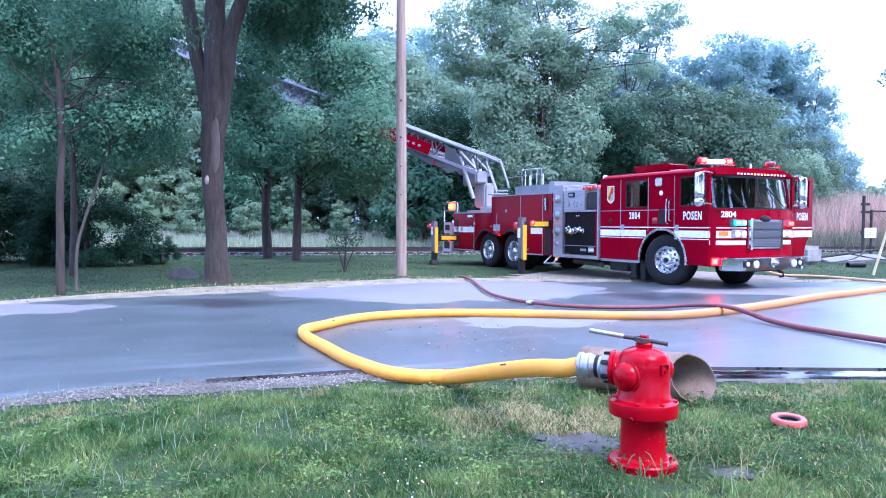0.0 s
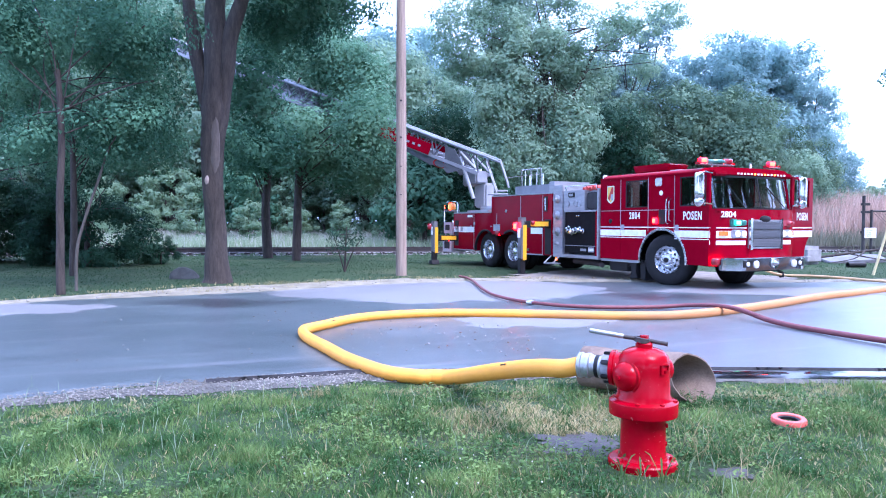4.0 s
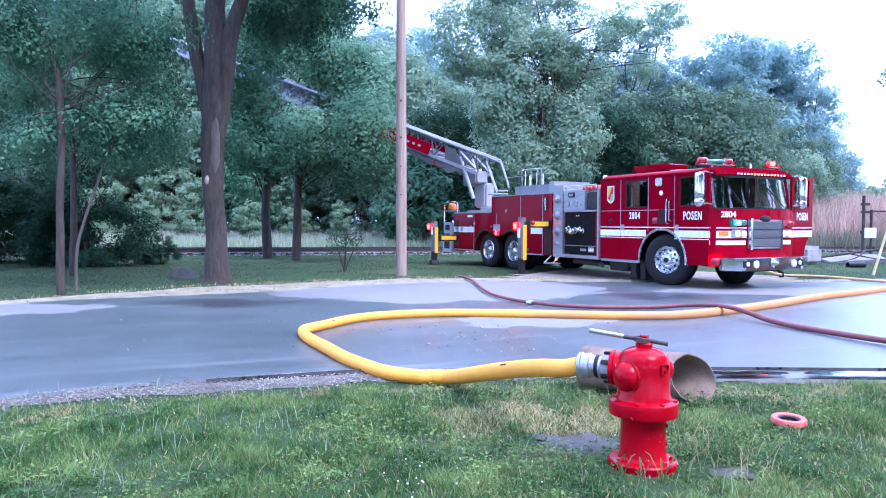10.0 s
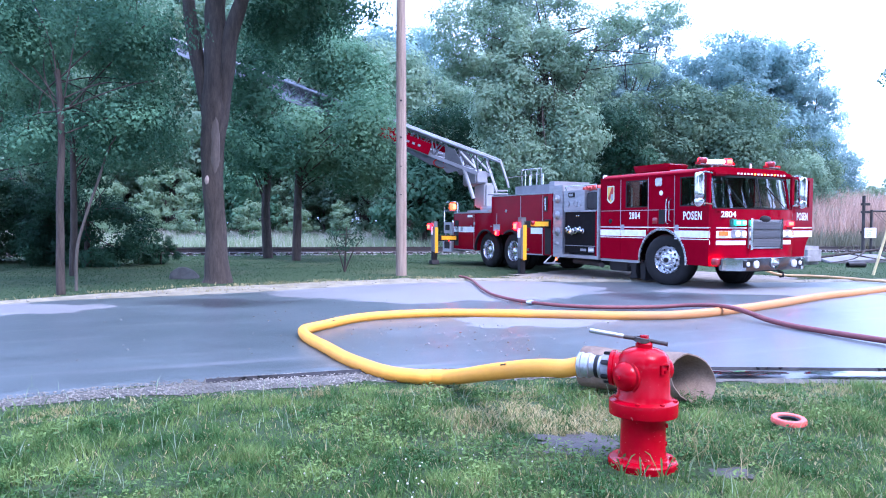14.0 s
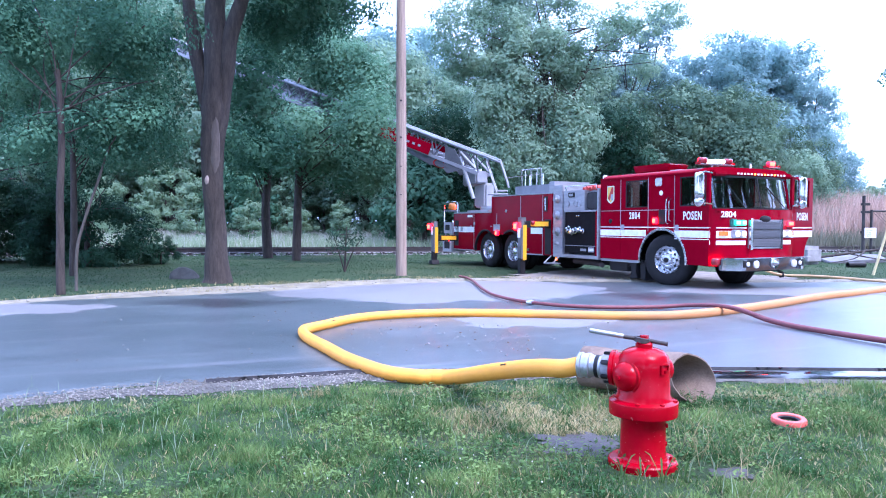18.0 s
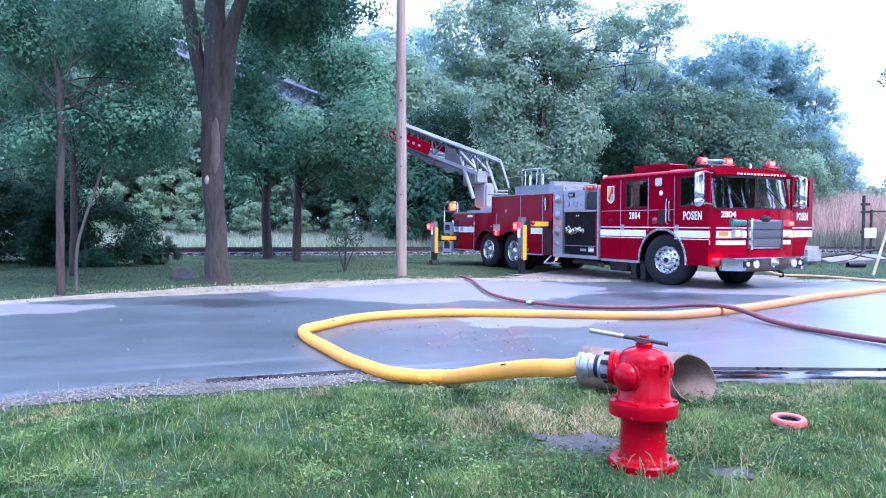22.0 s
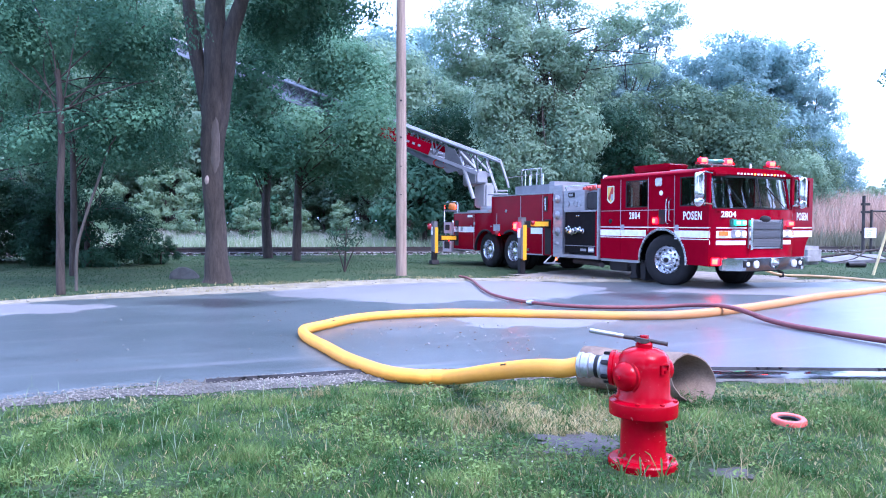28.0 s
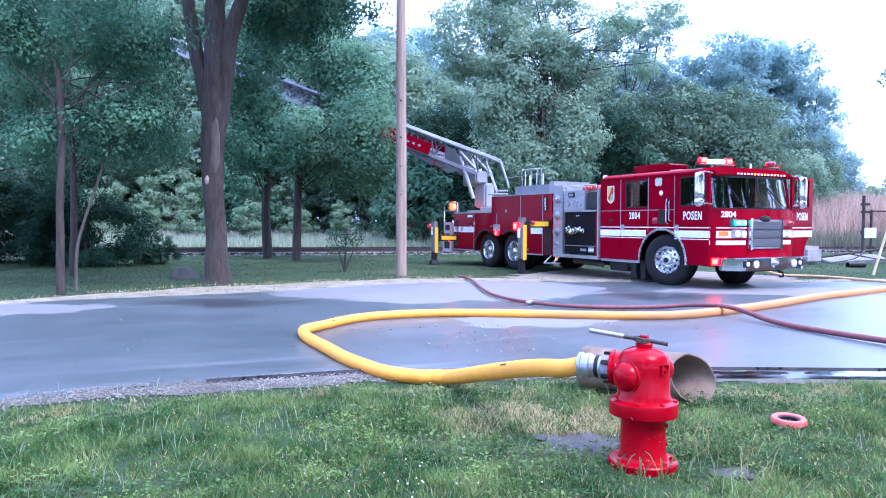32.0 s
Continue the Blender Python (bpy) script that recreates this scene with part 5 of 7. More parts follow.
for i in range(3):
    z = 0.868 + i * 0.166
    pr("grille_band", [(1.535, z), (1.552, z + 0.006), (1.578, z + 0.150), (1.535, z + 0.156)], 0.80, 1.64, "y", GRILLE_STEEL, grille, 0.003)
    for k in range(4):
        pr("grille_slat", [(1.551 + k * 0.006, z + 0.022 + k * 0.033), (1.562 + k * 0.006, z + 0.028 + k * 0.033), (1.551 + k * 0.006, z + 0.034 + k * 0.033)], 0.81, 1.63, "y", CHROME, grille, 0)
for y in (0.76, 1.64):
    bx("grille_post", 1.53, y - 0.015, 0.80, 1.575, y + 0.055, 1.42, CHROME, grille, 0.008)
turned("badge", [(0.16, 0), (0.15, 0.02), (0.06, 0.04), (0, 0.045)], facing_front(1.515, 1.22, 1.415) @ Matrix.Diagonal((1, 0.42, 1, 1)), BLACK, engine, 24, "dark oval maker's badge")
for y0, y1, lens in ((0.36, 0.73, LENS_GREEN), (W - 0.73, W - 0.36, LENS_RED)):
    hb = bx("headlight_bezel", 1.36, y0, 1.035, 1.50, y1, 1.20, STEEL, bev=0.02)
    for k in (0.27, 0.75):
        turned("headlight", [(0.06, 0), (0.058, 0.02), (0.035, 0.03), (0, 0.034)], facing_front(1.497, y0 + (y1 - y0) * k, 1.117), HEADLIGHT, hb)
    ub = bx("warning_light_bezel", 1.34, y0 - 0.03, 1.255, 1.475, y1, 1.415, lens, bev=0.02)
for y0 in (0.13, W - 0.29):
    plan_strip("turn_signal", plan_points(y0, y0 + 0.16, 4), 1.08, 1.17, 0.008, AMBER, thick=0.02)
BUM = [(1.42, 0.05), (1.56, 0.07), (1.72, 0.28), (1.74, W / 2), (1.72, W - 0.28), (1.56, W - 0.07), (1.42, W - 0.05), (1.36, W - 0.15), (1.36, 0.15)]
bumper = pr("bumper", BUM, 0.40, 0.64, "z", CHROME_DARK_MIRROR, bev=0.012, label="polished chrome bumper")
# lean the face downwards, so that it mirrors the ground
for v in bumper.data.vertices:
    if v.co.x > 1.5:
        v.co.x -= 0.10 * (0.64 - v.co.z) - 0.012
for y, r in ((0.71, 0.055), (1.82, 0.055)):
    turned("fog_lamp", [(r + 0.02, 0), (r + 0.02, 0.03), (r, 0.035), (r * 0.6, 0.05), (0, 0.055)], facing_front(1.722, y, 0.525), LAMP_CLEAR, bumper)
turned("siren", [(0.11, 0), (0.11, 0.04), (0.10, 0.06), (0.06, 0.05), (0.04, 0.09), (0, 0.10)], facing_front(1.725, 1.22, 0.545), CHROME, bumper, 28)
turned("siren_grille", [(0.055, 0.055), (0.055, 0.062), (0, 0.064)], facing_front(1.725, 1.22, 0.545), BLACK, bumper)
for y in (0.45, 0.95, 1.5, 2.05):
    turned("bumper_bolt", [(0.02, 0), (0.018, 0.012), (0, 0.016)], facing_front(1.722, y, 0.59), STEEL, bumper, 10)
bx("bumper_lip", 1.50, 0.10, 0.640, 1.735, W - 0.10, 0.655, CHROME, bumper, 0.004)
# ends in lighter chrome, for the brighter reflection at the corners
for y0, y1 in ((0.055, 0.40), (W - 0.40, W - 0.055)):
    pr("bumper_end", [(1.43, y0 if y0 < 1 else y1), (1.572, 0.066 if y0 < 1 else W - 0.066), (1.736, 0.285 if y0 < 1 else W - 0.285), (1.748, 0.42 if y0 < 1 else W - 0.42), (1.60, 0.42 if y0 < 1 else W - 0.42), (1.43, 0.2 if y0 < 1 else W - 0.2)], 0.408, 0.634, "z", CHROME, bumper, 0.010, "bright chrome bumper end")
for y0, y1 in ((0.34, 0.58), (W - 0.58, W - 0.34)):
    bx("bumper_pocket", 1.742, y0, 0.47, 1.752, y1, 0.60, BLACK, bumper, 0.004)
for y in (0.46, W - 0.46):
    turned("marker_lamp", [(0.045, 0), (0.043, 0.015), (0.02, 0.024), (0, 0.026)], facing_front(1.752, y, 0.535), LAMP_CLEAR, bumper, 16)
bx("bumper_pan", 1.0, 0.62, 0.36, 1.5, W - 0.62, 0.42, BLACK, bev=0.03)
rod("tow_hook", [(1.62, 1.5, 0.36), (1.74, 1.5, 0.34), (1.74, 1.5, 0.27), (1.66, 1.5, 0.26)], 0.022, BLACK)
# lettering
writing("lettering", "POSEN", 0.23, facing_right(0.775, -0.004, 1.470), WHITE, engine, squeeze=0.62, gap=1.2)
writing("lettering", "2804", 0.205, facing_right(-0.90, -0.004, 1.485), WHITE, engine, squeeze=0.72, gap=1.2)
writing("lettering", "2804", 0.165, facing_front(1.424, 0.285, 1.495, -21), WHITE, engine, thick=0.006, squeeze=0.95, bold=0.012)
for i, y in enumerate(np.linspace(0.72, 2.1, 15)):
    amber = i in (5, 8, 11)
    bx("visor_marker" if amber else "visor_lettering", 1.255, y - 0.024, 2.303, 1.268, y + 0.024, 2.338, GLOW_MARK if amber else WHITE, engine, 0, "lit amber marker" if amber else "white visor bar")
shield = pr("badge", [(-1.82, 2.18), (-1.58, 2.18), (-1.575, 1.87), (-1.62, 1.81), (-1.70, 1.77), (-1.78, 1.81), (-1.825, 1.87)], -0.006, 0.0, "y", PAPER, engine, 0.003, "cream and orange shield badge")
pr("badge_field", [(-1.80, 2.155), (-1.60, 2.155), (-1.60, 1.88), (-1.70, 1.80), (-1.80, 1.88)], -0.009, -0.003, "y", GOLD, shield, 0.002)
pr("badge_field", [(-1.79, 1.90), (-1.66, 2.15), (-1.61, 2.15), (-1.61, 2.02), (-1.74, 1.84)], -0.012, -0.005, "y", HOSE_RED, shield, 0.002)
bx("badge_field", -1.69, -0.013, 1.85, -1.61, -0.006, 1.99, STEEL, shield, 0.003)
turned("badge", [(0.055, 0), (0.055, 0.004), (0, 0.005)], facing_right(-0.10, -0.001, 1.965), WHITE, engine, 8, "small white cross badge")
turned("fuel_cap", [(0.055, 0), (0.05, 0.012), (0.03, 0.016), (0, 0.016)], facing_right(-1.70, -0.001, 1.37), BLACK)
bx("scene_light", -0.27, -0.03, 2.11, -0.07, 0.01, 2.29, LAMP_CLEAR, bev=0.02)
bx("quarter_vent", -0.17, -0.008, 1.30, 0.02, 0.01, 1.62, BLACK, bev=0.01)
for x, z0, z1 in ((0.12, 1.31, 1.86), (0.20, 1.36, 1.82)):
    rod("grab_handle", [(x, 0.0, z0), (x, -0.07, z0 + 0.03), (x, -0.07, z1 - 0.03), (x, 0.0, z1)], 0.016, CHROME)
for x, dz in ((-1.28, 1.24), (0.36, 1.24)):
    bx("door_latch", x - 0.05, -0.014, dz - 0.07, x + 0.05, 0.0, dz + 0.05, STEEL, bev=0.012)
# mirrors
for side in (0, 1):
    s = 1 if side == 0 else -1
    y = flank(-0.30, side)
    mi = new("mirror")
    mi.parent = engine
    mi.matrix_basis = Matrix.Translation((1.22, y, 0))
    bm = bmesh.new()
    ring = [(0.075 * math.cos(k * math.pi / 8), 0.115 * math.sin(k * math.pi / 8)) for k in range(16)]
    tiers = [[bm.verts.new((q * x, q * y, z)) for x, y in ring] for z, q in ((1.80, 0.72), (1.83, 0.96), (1.90, 1.0), (2.22, 1.0), (2.28, 0.95), (2.31, 0.70))]
    for lo, hi in zip(tiers, tiers[1:]):
        for k in range(16):
            bm.faces.new((lo[k], lo[(k + 1) % 16], hi[(k + 1) % 16], hi[k]))
    bm.faces.new(tiers[0][::-1])
    bm.faces.new(tiers[-1])
    part("mirror_shell", bm, CHROME, mi)
    bm = bmesh.new()
    bmesh.ops.create_uvsphere(bm, u_segments=18, v_segments=10, radius=0.115, matrix=Matrix.Translation((0, 0, 1.74)) @ Matrix.Diagonal((0.7, 1, 0.85, 1)))
    part("spot_mirror", bm, CHROME, mi)
    for z in (1.72, 2.33):
        rod("mirror_arm", [(0, 0, z - 0.02), (0.0, s * 0.16, z), (0.02, s * 0.33, z - 0.02)], 0.016, CHROME, mi)
# roof light bars
for y0, y1 in ((-0.02, 0.96), (1.98, 2.34)):
    lb = bx("light_bar", 0.84, y0, 2.495, 0.98, y1, 2.520, STEEL, bev=0.01)
    for y in (y0, y1):
        bx("light_bar_end", 0.84, y - 0.012, 2.50, 0.98, y + 0.012, 2.555, LENS_RED, lb, 0.006)
    for k in (0.42, 0.58):
        rod("light_bar_foot", [(0.90, y0 + (y1 - y0) * k, 2.43), (0.90, y0 + (y1 - y0) * k, 2.50)], 0.016, CHROME, lb)
rod("roof_antenna", [(0.5, 2.0, 2.44), (0.5, 2.0, 2.62)], 0.02, WHITE)
bx("scene_light", -2.03, 0.02, 2.33, -1.95, 0.14, 2.45, LAMP_CLEAR, bev=0.02)

# pump module
PY = -0.05
bx("pump_floor", -3.86, PY, 0.46, -2.07, W - PY, 0.54, STEEL)
bx("pump_core", -3.5, 0.16, 0.54, -2.08, W - 0.16, 2.10, INTERIOR)
for side in (0, 1):
    ya, yb = sorted((flank(PY, side), flank(0.2, side)))
    col = bx("pump_column", -3.86, ya, 0.54, -3.47, yb, 2.28, STEEL, bev=0.01, label="brushed steel discharge column")
    bx("pump_post", -2.13, ya, 0.54, -2.07, yb, 2.15, STEEL)
    bx("pump_edge", -2.20, ya + 0.01, 0.54, -2.135, yb - 0.01, 1.62, RED)
    ya, yb = sorted((flank(PY + 0.02, side), flank(0.16, side)))
    up = bx("gauge_panel", -3.44, ya, 1.64, -2.62, yb, 2.13, STEEL, bev=0.008, label="brushed steel gauge panel")
    bx("control_panel", -3.42, ya + 0.03, 0.58, -2.21, yb, 1.60, PANEL, label="black pump operator's panel")
    bx("hose_tray", -2.60, ya + 0.05, 1.66, -2.14, yb, 2.06, INTERIOR, bev=0.02)
    bx("panel_rail", -3.44, ya, 1.60, -2.14, yb, 1.64, STEEL)
    bx("panel_rail", -3.44, ya, 0.76, -2.2, ya + 0.05, 0.775, STEEL)
    if side == 0:
        for z in (0.80, 1.12, 1.52, 1.93):
            r = 0.10 if z > 1 else 0.05
            turned("discharge_cap", [(r, 0), (r, 0.03), (r * 0.8, 0.05), (r * 0.45, 0.06), (r * 0.4, 0.10), (0, 0.105)], facing_right(-3.66, PY, z), STEEL, col)
            cap_plate = [(-3.66 + 0.55 * r * math.sin(k * 0.5236), z - 0.15 * r - 0.62 * r * math.cos(k * 0.5236) + (0.95 * r if k in (5, 6, 7) else 0)) for k in range(12)]
            pr("cap_handle", cap_plate, PY - 0.122, PY - 0.106, "y", GREYPAINT, col, 0.003)
            rod("cap_chain", [(-3.70, PY - 0.02, z - r), (-3.66, PY - 0.03, z - r - 0.06), (-3.60, PY - 0.02, z - r - 0.02)], 0.008, STEEL, col, 6)
        bx("gauge_display", -3.24, PY + 0.0, 1.96, -3.0, PY + 0.03, 2.08, BLACK, up, 0.008)
        bx("gauge_screen", -3.2, PY - 0.006, 1.99, -3.05, PY + 0.002, 2.05, STEEL, up, 0)
        for x in (-3.28, -2.95, -2.82):
            turned("dial", [(0.075, 0), (0.075, 0.025), (0.065, 0.025), (0.062, 0.015), (0, 0.016)], facing_right(x, PY + 0.022, 1.80), STEEL, up)
        for x, z, r in ((-3.22, 1.16, 0.10), (-3.08, 1.10, 0.075), (-2.95, 1.14, 0.085), (-2.78, 1.16, 0.075), (-2.66, 1.13, 0.06)):
            turned("valve", [(r, 0), (r, 0.05), (r * 0.7, 0.06), (r * 0.6, 0.12), (r * 0.35, 0.14), (0, 0.14)], facing_right(x, 0.0, z), CHROME, engine, 20)
        for x in (-2.92, -2.84):
            turned("pull_knob", [(0.022, 0), (0.025, 0.03), (0, 0.04)], facing_right(x, 0.0, 1.50), CHROME, engine, 12)
        bx("data_plate", -2.50, -0.005, 0.62, -2.28, 0.02, 0.74, STEEL, engine, 0.004)
        for i in range(3):
            bx("plate_bar", -2.48 + i * 0.07, -0.009, 0.65, -2.43 + i * 0.07, -0.004, 0.71, WHITE, engine, 0)
        bx("outlet_box", -2.80, -0.005, 0.64, -2.58, 0.02, 0.70, STEEL, engine, 0.004)
step = bx("folding_step", -3.95, -0.28, 0.28, -3.55, -0.02, 0.31, STEEL, bev=0.006)
for x in (-3.94, -3.58):
    rod("step_arm", [(x, -0.26, 0.30), (x, -0.02, 0.50)], 0.018, STEEL, step)
bx("step_lamp", -3.72, -0.09, 0.37, -3.64, -0.05, 0.44, GLOW_STEP, bev=0.01, label="lit amber step lamp")
# hoses and rails over the pump
for i in range(5):
    rod("packed_hose", [(-2.75 + i * 0.12, 0.05, 2.15 + 0.02 * (i % 2)), (-2.75 + i * 0.12, 0.6, 2.22), (-2.75 + i * 0.12, 1.4, 2.18)], 0.05, HOSE_RED, bend=True)
bx("pump_roof", -3.5, 0.1, 2.08, -2.08, W - 0.1, 2.14, STEEL)
rod("pump_rail", [(-3.4, 0.0, 2.14), (-3.4, 0.0, 2.24), (-2.2, 0.0, 2.24), (-2.2, 0.0, 2.14)], 0.018, CHROME)

# rear body
RAx = (-5.87, -7.23)


def body_side(side):
    ya, yb = sorted((flank(PY, side), flank(0.55, side)))
    top_hi, top_lo = 2.08, 1.62
    arch_f = arc(RAx[0], 0.50, 0.62, 0, 128, 14)
    arch_r = arc(RAx[1], 0.50, 0.62, 52, 180, 14)
    pts = [(-3.90, 0.48), (RAx[0] + 0.62, 0.48)] + arch_f + arch_r + [(RAx[1] - 0.62, 0.48), (-9.23, 0.50), (-9.23, top_lo), (-6.90, top_lo), (-6.90, top_hi), (-3.90, top_hi)]
    b = pr("body_panel", pts, ya, yb, "y", RED, bev=0.006)
    yc, yd = sorted((flank(PY - 0.004, side), flank(PY + 0.02, side)))
    for x0, x1 in ((-4.86, -4.33), (-9.20, -8.95), (-8.90, -7.90)):
        bx("stripe", x0, yc, 1.035, x1, yd, 1.205, WHITE, b, 0)
    for x, z0, z1 in ((-5.36, 1.2, 2.06), (-4.32, 0.5, 2.06), (-6.6, 1.15, 1.6), (-7.92, 0.55, 1.6)):
        bx("door_seam", x - 0.010, yc, z0, x + 0.010, yd, z1, STEEL, b, 0)
    for x0, x1, z in ((-6.9, -3.92, 2.085), (-9.22, -6.92, 1.625)):
        bx("top_rail", x0, sorted((flank(PY - 0.012, side), flank(0.12, side)))[0], z, x1, sorted((flank(PY - 0.012, side), flank(0.12, side)))[1], z + 0.03, STEEL, b)
    bx("lower_rail", -9.2, yc, 0.47, -7.9, yd, 0.50, STEEL, b, 0)
    bx("lower_rail", -5.2, yc, 0.47, -4.3, yd, 0.50, STEEL, b, 0)
    for cx in RAx:
        a0, a1 = (0, 120) if cx == RAx[0] else (60, 180)
        pr("arch_lip", arc(cx, 0.50, 0.635, a0, a1, 18) + arc(cx, 0.50, 0.585, a1, a0, 18), *sorted((flank(PY - 0.03, side), flank(PY + 0.05, side))), "y", BLACK, b)
    bx("grab_recess", -4.27, yc, 1.62, -4.10, yd, 2.02, BLACK, b, 0.004)
    rod("grab_handle", [(-4.14, flank(PY - 0.05, side), 1.66), (-4.14, flank(PY - 0.06, side), 1.98)], 0.018, CHROME, b)
    bx("jack_opening", -4.22, yc, 0.50, -3.94, yd, 1.42, BLACK, b, 0.004)
    bx("jack_opening", -9.17, yc, 0.60, -8.90, yd, 1.40, BLACK, b, 0.004)
    for x, z in ((-6.1, 1.66), (-7.9, 1.30)):
        turned("door_latch", [(0.05, 0), (0.045, 0.015), (0.02, 0.02), (0, 0.02)], facing_right(x, flank(PY, 0), z) if side == 0 else Matrix.Translation((x, W - PY, z)) @ pose(0, 0, 0, -90, 0, 0), STEEL, b, 14)
    for x0, x1, z0, z1 in ((-5.34, -4.35, 1.25, 2.03), (-6.86, -5.40, 1.25, 2.03), (-9.18, -7.96, 1.24, 1.58)):
        bm = bmesh.new()
        for a, c, d, e in ((x0, z0, x1, z0 + 0.012), (x0, z1 - 0.012, x1, z1), (x0, z0 + 0.012, x0 + 0.012, z1 - 0.012), (x1 - 0.012, z0 + 0.012, x1, z1 - 0.012)):
            add_box(bm, a, yc, c, d, yd, e)
        part("door_trim", bm, RED, b)
    for x in (-5.2, -6.9, -8.1):
        bx("hinge", x - 0.05, yc, 1.215, x + 0.05, yd, 1.235, STEEL, b, 0)
    bx("data_plate", -8.32, yc, 1.50, -8.02, yd, 1.57, WHITE, b, 0)
    bx("data_plate", -6.78, yc, 1.09, -6.42, yd, 1.28, STEEL, b, 0)
    bx("reflector", -8.75, yc, 1.06, -8.62, yd, 1.18, BLACK, b, 0)
    turned("outlet", [(0.04, 0), (0.04, 0.03), (0, 0.03)], facing_right(-4.95, PY, 0.60), CHROME, b, 14)


for side in (0, 1):
    body_side(side)
bx("body_deck", -6.9, 0.5, 1.9, -3.9, W - 0.5, 2.08, STEEL)
bx("rear_deck", -9.2, 0.5, 1.5, -6.9, W - 0.5, 1.62, STEEL)
bx("tail_wall", -9.26, 0.1, 0.5, -9.2, W - 0.1, 1.62, STEEL)
hb = bx("hose_bed_cover", -5.75, 0.02, 2.11, -3.92, 1.1, 2.34, GREYPAINT, bev=0.012, label="grey tread-plate hose bed cover")
bx("cover_end", -4.1, -0.01, 2.11, -3.86, 1.12, 2.40, STEEL, hb)
for yy, pts in ((1.2, [(-7.2, 2.1), (-7.2, 2.93), (-6.2, 2.93), (-6.2, 2.1)]), (1.5, [(-7.2, 2.1), (-7.2, 2.80), (-6.5, 2.80), (-6.5, 2.1)])):
    rod("deck_rail", [(a, yy, z) for a, z in pts], 0.022, CHROME)
rod("deck_rail", [(-8.0, 1.1, 2.74), (-6.7, 1.1, 2.76)], 0.018, CHROME)
for x in (-7.0, -6.7, -6.4):
    rod("deck_rail_post", [(x, 1.2, 2.1), (x, 1.2, 2.93)], 0.014, CHROME)
bx("deck_box", -8.7, 0.15, 1.65, -7.4, 0.9, 1.72, STEEL, label="grey deck plate")
# rear ladder steps and beacon hoop
LAMP_GREY = surface("step_grey", (0.38, 0.37, 0.38), (0.5, 0.49, 0.5), 4, 50, (0.4, 0.6), relief=0.1)
for z0, z1, x0 in ((0.98, 1.34, -9.98), (0.38, 0.80, -10.05)):
    st = bx("rear_step", x0, -0.02, z0, -9.42, 0.5, z1, LAMP_GREY, bev=0.012, label="pale grey folding rear step")
    bx("step_recess", x0 + 0.12, -0.026, z0 + 0.10, -9.56, 0.1, z1 - 0.08, BLACK, st, 0.006)
for x in (-9.95, -9.5):
    bx("step_rail", x - 0.02, 0.02, 0.40, x + 0.02, 0.06, 1.3, STEEL)
bx("rear_platform", -10.0, 0.1, 0.55, -9.2, W - 0.1, 0.62, STEEL)
rod("beacon_hoop", [(-9.98, 0.0, 1.30), (-9.98, 0.0, 1.85), (-9.88, 0.0, 1.97), (-9.5, 0.0, 2.0), (-9.12, 0.0, 1.98), (-9.03, 0.0, 1.88), (-9.03, 0.0, 1.63)], 0.022, CHROME, bend=True)
bx("beacon_shelf", -9.95, 0.02, 1.70, -9.55, 0.35, 1.74, STEEL)

# outriggers: beam, leg, yellow warning plates, foot
LEGGREY = surface("leg_grey", (0.09, 0.088, 0.092), (0.16, 0.155, 0.16), 4, 50, (0.4, 0.6), relief=0.1)


def outrigger(x, side, reach, z_arm, foot, top):
    y_leg = flank(-reach, side)
    o = new("outrigger")
    o.parent = engine
    o.matrix_basis = Matrix.Translation((x, 0, 0))
    ya, yb = sorted((y_leg, flank(0.3, side)))
    bx("beam", -0.11, ya, z_arm - 0.07, 0.11, yb, z_arm + 0.11, BLACK, o, 0.012)
    yc, yd = sorted((flank(-reach + 0.2, side), flank(-0.12, side)))
    bx("beam_plate", 0.112, yc, z_arm - 0.03, 0.118, yd, z_arm + 0.09, YELLOW, o, 0, "yellow warning plate")
    bx("leg", -0.08, y_leg - 0.07, 0.40, 0.11, y_leg + 0.07, top, LEGGREY, o, 0.012)
    bx("leg_plate", 0.112, y_leg - 0.03, 0.38, 0.118, y_leg + 0.075, top - 0.2, YELLOW, o, 0, "yellow warning plate")
    bx("leg_plate", -0.06, y_leg - 0.087, 0.95, 0.06, y_leg - 0.081, 1.2, WHITE, o, 0)
    bx("ram", -0.075, y_leg - 0.075, foot + 0.10, 0.075, y_leg + 0.075, 0.44, BLACK, o, 0.012)
    pr("foot", [(-0.13, foot), (0.13, foot), (0.115, foot + 0.06), (0.085, foot + 0.13), (-0.085, foot + 0.13), (-0.115, foot + 0.06)], y_leg - 0.13, y_leg + 0.13, "y", BLACK, o, 0.01)


outrigger(-4.08, 0, 0.87, 1.27, -0.095, 1.47)
outrigger(-4.08, 1, 0.87, 1.27, 0.0, 1.47)
outrigger(-9.04, 0, 0.85, 0.82, 0.02, 1.38)
outrigger(-9.04, 1, 0.85, 0.82, 0.02, 1.38)

# turntable, console, ladder
tt = turned("turntable", [(0.80, 1.60), (0.82, 1.80), (0.78, 1.84), (0, 1.84)], Matrix.Translation((-8.1, 1.22, 0)), STEEL, engine, 36)
LD = Matrix.Translation((-8.0, 1.22, 0)) @ pose(0, 0, 0, 0, 0, 0)
LIGHTGREY = surface("light_grey_paint", (0.24, 0.245, 0.255), (0.34, 0.34, 0.35), 3, 40, (0.35, 0.5), relief=0.05)
DARKGREY = surface("dark_grey_paint", (0.055, 0.058, 0.066), (0.10, 0.105, 0.118), 3, 40, (0.4, 0.55), relief=0.05)
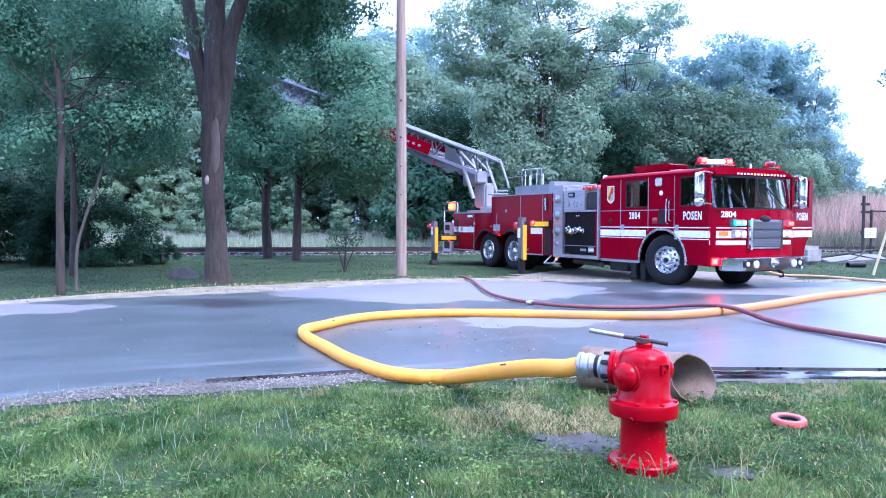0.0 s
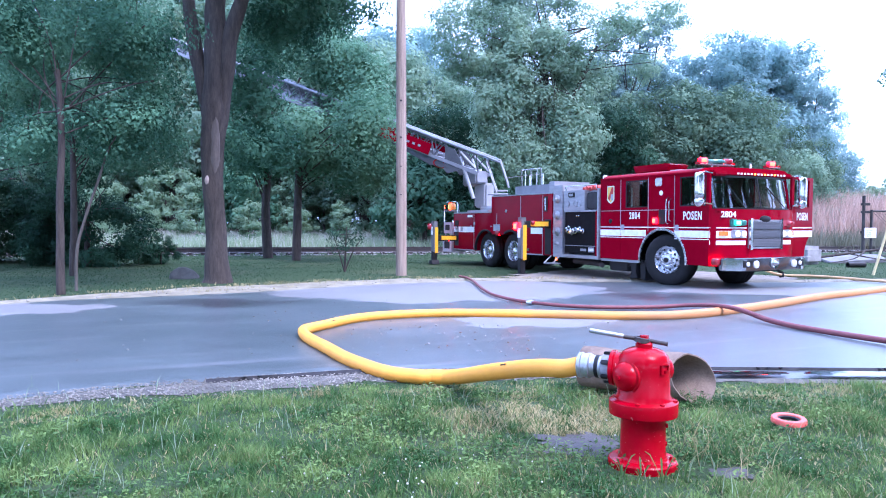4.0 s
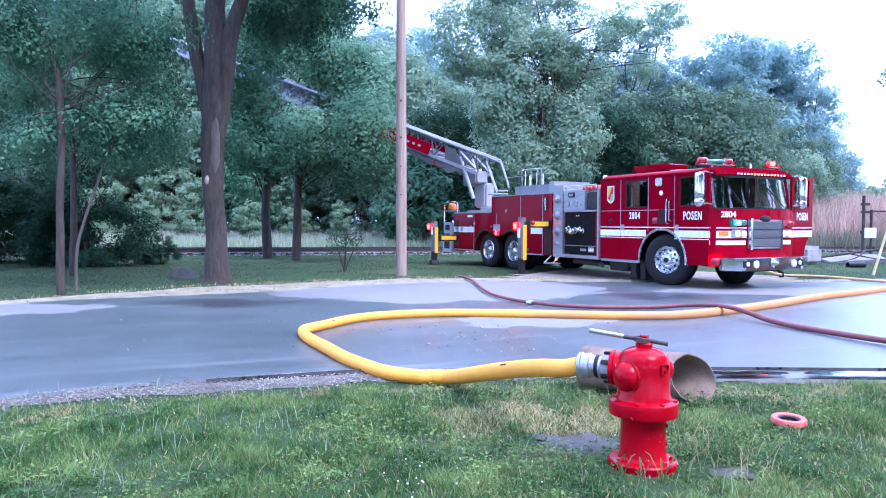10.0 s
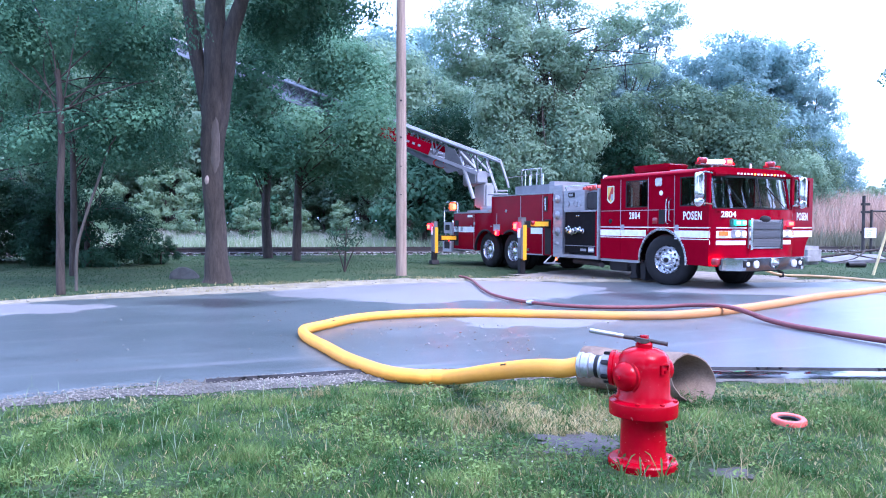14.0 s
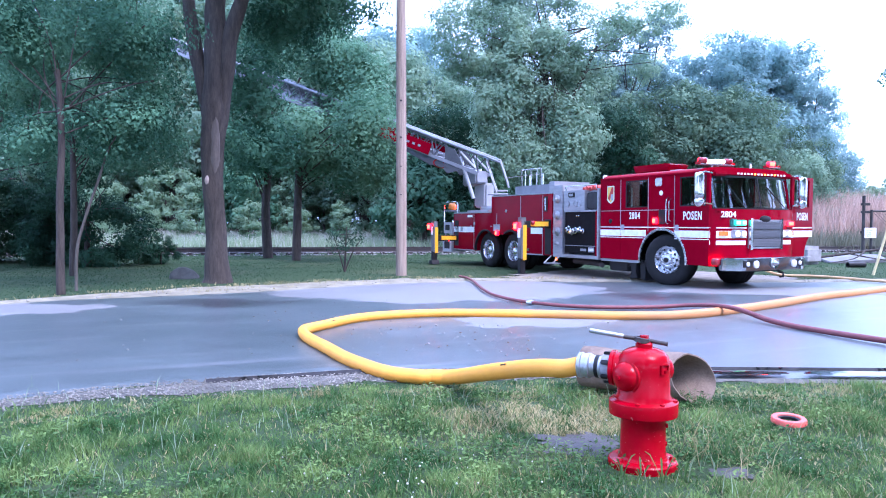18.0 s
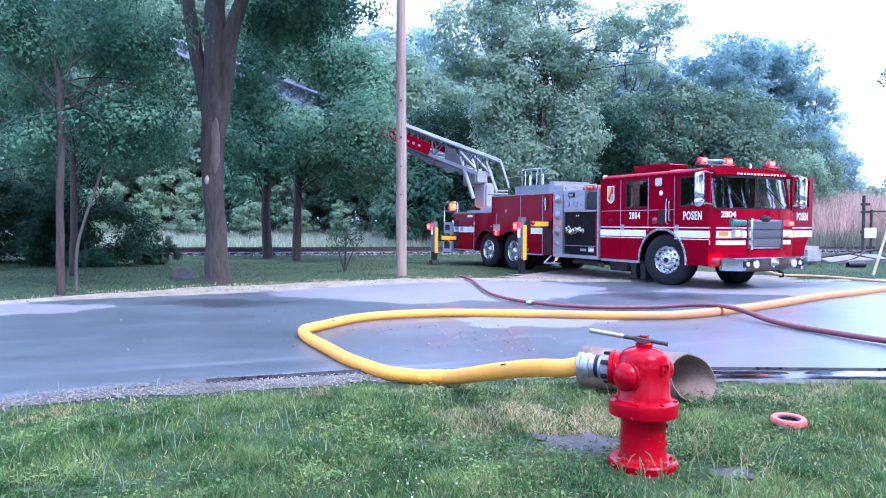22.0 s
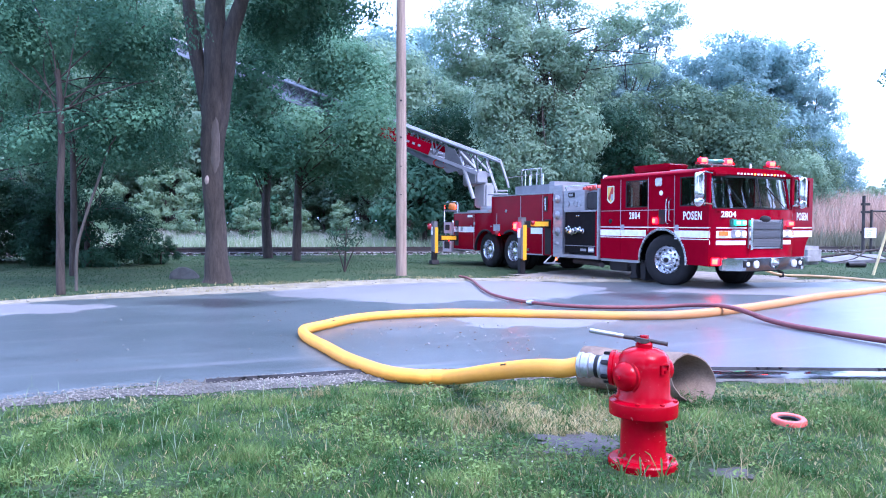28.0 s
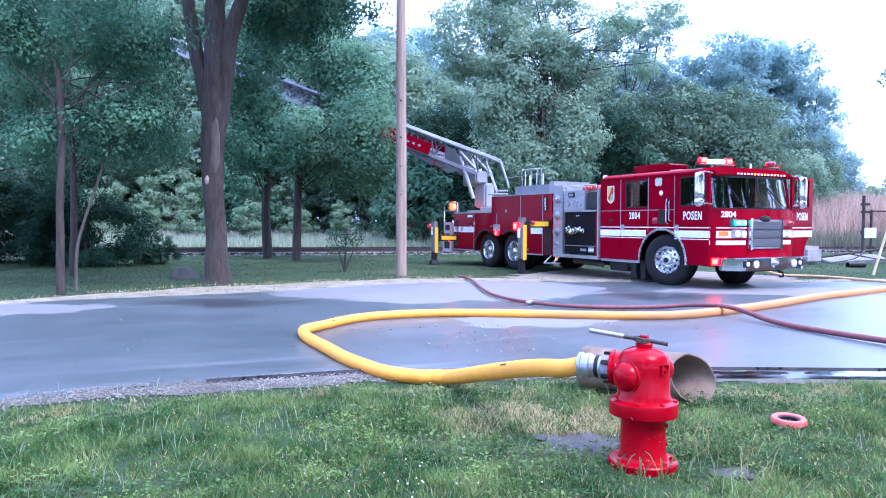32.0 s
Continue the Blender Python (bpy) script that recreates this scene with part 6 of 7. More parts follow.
# pale blue of the highlight along the ladder's top, painted as colour
RAIL_SHEEN = surface("rail_blue_sheen", (0.25, 0.36, 0.48), (0.38, 0.50, 0.63), 2, 40, (0.4, 0.55), relief=0.05)
bx("pedestal", -8.90, 0.50, 1.80, -8.20, 0.86, 2.58, LIGHTGREY, bev=0.06, label="pale grey turntable pedestal")
bx("pedestal_bracket", -9.04, 0.58, 1.82, -8.91, 0.84, 2.15, BLACK, bev=0.02)
con = bx("control_console", -0.48, -0.22, 0.0, 0.40, 0.22, 0.40, GREYPAINT, bev=0.04, label="grey ladder control console")
con.matrix_basis = Matrix.Translation((-8.80, 0.52, 2.54)) @ pose(0, 0, 0, 0, -4, 0)
turned("console_lamp", [(0.05, 0), (0.05, 0.07), (0, 0.08)], Matrix.Translation((-8.53, 0.52, 2.95)), LAMP_CLEAR, engine, 12)
turned("console_lamp", [(0.04, 0), (0.04, 0.06), (0, 0.07)], Matrix.Translation((-8.9, 0.52, 2.93)), LAMP_CLEAR, engine, 12)
# ladder frame in the engine's space: its foot, its way out and its rise
foot_w = Vector((1.77, 22.91, 2.59))
way_w = Vector((-0.90, 0.436, 0.0)).normalized()
inv = ENGINE.inverted()
foot_l, way_l = inv @ foot_w, (inv.to_3x3() @ way_w).normalized()
RISE = math.atan(0.385)
lad_x = way_l * math.cos(RISE) + Vector((0, 0, 1)) * math.sin(RISE)
lad_y = Vector((0, 0, 1)).cross(way_l)
lad_z = lad_x.cross(lad_y)
if lad_z.z < 0:
    lad_y, lad_z = -lad_y, -lad_z
LM = Matrix((lad_x, lad_y, lad_z)).transposed().to_4x4()
LM.translation = foot_l
ladder = new("ladder")
ladder.parent = engine
ladder.matrix_basis = LM


def section(x0, x1, half, z0, z1, rung=0.36, panel=None):
    """One ladder section: base rails, handrails, lattice and rungs, each a part."""
    for s in (-1, 1):
        bx("base_rail", x0, s * half - 0.04, z0, x1, s * half + 0.04, z0 + 0.11, GREYPAINT, ladder, 0.01)
        rod("top_rail", [(x0, s * half, z1), (x1, s * half, z1)], 0.048, GREYPAINT, ladder, 10)
        bm = bmesh.new()
        n = int((x1 - x0) / 0.55)
        for i in range(n):
            a, b = x0 + (x1 - x0) * i / n, x0 + (x1 - x0) * (i + 1) / n
            tube(bm, [(a, s * half, z0 + 0.08), ((a + b) / 2, s * half, z1)], 0.02, 6)
            tube(bm, [((a + b) / 2, s * half, z1), (b, s * half, z0 + 0.08)], 0.02, 6)
        part("lattice", bm, DARKGREY, ladder)
    n = int((x1 - x0) / rung)
    for i in range(n):
        x = x0 + (i + 0.5) * (x1 - x0) / n
        rod("rung", [(x, -half, z0 + 0.07), (x, half, z0 + 0.07)], 0.022, STEEL, ladder, 6)


section(0.6, 9.5, 0.48, 0.0, 0.62)
section(2.2, 14.5, 0.38, 0.10, 0.58)
section(4.6, 19.0, 0.30, 0.18, 0.55)
for s in (-1, 1):
    bx("name_board", 2.42, s * 0.53, 0.04, 4.9, s * 0.55, 0.40, RED, ladder, 0.004, "red ladder name board")
    for i in range(9):
        if i in (3, 4):
            continue
        bx("board_lettering", 2.78 + i * 0.22, s * 0.551 - 0.003, 0.18, 2.88 + i * 0.22, s * 0.551 + 0.003, 0.25, GREYPAINT, ladder, 0)
    pr("gusset", [(1.7, 0.02), (1.8, -0.16), (2.3, -0.24), (3.9, -0.04), (3.9, 0.05), (1.7, 0.1)], s * 0.47 - 0.02, s * 0.47 + 0.02, "y", DARKGREY, ladder)
    back = 0.42 * (s < 0)
    rod("hand_rail", [(-0.53 + back, s * 0.5, 0.0), (0.0 + back, s * 0.5, 0.62), (0.7 + back, s * 0.5, 0.64)], 0.034, GREYPAINT, ladder)
    rod("hand_rail", [(-0.25 + back, s * 0.5, -0.33), (0.47 + back, s * 0.5, 0.50)], 0.028, LIGHTGREY, ladder)
    rod("hand_rail", [(0.03 + back, s * 0.5, -0.42), (-0.57 + back, s * 0.5, -0.20)], 0.03, LIGHTGREY, ladder)
    bx("rail_plate", 0.1 + back, s * 0.5 - 0.012, 0.585, 9.5, s * 0.5 + 0.012, 0.665, RAIL_SHEEN, ladder, 0.004, "rail plate with its bluish highlight in the colour")
    rod("brace", [(1.40, s * 0.5, 0.49), (0.71, s * 0.5, 0.17)], 0.036, LIGHTGREY, ladder)
    pr("side_plate", [(1.95, 0.5), (1.62, 0.5), (1.05, 0.05), (1.60, -0.30), (1.75, -0.2)], s * 0.49 - 0.015, s * 0.49 + 0.015, "y", DARKGREY, ladder, 0.004)
for s in (-1, 1):
    base, head = Vector((0.47, s * 0.46, -0.72)), Vector((1.36, s * 0.46, 0.34))
    rod("lift_cylinder", [base, base.lerp(head, 0.7)], 0.062, LIGHTGREY, ladder, 14)
    rod("cylinder_rod", [base.lerp(head, 0.65), head], 0.05, STEEL, ladder, 12)
    turned("name_ring", [(0.16, 0), (0.16, 0.008), (0.13, 0.008), (0.13, 0)], Matrix.Translation((1.95, s * 0.51, -0.10)) @ pose(0, 0, 0, 90, 0, 0) @ Matrix.Diagonal((1.5, 0.8, 1, 1)), LENS_RED, ladder)
turned("spot_lamp", [(0.07, 0), (0.09, 0.06), (0.08, 0.09), (0, 0.10)], Matrix.Translation((2.35, -0.56, 0.30)) @ pose(0, 0, 0, 90, 0, 0), LAMP_CLEAR, ladder, 16)

# ---- flashers: turning drums, one side lit ----
FLASH = []


def drum(name, x, y, z, r, h, facing, lit, lens, times_on, wide=1.0, label=""):
    """facing: degrees about z of the outward side. times_on: the seconds at which the lit side faces out."""
    me = bpy.data.meshes.new(name)
    bm = bmesh.new()
    n = 20
    rows = []
    for k, (rr, zz) in enumerate(((0.7, -0.5), (1.0, -0.32), (1.0, 0.32), (0.7, 0.5))):
        rows.append([bm.verts.new((rr * r * math.cos(2 * math.pi * i / n), rr * r * wide * math.sin(2 * math.pi * i / n), zz * h)) for i in range(n)])
    for a, b in zip(rows, rows[1:]):
        for i in range(n):
            f = bm.faces.new((a[i], a[(i + 1) % n], b[(i + 1) % n], b[i]))
            c = f.calc_center_median()
            f.material_index = 1 if c.x < 1e-4 else (2 if abs(c.y) < 0.45 * r * wide and abs(c.z) < 0.3 * h else 0)
    for f in (bm.faces.new(rows[0][::-1]), bm.faces.new(rows[-1])):
        f.material_index = 1
    bm.to_mesh(me)
    bm.free()
    me.materials.append(lit)
    me.materials.append(lens)
    me.materials.append({GLOW_RED: CORE_RED, GLOW_GREEN: CORE_GREEN, GLOW_AMBER: CORE_AMBER}.get(lit, lit))
    me.shade_smooth()
    ob = new(name, me)
    ob.parent = engine
    ob.matrix_basis = pose(x, y, z, 0, 0, facing)
    if label:
        tagged(ob, label)
    FLASH.append((ob, (x, y, z), facing, times_on))
    return ob


HALVES = tuple(k + 0.5 for k in range(32) if k not in (4, 15, 26))
SEEN = (0, 1, 2, 3, 6, 7, 8, 9, 10, 11, 12, 13, 14, 17, 18, 19, 20, 21, 22, 23, 24, 25, 28, 29, 30, 31, 32)
SEEN = tuple(sorted(SEEN + HALVES))
RIGHT, FRONT = -90, 0
drum("warning_light", -0.26, 0.01, 1.376, 0.075, 0.14, RIGHT, GLOW_RED, LENS_RED, (1, 2, 3, 6, 7, 11, 12, 13, 17, 18, 19, 23, 24, 28, 29, 30, 1.5, 2.5, 6.5, 7.5, 11.5, 12.5, 17.5, 18.5, 22.5, 23.5, 24.5, 28.5, 29.5))
drum("warning_light", 1.36, 0.02, 0.575, 0.085, 0.15, -60, GLOW_RED, LENS_RED, (0, 2, 7, 9, 12, 13, 17, 19, 20, 21, 24, 28, 30, 32, 0.5, 1.5, 2.5, 3.5, 6.5, 10.5, 11.5, 12.5, 13.5, 14.5, 18.5, 19.5, 22.5, 23.5, 24.5, 29.5))
drum("warning_light", 1.475, 0.47, 1.335, 0.06, 0.11, FRONT - 12, GLOW_GREEN, LENS_GREEN, (0, 1, 3, 7, 8, 9, 10, 13, 14, 17, 18, 19, 20, 21, 23, 24, 25, 28, 29, 31, 32, 0.5, 1.5, 5.5, 7.5, 8.5, 9.5, 10.5, 13.5, 14.5, 18.5, 19.5, 21.5, 23.5, 24.5, 25.5, 27.5, 28.5, 29.5, 30.5, 31.5), 1.5)
drum("warning_light", 1.475, 0.63, 1.335, 0.06, 0.11, FRONT - 12, GLOW_GREEN, LENS_GREEN, (0, 3, 9, 13, 14, 18, 24, 25, 28, 32, 5.5, 7.5, 9.5, 13.5, 18.5, 24.5), 1.3)
drum("warning_light", 1.475, W - 0.42, 1.32, 0.06, 0.10, FRONT - 20, GLOW_RED, LENS_RED, (0, 1, 6, 7, 8, 9, 11, 12, 13, 14, 17, 18, 20, 21, 22, 23, 28, 29, 30, 31, 1.5, 2.5, 6.5, 11.5, 12.5, 19.5, 20.5, 22.5, 23.5, 29.5), 1.5)
drum("roof_flasher", 0.91, 0.11, 2.580, 0.085, 0.12, -20, GLOW_RED, LENS_RED, (0, 2, 3, 6, 9, 11, 13, 19, 20, 21, 22, 24, 28, 29, 30, 32, 3.5, 5.5, 7.5, 9.5, 18.5, 20.5, 22.5, 31.5), 1.15)
drum("roof_flasher", 0.91, 0.47, 2.570, 0.085, 0.09, -20, GLOW_WHITE, LENS_GREEN, (0, 2, 8, 9, 11, 14, 17, 18, 19, 20, 21, 23, 24, 29, 30, 32, 0.5, 1.5, 6.5, 8.5, 9.5, 10.5, 12.5, 13.5, 14.5, 16.5, 17.5, 19.5, 21.5, 23.5, 24.5, 25.5, 28.5, 29.5, 30.5), 2.4)
drum("roof_flasher", 0.91, 0.83, 2.580, 0.085, 0.12, -20, GLOW_RED, LENS_RED, (0, 2, 3, 6, 8, 9, 11, 13, 14, 19, 21, 22, 24, 28, 29, 32, 0.5, 2.5, 5.5, 7.5, 8.5, 11.5, 16.5, 18.5, 21.5, 22.5, 23.5, 31.5), 1.15)
drum("roof_flasher", 0.91, 2.12, 2.580, 0.085, 0.12, -20, GLOW_RED, LENS_RED, (1, 2, 7, 9, 10, 12, 17, 18, 19, 20, 22, 23, 25, 28, 30, 31, 1.5, 3.5, 6.5, 9.5, 10.5, 20.5, 22.5, 25.5, 27.5, 28.5, 30.5), 1.15)
drum("warning_light", -6.57, PY + 0.01, 1.03, 0.08, 0.15, RIGHT, GLOW_RED, LENS_RED, (2, 6, 10, 14, 18, 19, 22, 23, 30, 31, 32, 2.5, 3.5, 7.5, 8.5, 12.5, 16.5, 20.5, 25.5, 28.5))
drum("warning_light", -4.20, -0.96, 1.24, 0.075, 0.2, RIGHT + 25, GLOW_RED, LENS_RED, (1, 2, 6, 7, 8, 9, 10, 12, 13, 14, 17, 18, 19, 21, 22, 23, 28, 29, 30, 31, 32, 1.5, 3.5, 7.5, 8.5, 11.5, 12.5, 14.5, 18.5, 19.5, 20.5, 21.5, 22.5, 24.5, 25.5, 27.5, 28.5, 29.5, 31.5))
drum("warning_light", -3.94, -0.62, 1.33, 0.05, 0.10, -45, GLOW_RED, LENS_RED, (0, 1, 7, 9, 19, 20, 30, 31))
drum("warning_light", -9.16, -0.94, 1.20, 0.09, 0.2, RIGHT + 20, GLOW_RED, LENS_RED, (1, 3, 7, 9, 10, 11, 12, 13, 14, 18, 20, 22, 24, 29, 31, 0.5, 1.5, 5.5, 6.5, 7.5, 9.5, 11.5, 13.5, 14.5, 16.5, 18.5, 19.5, 22.5, 23.5, 27.5, 28.5))
drum("warning_light", -9.60, -0.02, 0.78, 0.05, 0.10, RIGHT, GLOW_RED, LENS_RED, (0, 3, 7, 11, 14, 18, 22, 28, 32))
BEACON = drum("amber_beacon", -9.80, 0.20, 1.86, 0.125, 0.22, -52, GLOW_AMBER, AMBER, (0, 19))


def beacon_rows(at, facing):
    """The beacon turns about once a second; 0 is straight out, 75 half seen, 180 away."""
    half = (1.5, 2, 3.5, 7, 9, 12, 12.5, 14, 17, 17.5, 21.5, 22, 24, 28.5, 29, 30, 30.5, 32)
    marks, total = [], None
    for s in SEEN:
        want = 0 if s in (0, 10.5, 19, 25.5) else 75 if s in half else 180
        if total is None:
            total = want
        else:
            aim = total + 360 * (s - marks[-1][0])
            total = aim + ((want - aim + 180) % 360 - 180)
        marks.append((s, total))
    out = []
    for k in range(0, 321):
        a = float(np.interp(k / 10, [m[0] for m in marks], [m[1] for m in marks]))
        out.append((k / 10, pose(*at, 0, 0, facing + a)))
    return out


def motions():
    for i, (ob, at, facing, on) in enumerate(FLASH):
        if ob is BEACON:
            walk(ob, beacon_rows(at, facing))
            continue
        rows, ang, state = [], facing, None
        for k in range(0, 321):
            t = k / 10
            near_s = min(SEEN, key=lambda s: abs(s - t))
            if abs(near_s - t) < 0.16:
                want = near_s in on
            else:
                want = (t * 2.1 + i * 0.37) % 1.0 < 0.45
            if state is None:
                state = want
                ang = facing + (0 if want else 180)
                rows.append((0.0, pose(*at, 0, 0, ang)))
            elif want != state and k < 320:
                if t - 0.1 > rows[-1][0] + 0.02:
                    rows.append((t - 0.1, pose(*at, 0, 0, ang)))
                for j in (1, 2, 3):
                    rows.append((t - 0.1 + j / 30, pose(*at, 0, 0, ang + 60 * j)))
                ang += 180
                state = want
        rows.append((32.0, pose(*at, 0, 0, ang)))
        walk(ob, rows)


# ---- hydrant ----
hydrant = root("fire_hydrant", Matrix.Translation((1.072, 3.86, -0.01)), "bright red fire hydrant standing in the lawn", "hydrant")
turned("base_flange", [(0, -0.02), (0.178, -0.02), (0.183, -0.01), (0.183, 0.055), (0.176, 0.063), (0.13, 0.066), (0.122, 0.08)], Matrix(), HYDRANT_RED, hydrant, 40)
turned("barrel", [(0.128, 0.06), (0.119, 0.085), (0.118, 0.30), (0.126, 0.325)], Matrix(), HYDRANT_RED, hydrant, 40)
turned("break_flange", [(0.12, 0.298), (0.172, 0.300), (0.180, 0.304), (0.1815, 0.310), (0.1815, 0.368), (0.180, 0.374), (0.172, 0.378), (0.15, 0.384), (0.137, 0.395)], Matrix(), HYDRANT_RED, hydrant, 40)
turned("upper_barrel", [(0.15, 0.385), (0.137, 0.41), (0.136, 0.55), (0.134, 0.585), (0.124, 0.616), (0.102, 0.638), (0.07, 0.652), (0.045, 0.657), (0.045, 0.675), (0.03, 0.687), (0, 0.689)], Matrix(), HYDRANT_RED, hydrant, 40)
turned("operating_nut", [(0.026, 0.675), (0.024, 0.72), (0, 0.723)], Matrix(), HYDRANT_RED, hydrant, 5)
NOZ = Matrix.Translation((0, 0, 0.53)) @ pose(0, 0, 0, 0, 0, 152) @ pose(0, 0, 0, 0, 90, 0)
turned("side_nozzle", [(0.088, 0.06), (0.088, 0.145), (0.096, 0.15), (0.096, 0.17), (0.082, 0.175), (0, 0.176)], NOZ, HYDRANT_RED, hydrant, 28)
for a, r, l, zc in ((-150, 0.076, 0.176, 0.510), (14, 0.068, 0.158, 0.535)):
    m = Matrix.Translation((0, 0, zc)) @ pose(0, 0, 0, 0, 0, a) @ pose(0, 0, 0, 0, 90, 0)
    cap = turned("nozzle_cap", [(r + 0.008, 0.06), (r + 0.008, l - 0.066), (r + 0.014, l - 0.062), (r + 0.014, l - 0.050), (r + 0.002, l - 0.046), (r - 0.002, l - 0.032), (r * 0.86, l - 0.014), (r * 0.6, l - 0.001), (r * 0.3, l + 0.005), (0, l + 0.006)], m, HYDRANT_RED, hydrant, 28)
    turned("cap_nut", [(0.016, l), (0.015, l + 0.014), (0, l + 0.016)], m, HYDRANT_RED, cap, 5)
for i in (0, 2, 5, 6, 7):
    a = 2 * math.pi * i / 8 + 0.35
    for z0, z1 in ((0.370, 0.390),):
        turned("flange_bolt", [(0.014, z0), (0.014, z1 - 0.004), (0.008, z1), (0, z1)], Matrix.Translation((0.163 * math.cos(a), 0.163 * math.sin(a), 0)), HYDRANT_RED, hydrant, 6)
bm = bmesh.new()
for x0, z0, x1, z1 in ((-0.030, 0.030, 0.030, 0.036), (-0.030, -0.012, -0.024, 0.032), (0.024, 0.0, 0.030, 0.032), (-0.032, -0.016, 0.004, -0.010), (0.0, -0.014, 0.006, 0.006), (0.004, 0.0, 0.028, 0.006)):
    add_box(bm, x0, -0.004, z0, x1, 0.006, z1, 0.002)
o = part("cast_mark", bm, HYDRANT_RED, hydrant, "raised cast outline mark")
o.matrix_basis = pose(0.0768, -0.1165, 0.548, -2, 0, 33.4)
for a in (205, 255, 300, 345, 30):
    turned("base_bolt", [(0.017, 0.06), (0.017, 0.074), (0.012, 0.080), (0, 0.080)], Matrix.Translation((0.152 * math.cos(radians(a)), 0.152 * math.sin(radians(a)), 0)), HYDRANT_RED, hydrant, 6)
for dz, dx in ((0.245, 0.008), (0.15, 0.0)):
    turned("drain_boss", [(0.014, 0.10), (0.012, 0.124 + dx * 0.4), (0, 0.126 + dx * 0.4)], Matrix.Translation((0, 0, dz)) @ pose(0, 0, 0, 0, 0, -18) @ pose(0, 0, 0, 0, 90, 0), HYDRANT_RED, hydrant, 10)
# coupling and wrench
COUPLING = surface("coupling_metal", (0.30, 0.305, 0.32), (0.55, 0.555, 0.57), 22, 120, (0.3, 0.5), 0.75, relief=0.25)
coup = root("hose_coupling", Matrix.Translation((1.07, 3.86, -0.01)) @ NOZ @ Matrix.Diagonal((0.80, 0.80, 1, 1)), "silver lugged hose coupling on the hydrant", "coupling")
for nm, prof, mt in (("swivel", [(0.070, 0.165), (0.090, 0.168), (0.090, 0.215), (0.078, 0.22)], GREYPAINT), ("collar", [(0.072, 0.215), (0.078, 0.225), (0.074, 0.235), (0.074, 0.27), (0.080, 0.28), (0.074, 0.30), (0.066, 0.30)], COUPLING), ("seal_band", [(0.076, 0.235), (0.078, 0.24), (0.078, 0.252), (0.075, 0.256)], BLACK), ("shank", [(0.080, 0.285), (0.087, 0.288), (0.087, 0.305), (0.082, 0.308), (0.082, 0.330), (0.088, 0.333), (0.088, 0.350), (0.070, 0.356), (0.060, 0.356)], COUPLING)):
    turned(nm, prof, Matrix(), mt, coup, 28)
for i in range(6):
    a = 2 * math.pi * i / 6
    bm = bmesh.new()
    add_box(bm, -0.018, -0.014, 0.172, 0.018, 0.014, 0.212, 0.004)
    o = part("lug", bm, BLACK, coup)
    o.matrix_basis = pose(0.09 * math.cos(a), 0.09 * math.sin(a), 0, 0, 0, math.degrees(a))
wrench = root("hydrant_wrench", Matrix.Translation((1.06, 3.86, 0.686)) @ pose(0, 0, 0, 2, 9, -6), "steel hydrant wrench resting on the operating nut", "wrench")
bm = bmesh.new()
tube(bm, [(-0.28, 0.0, 0.002), (-0.272, 0, 0.002), (-0.10, 0, 0.002)], [0.010, 0.013, 0.013], 12)
part("handle", bm, STEEL, wrench, "bright steel handle")
bm = bmesh.new()
tube(bm, [(-0.11, 0, 0), (0.0, 0, 0.002), (0.13, 0, 0.0), (0.135, 0, 0)], [0.011, 0.011, 0.011, 0.014], 10)
lathe(bm, [(0.03, -0.014), (0.042, -0.012), (0.042, 0.012), (0.03, 0.014), (0.03, -0.014)], n=20)
part("jaw", bm, RUST, wrench)

# ---- hoses ----
def hose(name, pts, radii, material, label, n=14, step=10):
    bm = bmesh.new()
    sp = spline(pts, step)
    radii = list(radii) + [radii[-1]] * (len(pts) - len(radii))
    radii = radii[:len(pts)]
    rr = np.interp(np.linspace(0, 1, len(sp)), np.linspace(0, 1, len(pts)), radii)
    tube(bm, [p + Vector((0, 0, 0.004 * noise.noise(p * 2))) for p in sp], list(rr), n)
    ob = root(name, Matrix(), label, "hose")
    part("jacket", bm, material, ob)
    # stencilled bars along the jacket
    if rr[60] > 0.04:
        for k in (34, 150):
            d = (sp[k + 1] - sp[k]).normalized()
            side = Vector((0, 0, 1)).cross(d).normalized()
            if side.y > 0:
                side = -side
            nrm = (side * 0.75 + Vector((0, 0, 1)) * 0.66).normalized()
            for j in range(3):
                bm = bmesh.new()
                add_box(bm, -0.010, -0.005, -0.002, 0.010, 0.005, 0.002)
                o = part("stencil", bm, BLACK, ob, "faded dark stencil bar")
                z = nrm
                y = z.cross(d).normalized()
                mm = Matrix((d, y, z)).transposed().to_4x4()
                mm.translation = sp[k] + d * (0.03 * j) + nrm * (rr[k] + 0.001)
                o.matrix_basis = mm
    return ob


HOSE_PALE = surface("hose_pale", (0.55, 0.34, 0.15), (0.72, 0.47, 0.24), 6, 140, (0.5, 0.7), relief=0.3)
end = (Matrix.Translation((1.06, 3.86, -0.01)) @ NOZ) @ Vector((0, 0, 0.33))
out = ((Matrix.Translation((1.06, 3.86, -0.01)) @ NOZ).to_3x3() @ Vector((0, 0, 1)))
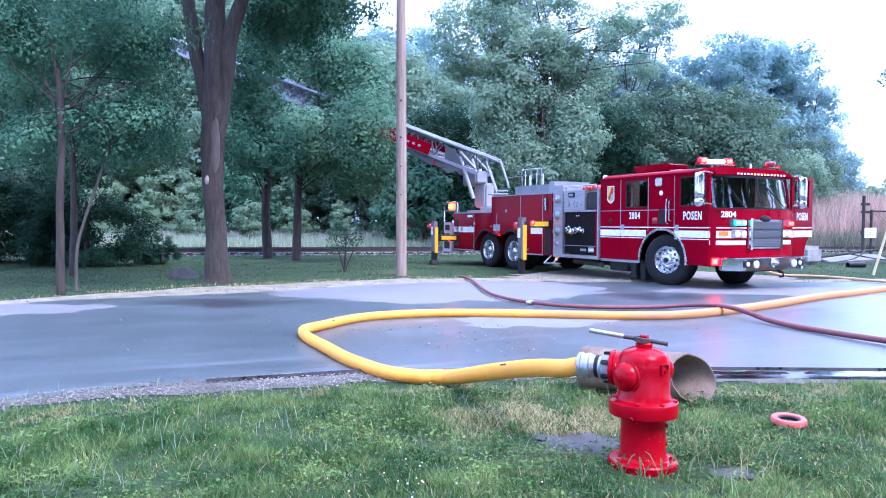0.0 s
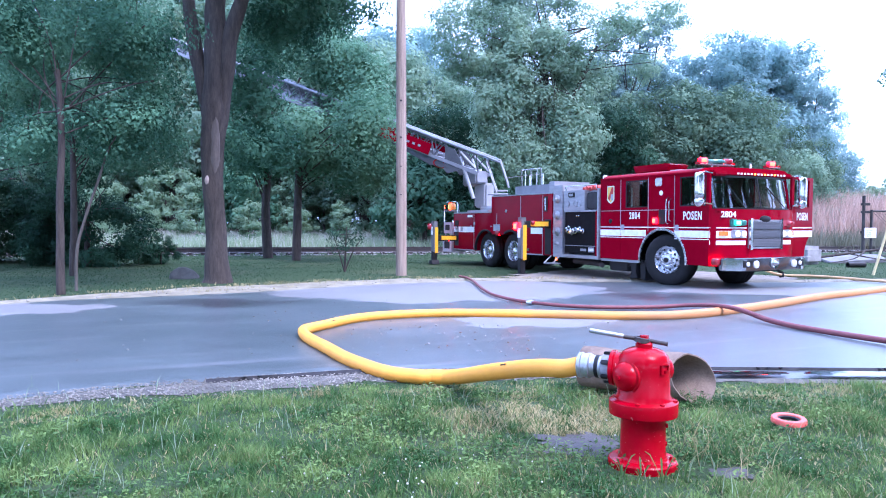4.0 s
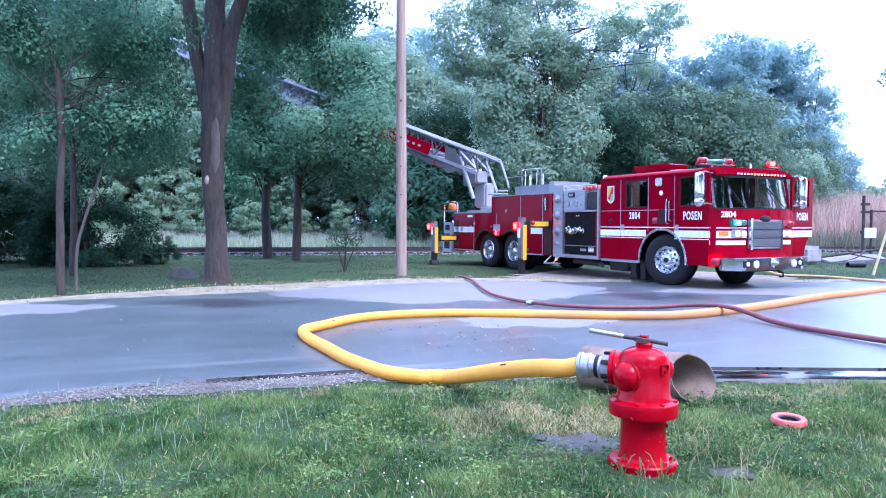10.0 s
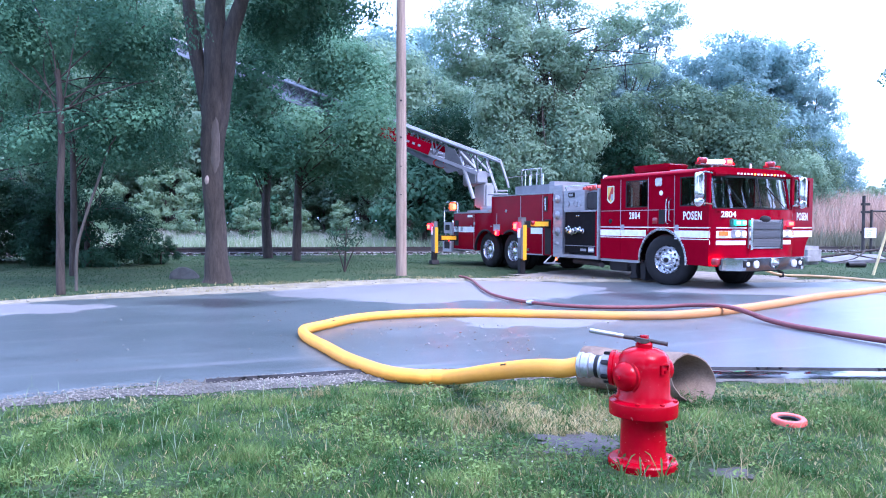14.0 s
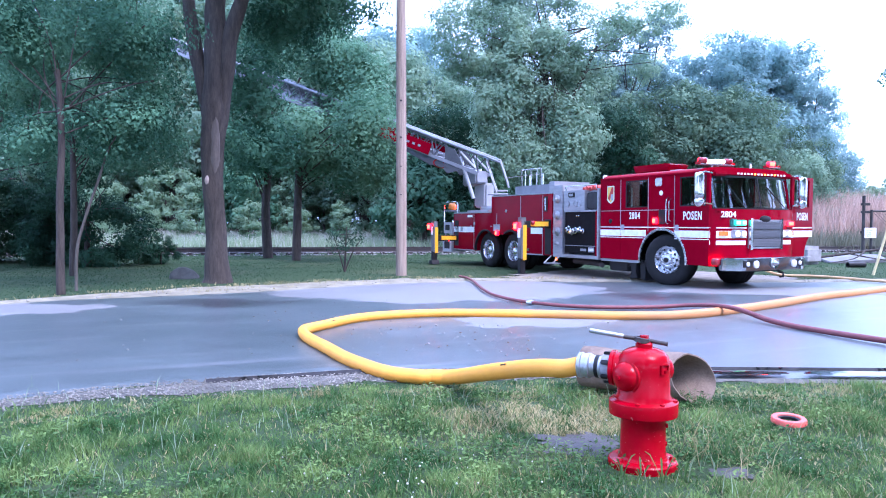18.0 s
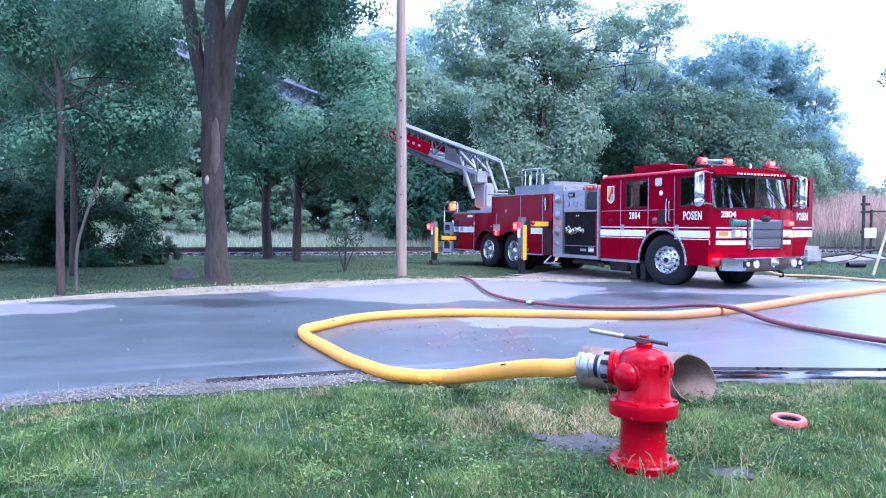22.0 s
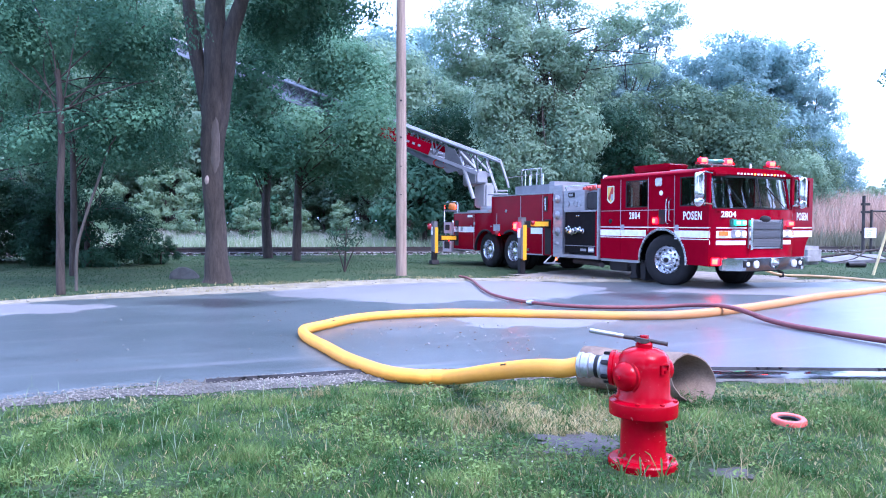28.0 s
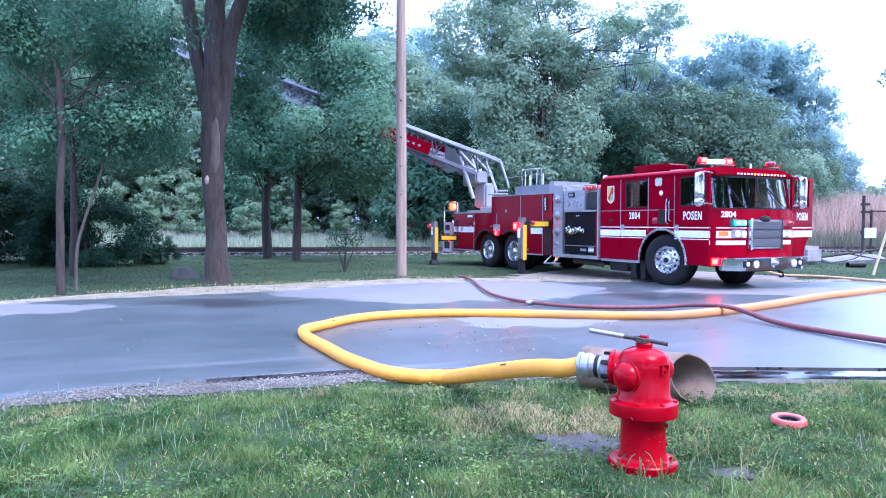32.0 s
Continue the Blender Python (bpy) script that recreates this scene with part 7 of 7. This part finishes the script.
hose("supply_hose", [end, (0.693, 4.1, 0.484), (0.593, 4.3, 0.446), (0.491, 4.6, 0.380), (0.374, 4.95, 0.292), (0.237, 5.35, 0.188), (0.075, 5.75, 0.082), (-0.06, 5.84, 0.065), (-0.2, 5.87, 0.061), (-0.49, 6.05, 0.061), (-0.83, 6.54, 0.065), (-1.14, 7.14, 0.072), (-1.40, 7.68, 0.072), (-1.545, 8.05, 0.082), (-1.56, 8.32, 0.084), (-1.38, 8.80, 0.079), (-1.03, 9.42, 0.079), (-0.48, 9.77, 0.079), (0.13, 9.92, 0.079), (0.89, 9.87, 0.079), (1.65, 9.77, 0.079), (2.38, 9.67, 0.079), (3.16, 9.75, 0.079), (4.05, 10.29, 0.079), (5.07, 11.12, 0.079), (6.40, 12.35, 0.072), (7.45, 13.15, 0.065), (8.5, 13.95, 0.065), (10.2, 15.1, 0.058), (12.5, 16.6, 0.058), (14.8, 18.0, 0.072)],
     [0.050, 0.052, 0.054, 0.056, 0.058, 0.059] + [0.060] * 14 + [0.060, 0.062, 0.066, 0.070, 0.072], HOSE_YELLOW, "thick yellow supply hose looped over the road")
hose("attack_hose", [(8.1, 18.75, 0.42), (8.15, 18.68, 0.2), (8.46, 18.2, 0.05), (9.05, 17.75, 0.05), (9.4, 16.9, 0.06), (9.6, 16.0, 0.07), (10.2, 15.2, 0.07), (11.5, 14.6, 0.07)], [0.032] * 8, HOSE_PALE, "thin pale yellow hose lying on the far verge", 10)
mh = hose("maroon_hose", [(0.40, 17.3, 0.05), (0.46, 17.0, 0.06), (0.54, 16.6, 0.07), (0.66, 15.5, 0.07), (0.75, 13.55, 0.08), (0.92, 12.31, 0.08), (1.36, 11.29, 0.08), (1.98, 10.78, 0.08), (2.62, 10.66, 0.08), (3.2, 10.75, 0.08), (3.62, 10.62, 0.12), (3.88, 10.15, 0.165), (4.02, 9.75, 0.15), (4.14, 9.3, 0.09), (4.28, 8.8, 0.07), (4.5, 8.2, 0.07), (4.75, 7.65, 0.07), (5.05, 7.0, 0.07), (5.4, 6.4, 0.06)], [0.026] * 7 + [0.029] * 5 + [0.034] * 7, HOSE_MAROON, "maroon hose lying across the road", 10)
bm = bmesh.new()
m = Matrix.Translation((1.36, 11.29, 0.08)) @ Vector((0.62, -0.51, 0)).to_track_quat("Z", "Y").to_matrix().to_4x4()
lathe(bm, [(0.029, -0.06), (0.036, -0.055), (0.036, -0.015), (0.042, -0.01), (0.042, 0.02), (0.036, 0.025), (0.036, 0.055), (0.029, 0.06)], m, 16)
thing("hose_coupling", bm, CHROME, "grey metal coupling joining the maroon hose", "coupling")

# ---- things in the lawn ----
bm = bmesh.new()
rings = []
axis = Vector((0.83, -0.56, 0.0)).normalized()
side_v = Vector((0.56, 0.83, 0)).normalized()
N = 30
for layer in (0, 1):
    for k in range(13):
        u = k / 12
        u2 = u if layer == 0 else 1 - u
        r = (0.17 + 0.015 * u2) - (0.012 if layer else 0)
        c = Vector((1.125, 5.75, 0.172 + 0.005 * u2)) + axis * (0.85 * u2)
        ring = []
        for i in range(N):
            a = 2 * math.pi * i / N
            q = c + side_v * math.cos(a) * r * (1.0 + 0.1 * u2) + Vector((0, 0, 1)) * math.sin(a) * r * (0.92 if u2 < 0.7 else 0.92 + 0.12 * (u2 - 0.7))
            q += axis * (0.10 * math.cos(a) - 0.06 * math.sin(a)) * max(0, u2 - 0.35) / 0.65
            q += (q - c) * (0.08 * noise.noise((math.cos(a) * 1.3, math.sin(a) * 1.3, u2 * 3)) + 0.05 * noise.noise((math.cos(a) * 4, math.sin(a) * 4, u2 * 9)))
            ring.append(bm.verts.new(q))
        rings.append(ring)
rings.append(rings[0])
for a, b in zip(rings, rings[1:]):
    for i in range(N):
        bm.faces.new((a[i], a[(i + 1) % N], b[(i + 1) % N], b[i]))
bmesh.ops.recalc_face_normals(bm, faces=bm.faces[:])
thing("fibre_sleeve", bm, CANVAS, "dirty tan fibre sleeve lying open behind the hydrant", "sleeve")
ringr = root("gasket_ring", Matrix.Translation((2.22, 4.63, 0.05)) @ pose(0, 0, 0, 4, 0, 0) @ Matrix.Diagonal((0.92, 0.92, 0.92, 1)), "faded orange cap ring lying in the grass", "ring")
bm = bmesh.new()
lathe(bm, [(0.073, -0.016), (0.073, 0.012), (0.078, 0.018), (0.110, 0.018), (0.116, 0.010), (0.116, -0.016), (0.073, -0.016)], n=36)
part("band", bm, ORANGE, ringr)
bm = bmesh.new()
lathe(bm, [(0.060, -0.016), (0.060, 0.004), (0.0725, 0.008), (0.0725, -0.016), (0.060, -0.016)], n=30)
part("rubber_liner", bm, BLACK, ringr, "black rubber liner")
for i in range(6):
    a = 2 * math.pi * i / 6 + 0.2
    bm = bmesh.new()
    add_box(bm, 0.110, -0.016, -0.012, 0.121, 0.016, 0.008, 0.004)
    o = part("lug", bm, ORANGE, ringr)
    o.matrix_basis = pose(0, 0, 0, 0, 0, math.degrees(a))


def blot(name, cx, cy, rx_, ry_, z, material, label, category, seed=0, rag=0.25):
    """A flat irregular patch."""
    n = 64
    V = [(cx, cy, z + 0.003)]
    for i in range(n):
        a = 2 * math.pi * i / n
        k = 1 + rag * noise.noise((math.cos(a) * 1.6, math.sin(a) * 1.6, seed)) + rag * 0.5 * noise.noise((math.cos(a) * 5, math.sin(a) * 5, seed))
        V.append((cx + rx_ * k * math.cos(a), cy + ry_ * k * math.sin(a), z))
    F = np.array([(0, 1 + i, 1 + (i + 1) % n) for i in range(n)])
    return tagged(new(name, mesh_from(name, np.array(V), F, material, True)), label, category, kind="structure")


MUD = surface("mud", (0.030, 0.027, 0.025), (0.10, 0.090, 0.082), 14, 70, (0.35, 0.7), relief=0.9, spec=0.22)
DIRT = surface("dirt", (0.10, 0.086, 0.066), (0.27, 0.235, 0.19), 3, 60, (0.8, 0.95), relief=0.6)
EDGE_TAR = surface("edge_tar", (0.014, 0.014, 0.016), (0.045, 0.044, 0.045), 12, 120, (0.6, 0.9), relief=0.6, spec=0.2)
WATER = plain("puddle_water", (0.012, 0.014, 0.016), 0.03)
blot("mud_patch", 0.82, 4.26, 0.27, 0.2, 0.014, MUD, "wet dark mud patch beside the hydrant", "mud", 3, 0.8)
blot("mud_patch", 1.5, 3.74, 0.12, 0.08, 0.014, MUD, "small bare mud patch beside the hydrant", "mud", 13, 0.5)
blot("dirt_drive", 5.0, 18.2, 3.5, 1.9, 0.016, DIRT, "bare brown dirt and gravel under the fire engine", "dirt", 21, 0.4)
ex = np.linspace(-1.9, 0.1, 60)
ribbon("road_edge", ex, near_edge(ex) - 0.02, near_edge(ex) + np.interp(ex, [-1.9, -1.2, -0.3, 0.1], [0.0, 0.015, 0.035, 0.01]), 0.044, EDGE_TAR, "dark broken asphalt edge", "road edge", 0.05, 5)
ex = np.linspace(1.7, 6.0, 90)
ribbon("road_edge", ex, near_edge(ex) + 0.37, near_edge(ex) + 0.40, 0.045, EDGE_TAR, "dark broken asphalt edge", "road edge", 0.09, 15)
blot("puddle", 2.58, 6.16, 0.36, 0.09, 0.040, WATER, "shallow puddle along the road edge", "puddle", 5)
blot("puddle", 3.55, 6.14, 0.5, 0.12, 0.041, WATER, "shallow puddle along the road edge", "puddle", 11)
blot("puddle", 4.7, 6.2, 0.6, 0.14, 0.041, WATER, "shallow puddle along the road edge", "puddle", 17)
# dandelion-like weeds at the hydrant's foot
for (x0, y0, h0, tw) in ((1.0, 3.62, 0.11, 10), (1.10, 3.60, 0.15, 80), (1.22, 3.63, 0.12, 200), (1.55, 3.95, 0.22, 40), (0.92, 3.68, 0.12, 300)):
    weed = root("weed", Matrix.Translation((x0, y0, 0)) @ pose(0, 0, 0, 0, 0, tw), "leafy green weed at the hydrant's foot", "weed", "weeds round the hydrant")
    for i in range(5):
        a = i * 1.26
        bm = bmesh.new()
        L = h0 * (0.8 + 0.3 * math.sin(i * 2.1))
        pts = [(0.004, 0), (0.2 * L, L * 0.55), (0.4 * L, L * 0.9), (0.55 * L, L * 0.98)]
        wd = [0.002, 0.004, 0.005, 0.001]
        l = [bm.verts.new((p[0], -w, p[1])) for p, w in zip(pts, wd)]
        c = [bm.verts.new((p[0], 0, p[1] - 0.004)) for p, w in zip(pts, wd)]
        r = [bm.verts.new((p[0], w, p[1])) for p, w in zip(pts, wd)]
        for k in range(3):
            bm.faces.new((l[k], c[k], c[k + 1], l[k + 1]))
            bm.faces.new((c[k], r[k], r[k + 1], c[k + 1]))
        o = part("leaf", bm, GRASS, weed)
        o.matrix_basis = pose(0, 0, 0, 0, 0, math.degrees(a))

bm = bmesh.new()
bmesh.ops.create_icosphere(bm, subdivisions=3, radius=0.5)
for v in bm.verts:
    v.co = Vector((v.co.x * 0.72, v.co.y * 0.6, v.co.z * 0.58)) * (1 + 0.3 * noise.noise(v.co * 2.2))
thing("boulder", bm, surface("mossy_stone", (0.03, 0.032, 0.028), (0.075, 0.075, 0.068), 5, 40, (0.8, 0.95)), "low dark boulder in the shaded verge", "boulder", Matrix.Translation((-6.02, 17.0, -0.03)))
SLAB = surface("old_slab", (0.09, 0.09, 0.092), (0.22, 0.22, 0.225), 3, 50, (0.8, 0.95), relief=0.6)
# ---- beyond the engine's nose: block, slab, pipe, gate, marker ----
bm = bmesh.new()
add_box(bm, -0.4, -0.42, 0, 0.4, 0.42, 0.60, 0.11)
thing("concrete_block", bm, CONCRETE, "square weathered concrete block on the verge", "block", Matrix.Translation((12.0, 24.2, 0)) @ pose(0, 0, 0, 0, 0, 20))
bm = bmesh.new()
prism(bm, [(-1.1, -0.5), (0.9, -0.7), (1.3, 0.1), (0.6, 0.8), (-0.8, 0.7)], 0, 0.14, "z", 0.02)
thing("broken_slab", bm, SLAB, "broken pale concrete slab lying on the verge", "slab", Matrix.Translation((14.2, 25.5, 0.02)) @ pose(0, 0, 0, 6, -4, 10))
bm = bmesh.new()
lathe(bm, [(0.07, -0.3), (0.085, -0.3), (0.085, 0.3), (0.07, 0.3), (0.07, -0.3)], pose(0, 0, 0.085, 0, 90, 0), 18)
thing("drain_pipe", bm, BLACK, "short black drain pipe lying on the verge", "pipe", Matrix.Translation((12.6, 22.2, 0)) @ pose(0, 0, 0, 0, 0, 12))
bm = bmesh.new()
tube(bm, spline([(-2.4, 0, 0.15), (-0.8, 0.1, 0.35), (0.8, 0, 0.6), (2.2, 0.1, 1.0)], 6), [0.04] * 10 + [0.03] * 9, 8)
for p0, p1, p2 in (((-0.8, 0.1, 0.35), (-0.2, -0.3, 0.2), (0.5, -0.6, 0.12)), ((0.1, 0, 0.48), (0.9, -0.4, 0.3), (1.6, -0.7, 0.2)), ((0.8, 0, 0.6), (1.2, 0.2, 0.9), (1.5, 0.3, 1.3)), ((-1.4, 0, 0.25), (-0.9, 0.3, 0.5), (-0.3, 0.5, 0.62)), ((-0.3, 0.05, 0.42), (-0.9, -0.4, 0.2), (-1.6, -0.5, 0.08))):
    tube(bm, spline([p0, p1, p2], 4), [0.028, 0.026, 0.024, 0.022, 0.02, 0.018, 0.015, 0.012, 0.01], 6)
thing("fallen_branch", bm, BARK, "dark fallen branch beside the slab", "branch", Matrix.Translation((14.4, 24.3, 0)))
bm = bmesh.new()
tube(bm, [(0, 0, 0), (0.32, 0, 1.1), (0.5, 0, 1.7)], [0.035, 0.03, 0.03], 10)
thing("marker_pole", bm, surface("marker_yellow", (0.55, 0.45, 0.22), (0.72, 0.62, 0.36), 4, 40, (0.5, 0.7)), "pale yellow leaning marker pole on the verge", "pole", Matrix.Translation((11.2, 18.95, -0.02)))
gate = root("chain_link_gate", Matrix.Translation((15.1, 26.2, 0)), "dark steel chain-link gate with a white notice", "gate")
MESHWIRE = surface("gate_steel", (0.03, 0.03, 0.032), (0.08, 0.075, 0.07), 6, 50, (0.5, 0.7), 0.5)
for xx, hh, r in ((0, 2.35, 0.055), (0.28, 1.85, 0.045), (2.6, 1.85, 0.045), (3.4, 1.9, 0.055)):
    rod("post", [(xx, 0, 0), (xx, 0, hh)], r, MESHWIRE, gate, 10)
for z in (0.2, 1.8):
    rod("rail", [(0.28, 0, z), (3.4, 0, z)], 0.03, MESHWIRE, gate, 8)
for z in (1.0, 2.0, 1.72):
    bx("hinge", -0.08, -0.07, z, 0.2, 0.07, z + 0.09, MESHWIRE, gate, 0.01)
bm = bmesh.new()
for i in range(26):
    x0 = 0.3 + i * 0.12
    tube(bm, [(x0, 0, 0.22), (min(x0 + 1.58, 3.38), 0, 0.22 + min(1.58, 3.38 - x0))], 0.007, 4, False)
    tube(bm, [(x0, 0, 1.8), (min(x0 + 1.58, 3.38), 0, 1.8 - min(1.58, 3.38 - x0))], 0.007, 4, False)
part("wire_mesh", bm, MESHWIRE, gate)
nt_ = bx("notice", 0.0, -0.09, 0.84, 0.42, -0.07, 1.20, WHITE, gate, 0.005, "white notice board")
for i in range(4):
    bx("notice_bar", 0.06, -0.094, 0.90 + i * 0.07, 0.22 + 0.06 * (i % 2), -0.089, 0.915 + i * 0.07, BLACK, nt_, 0)

motions()
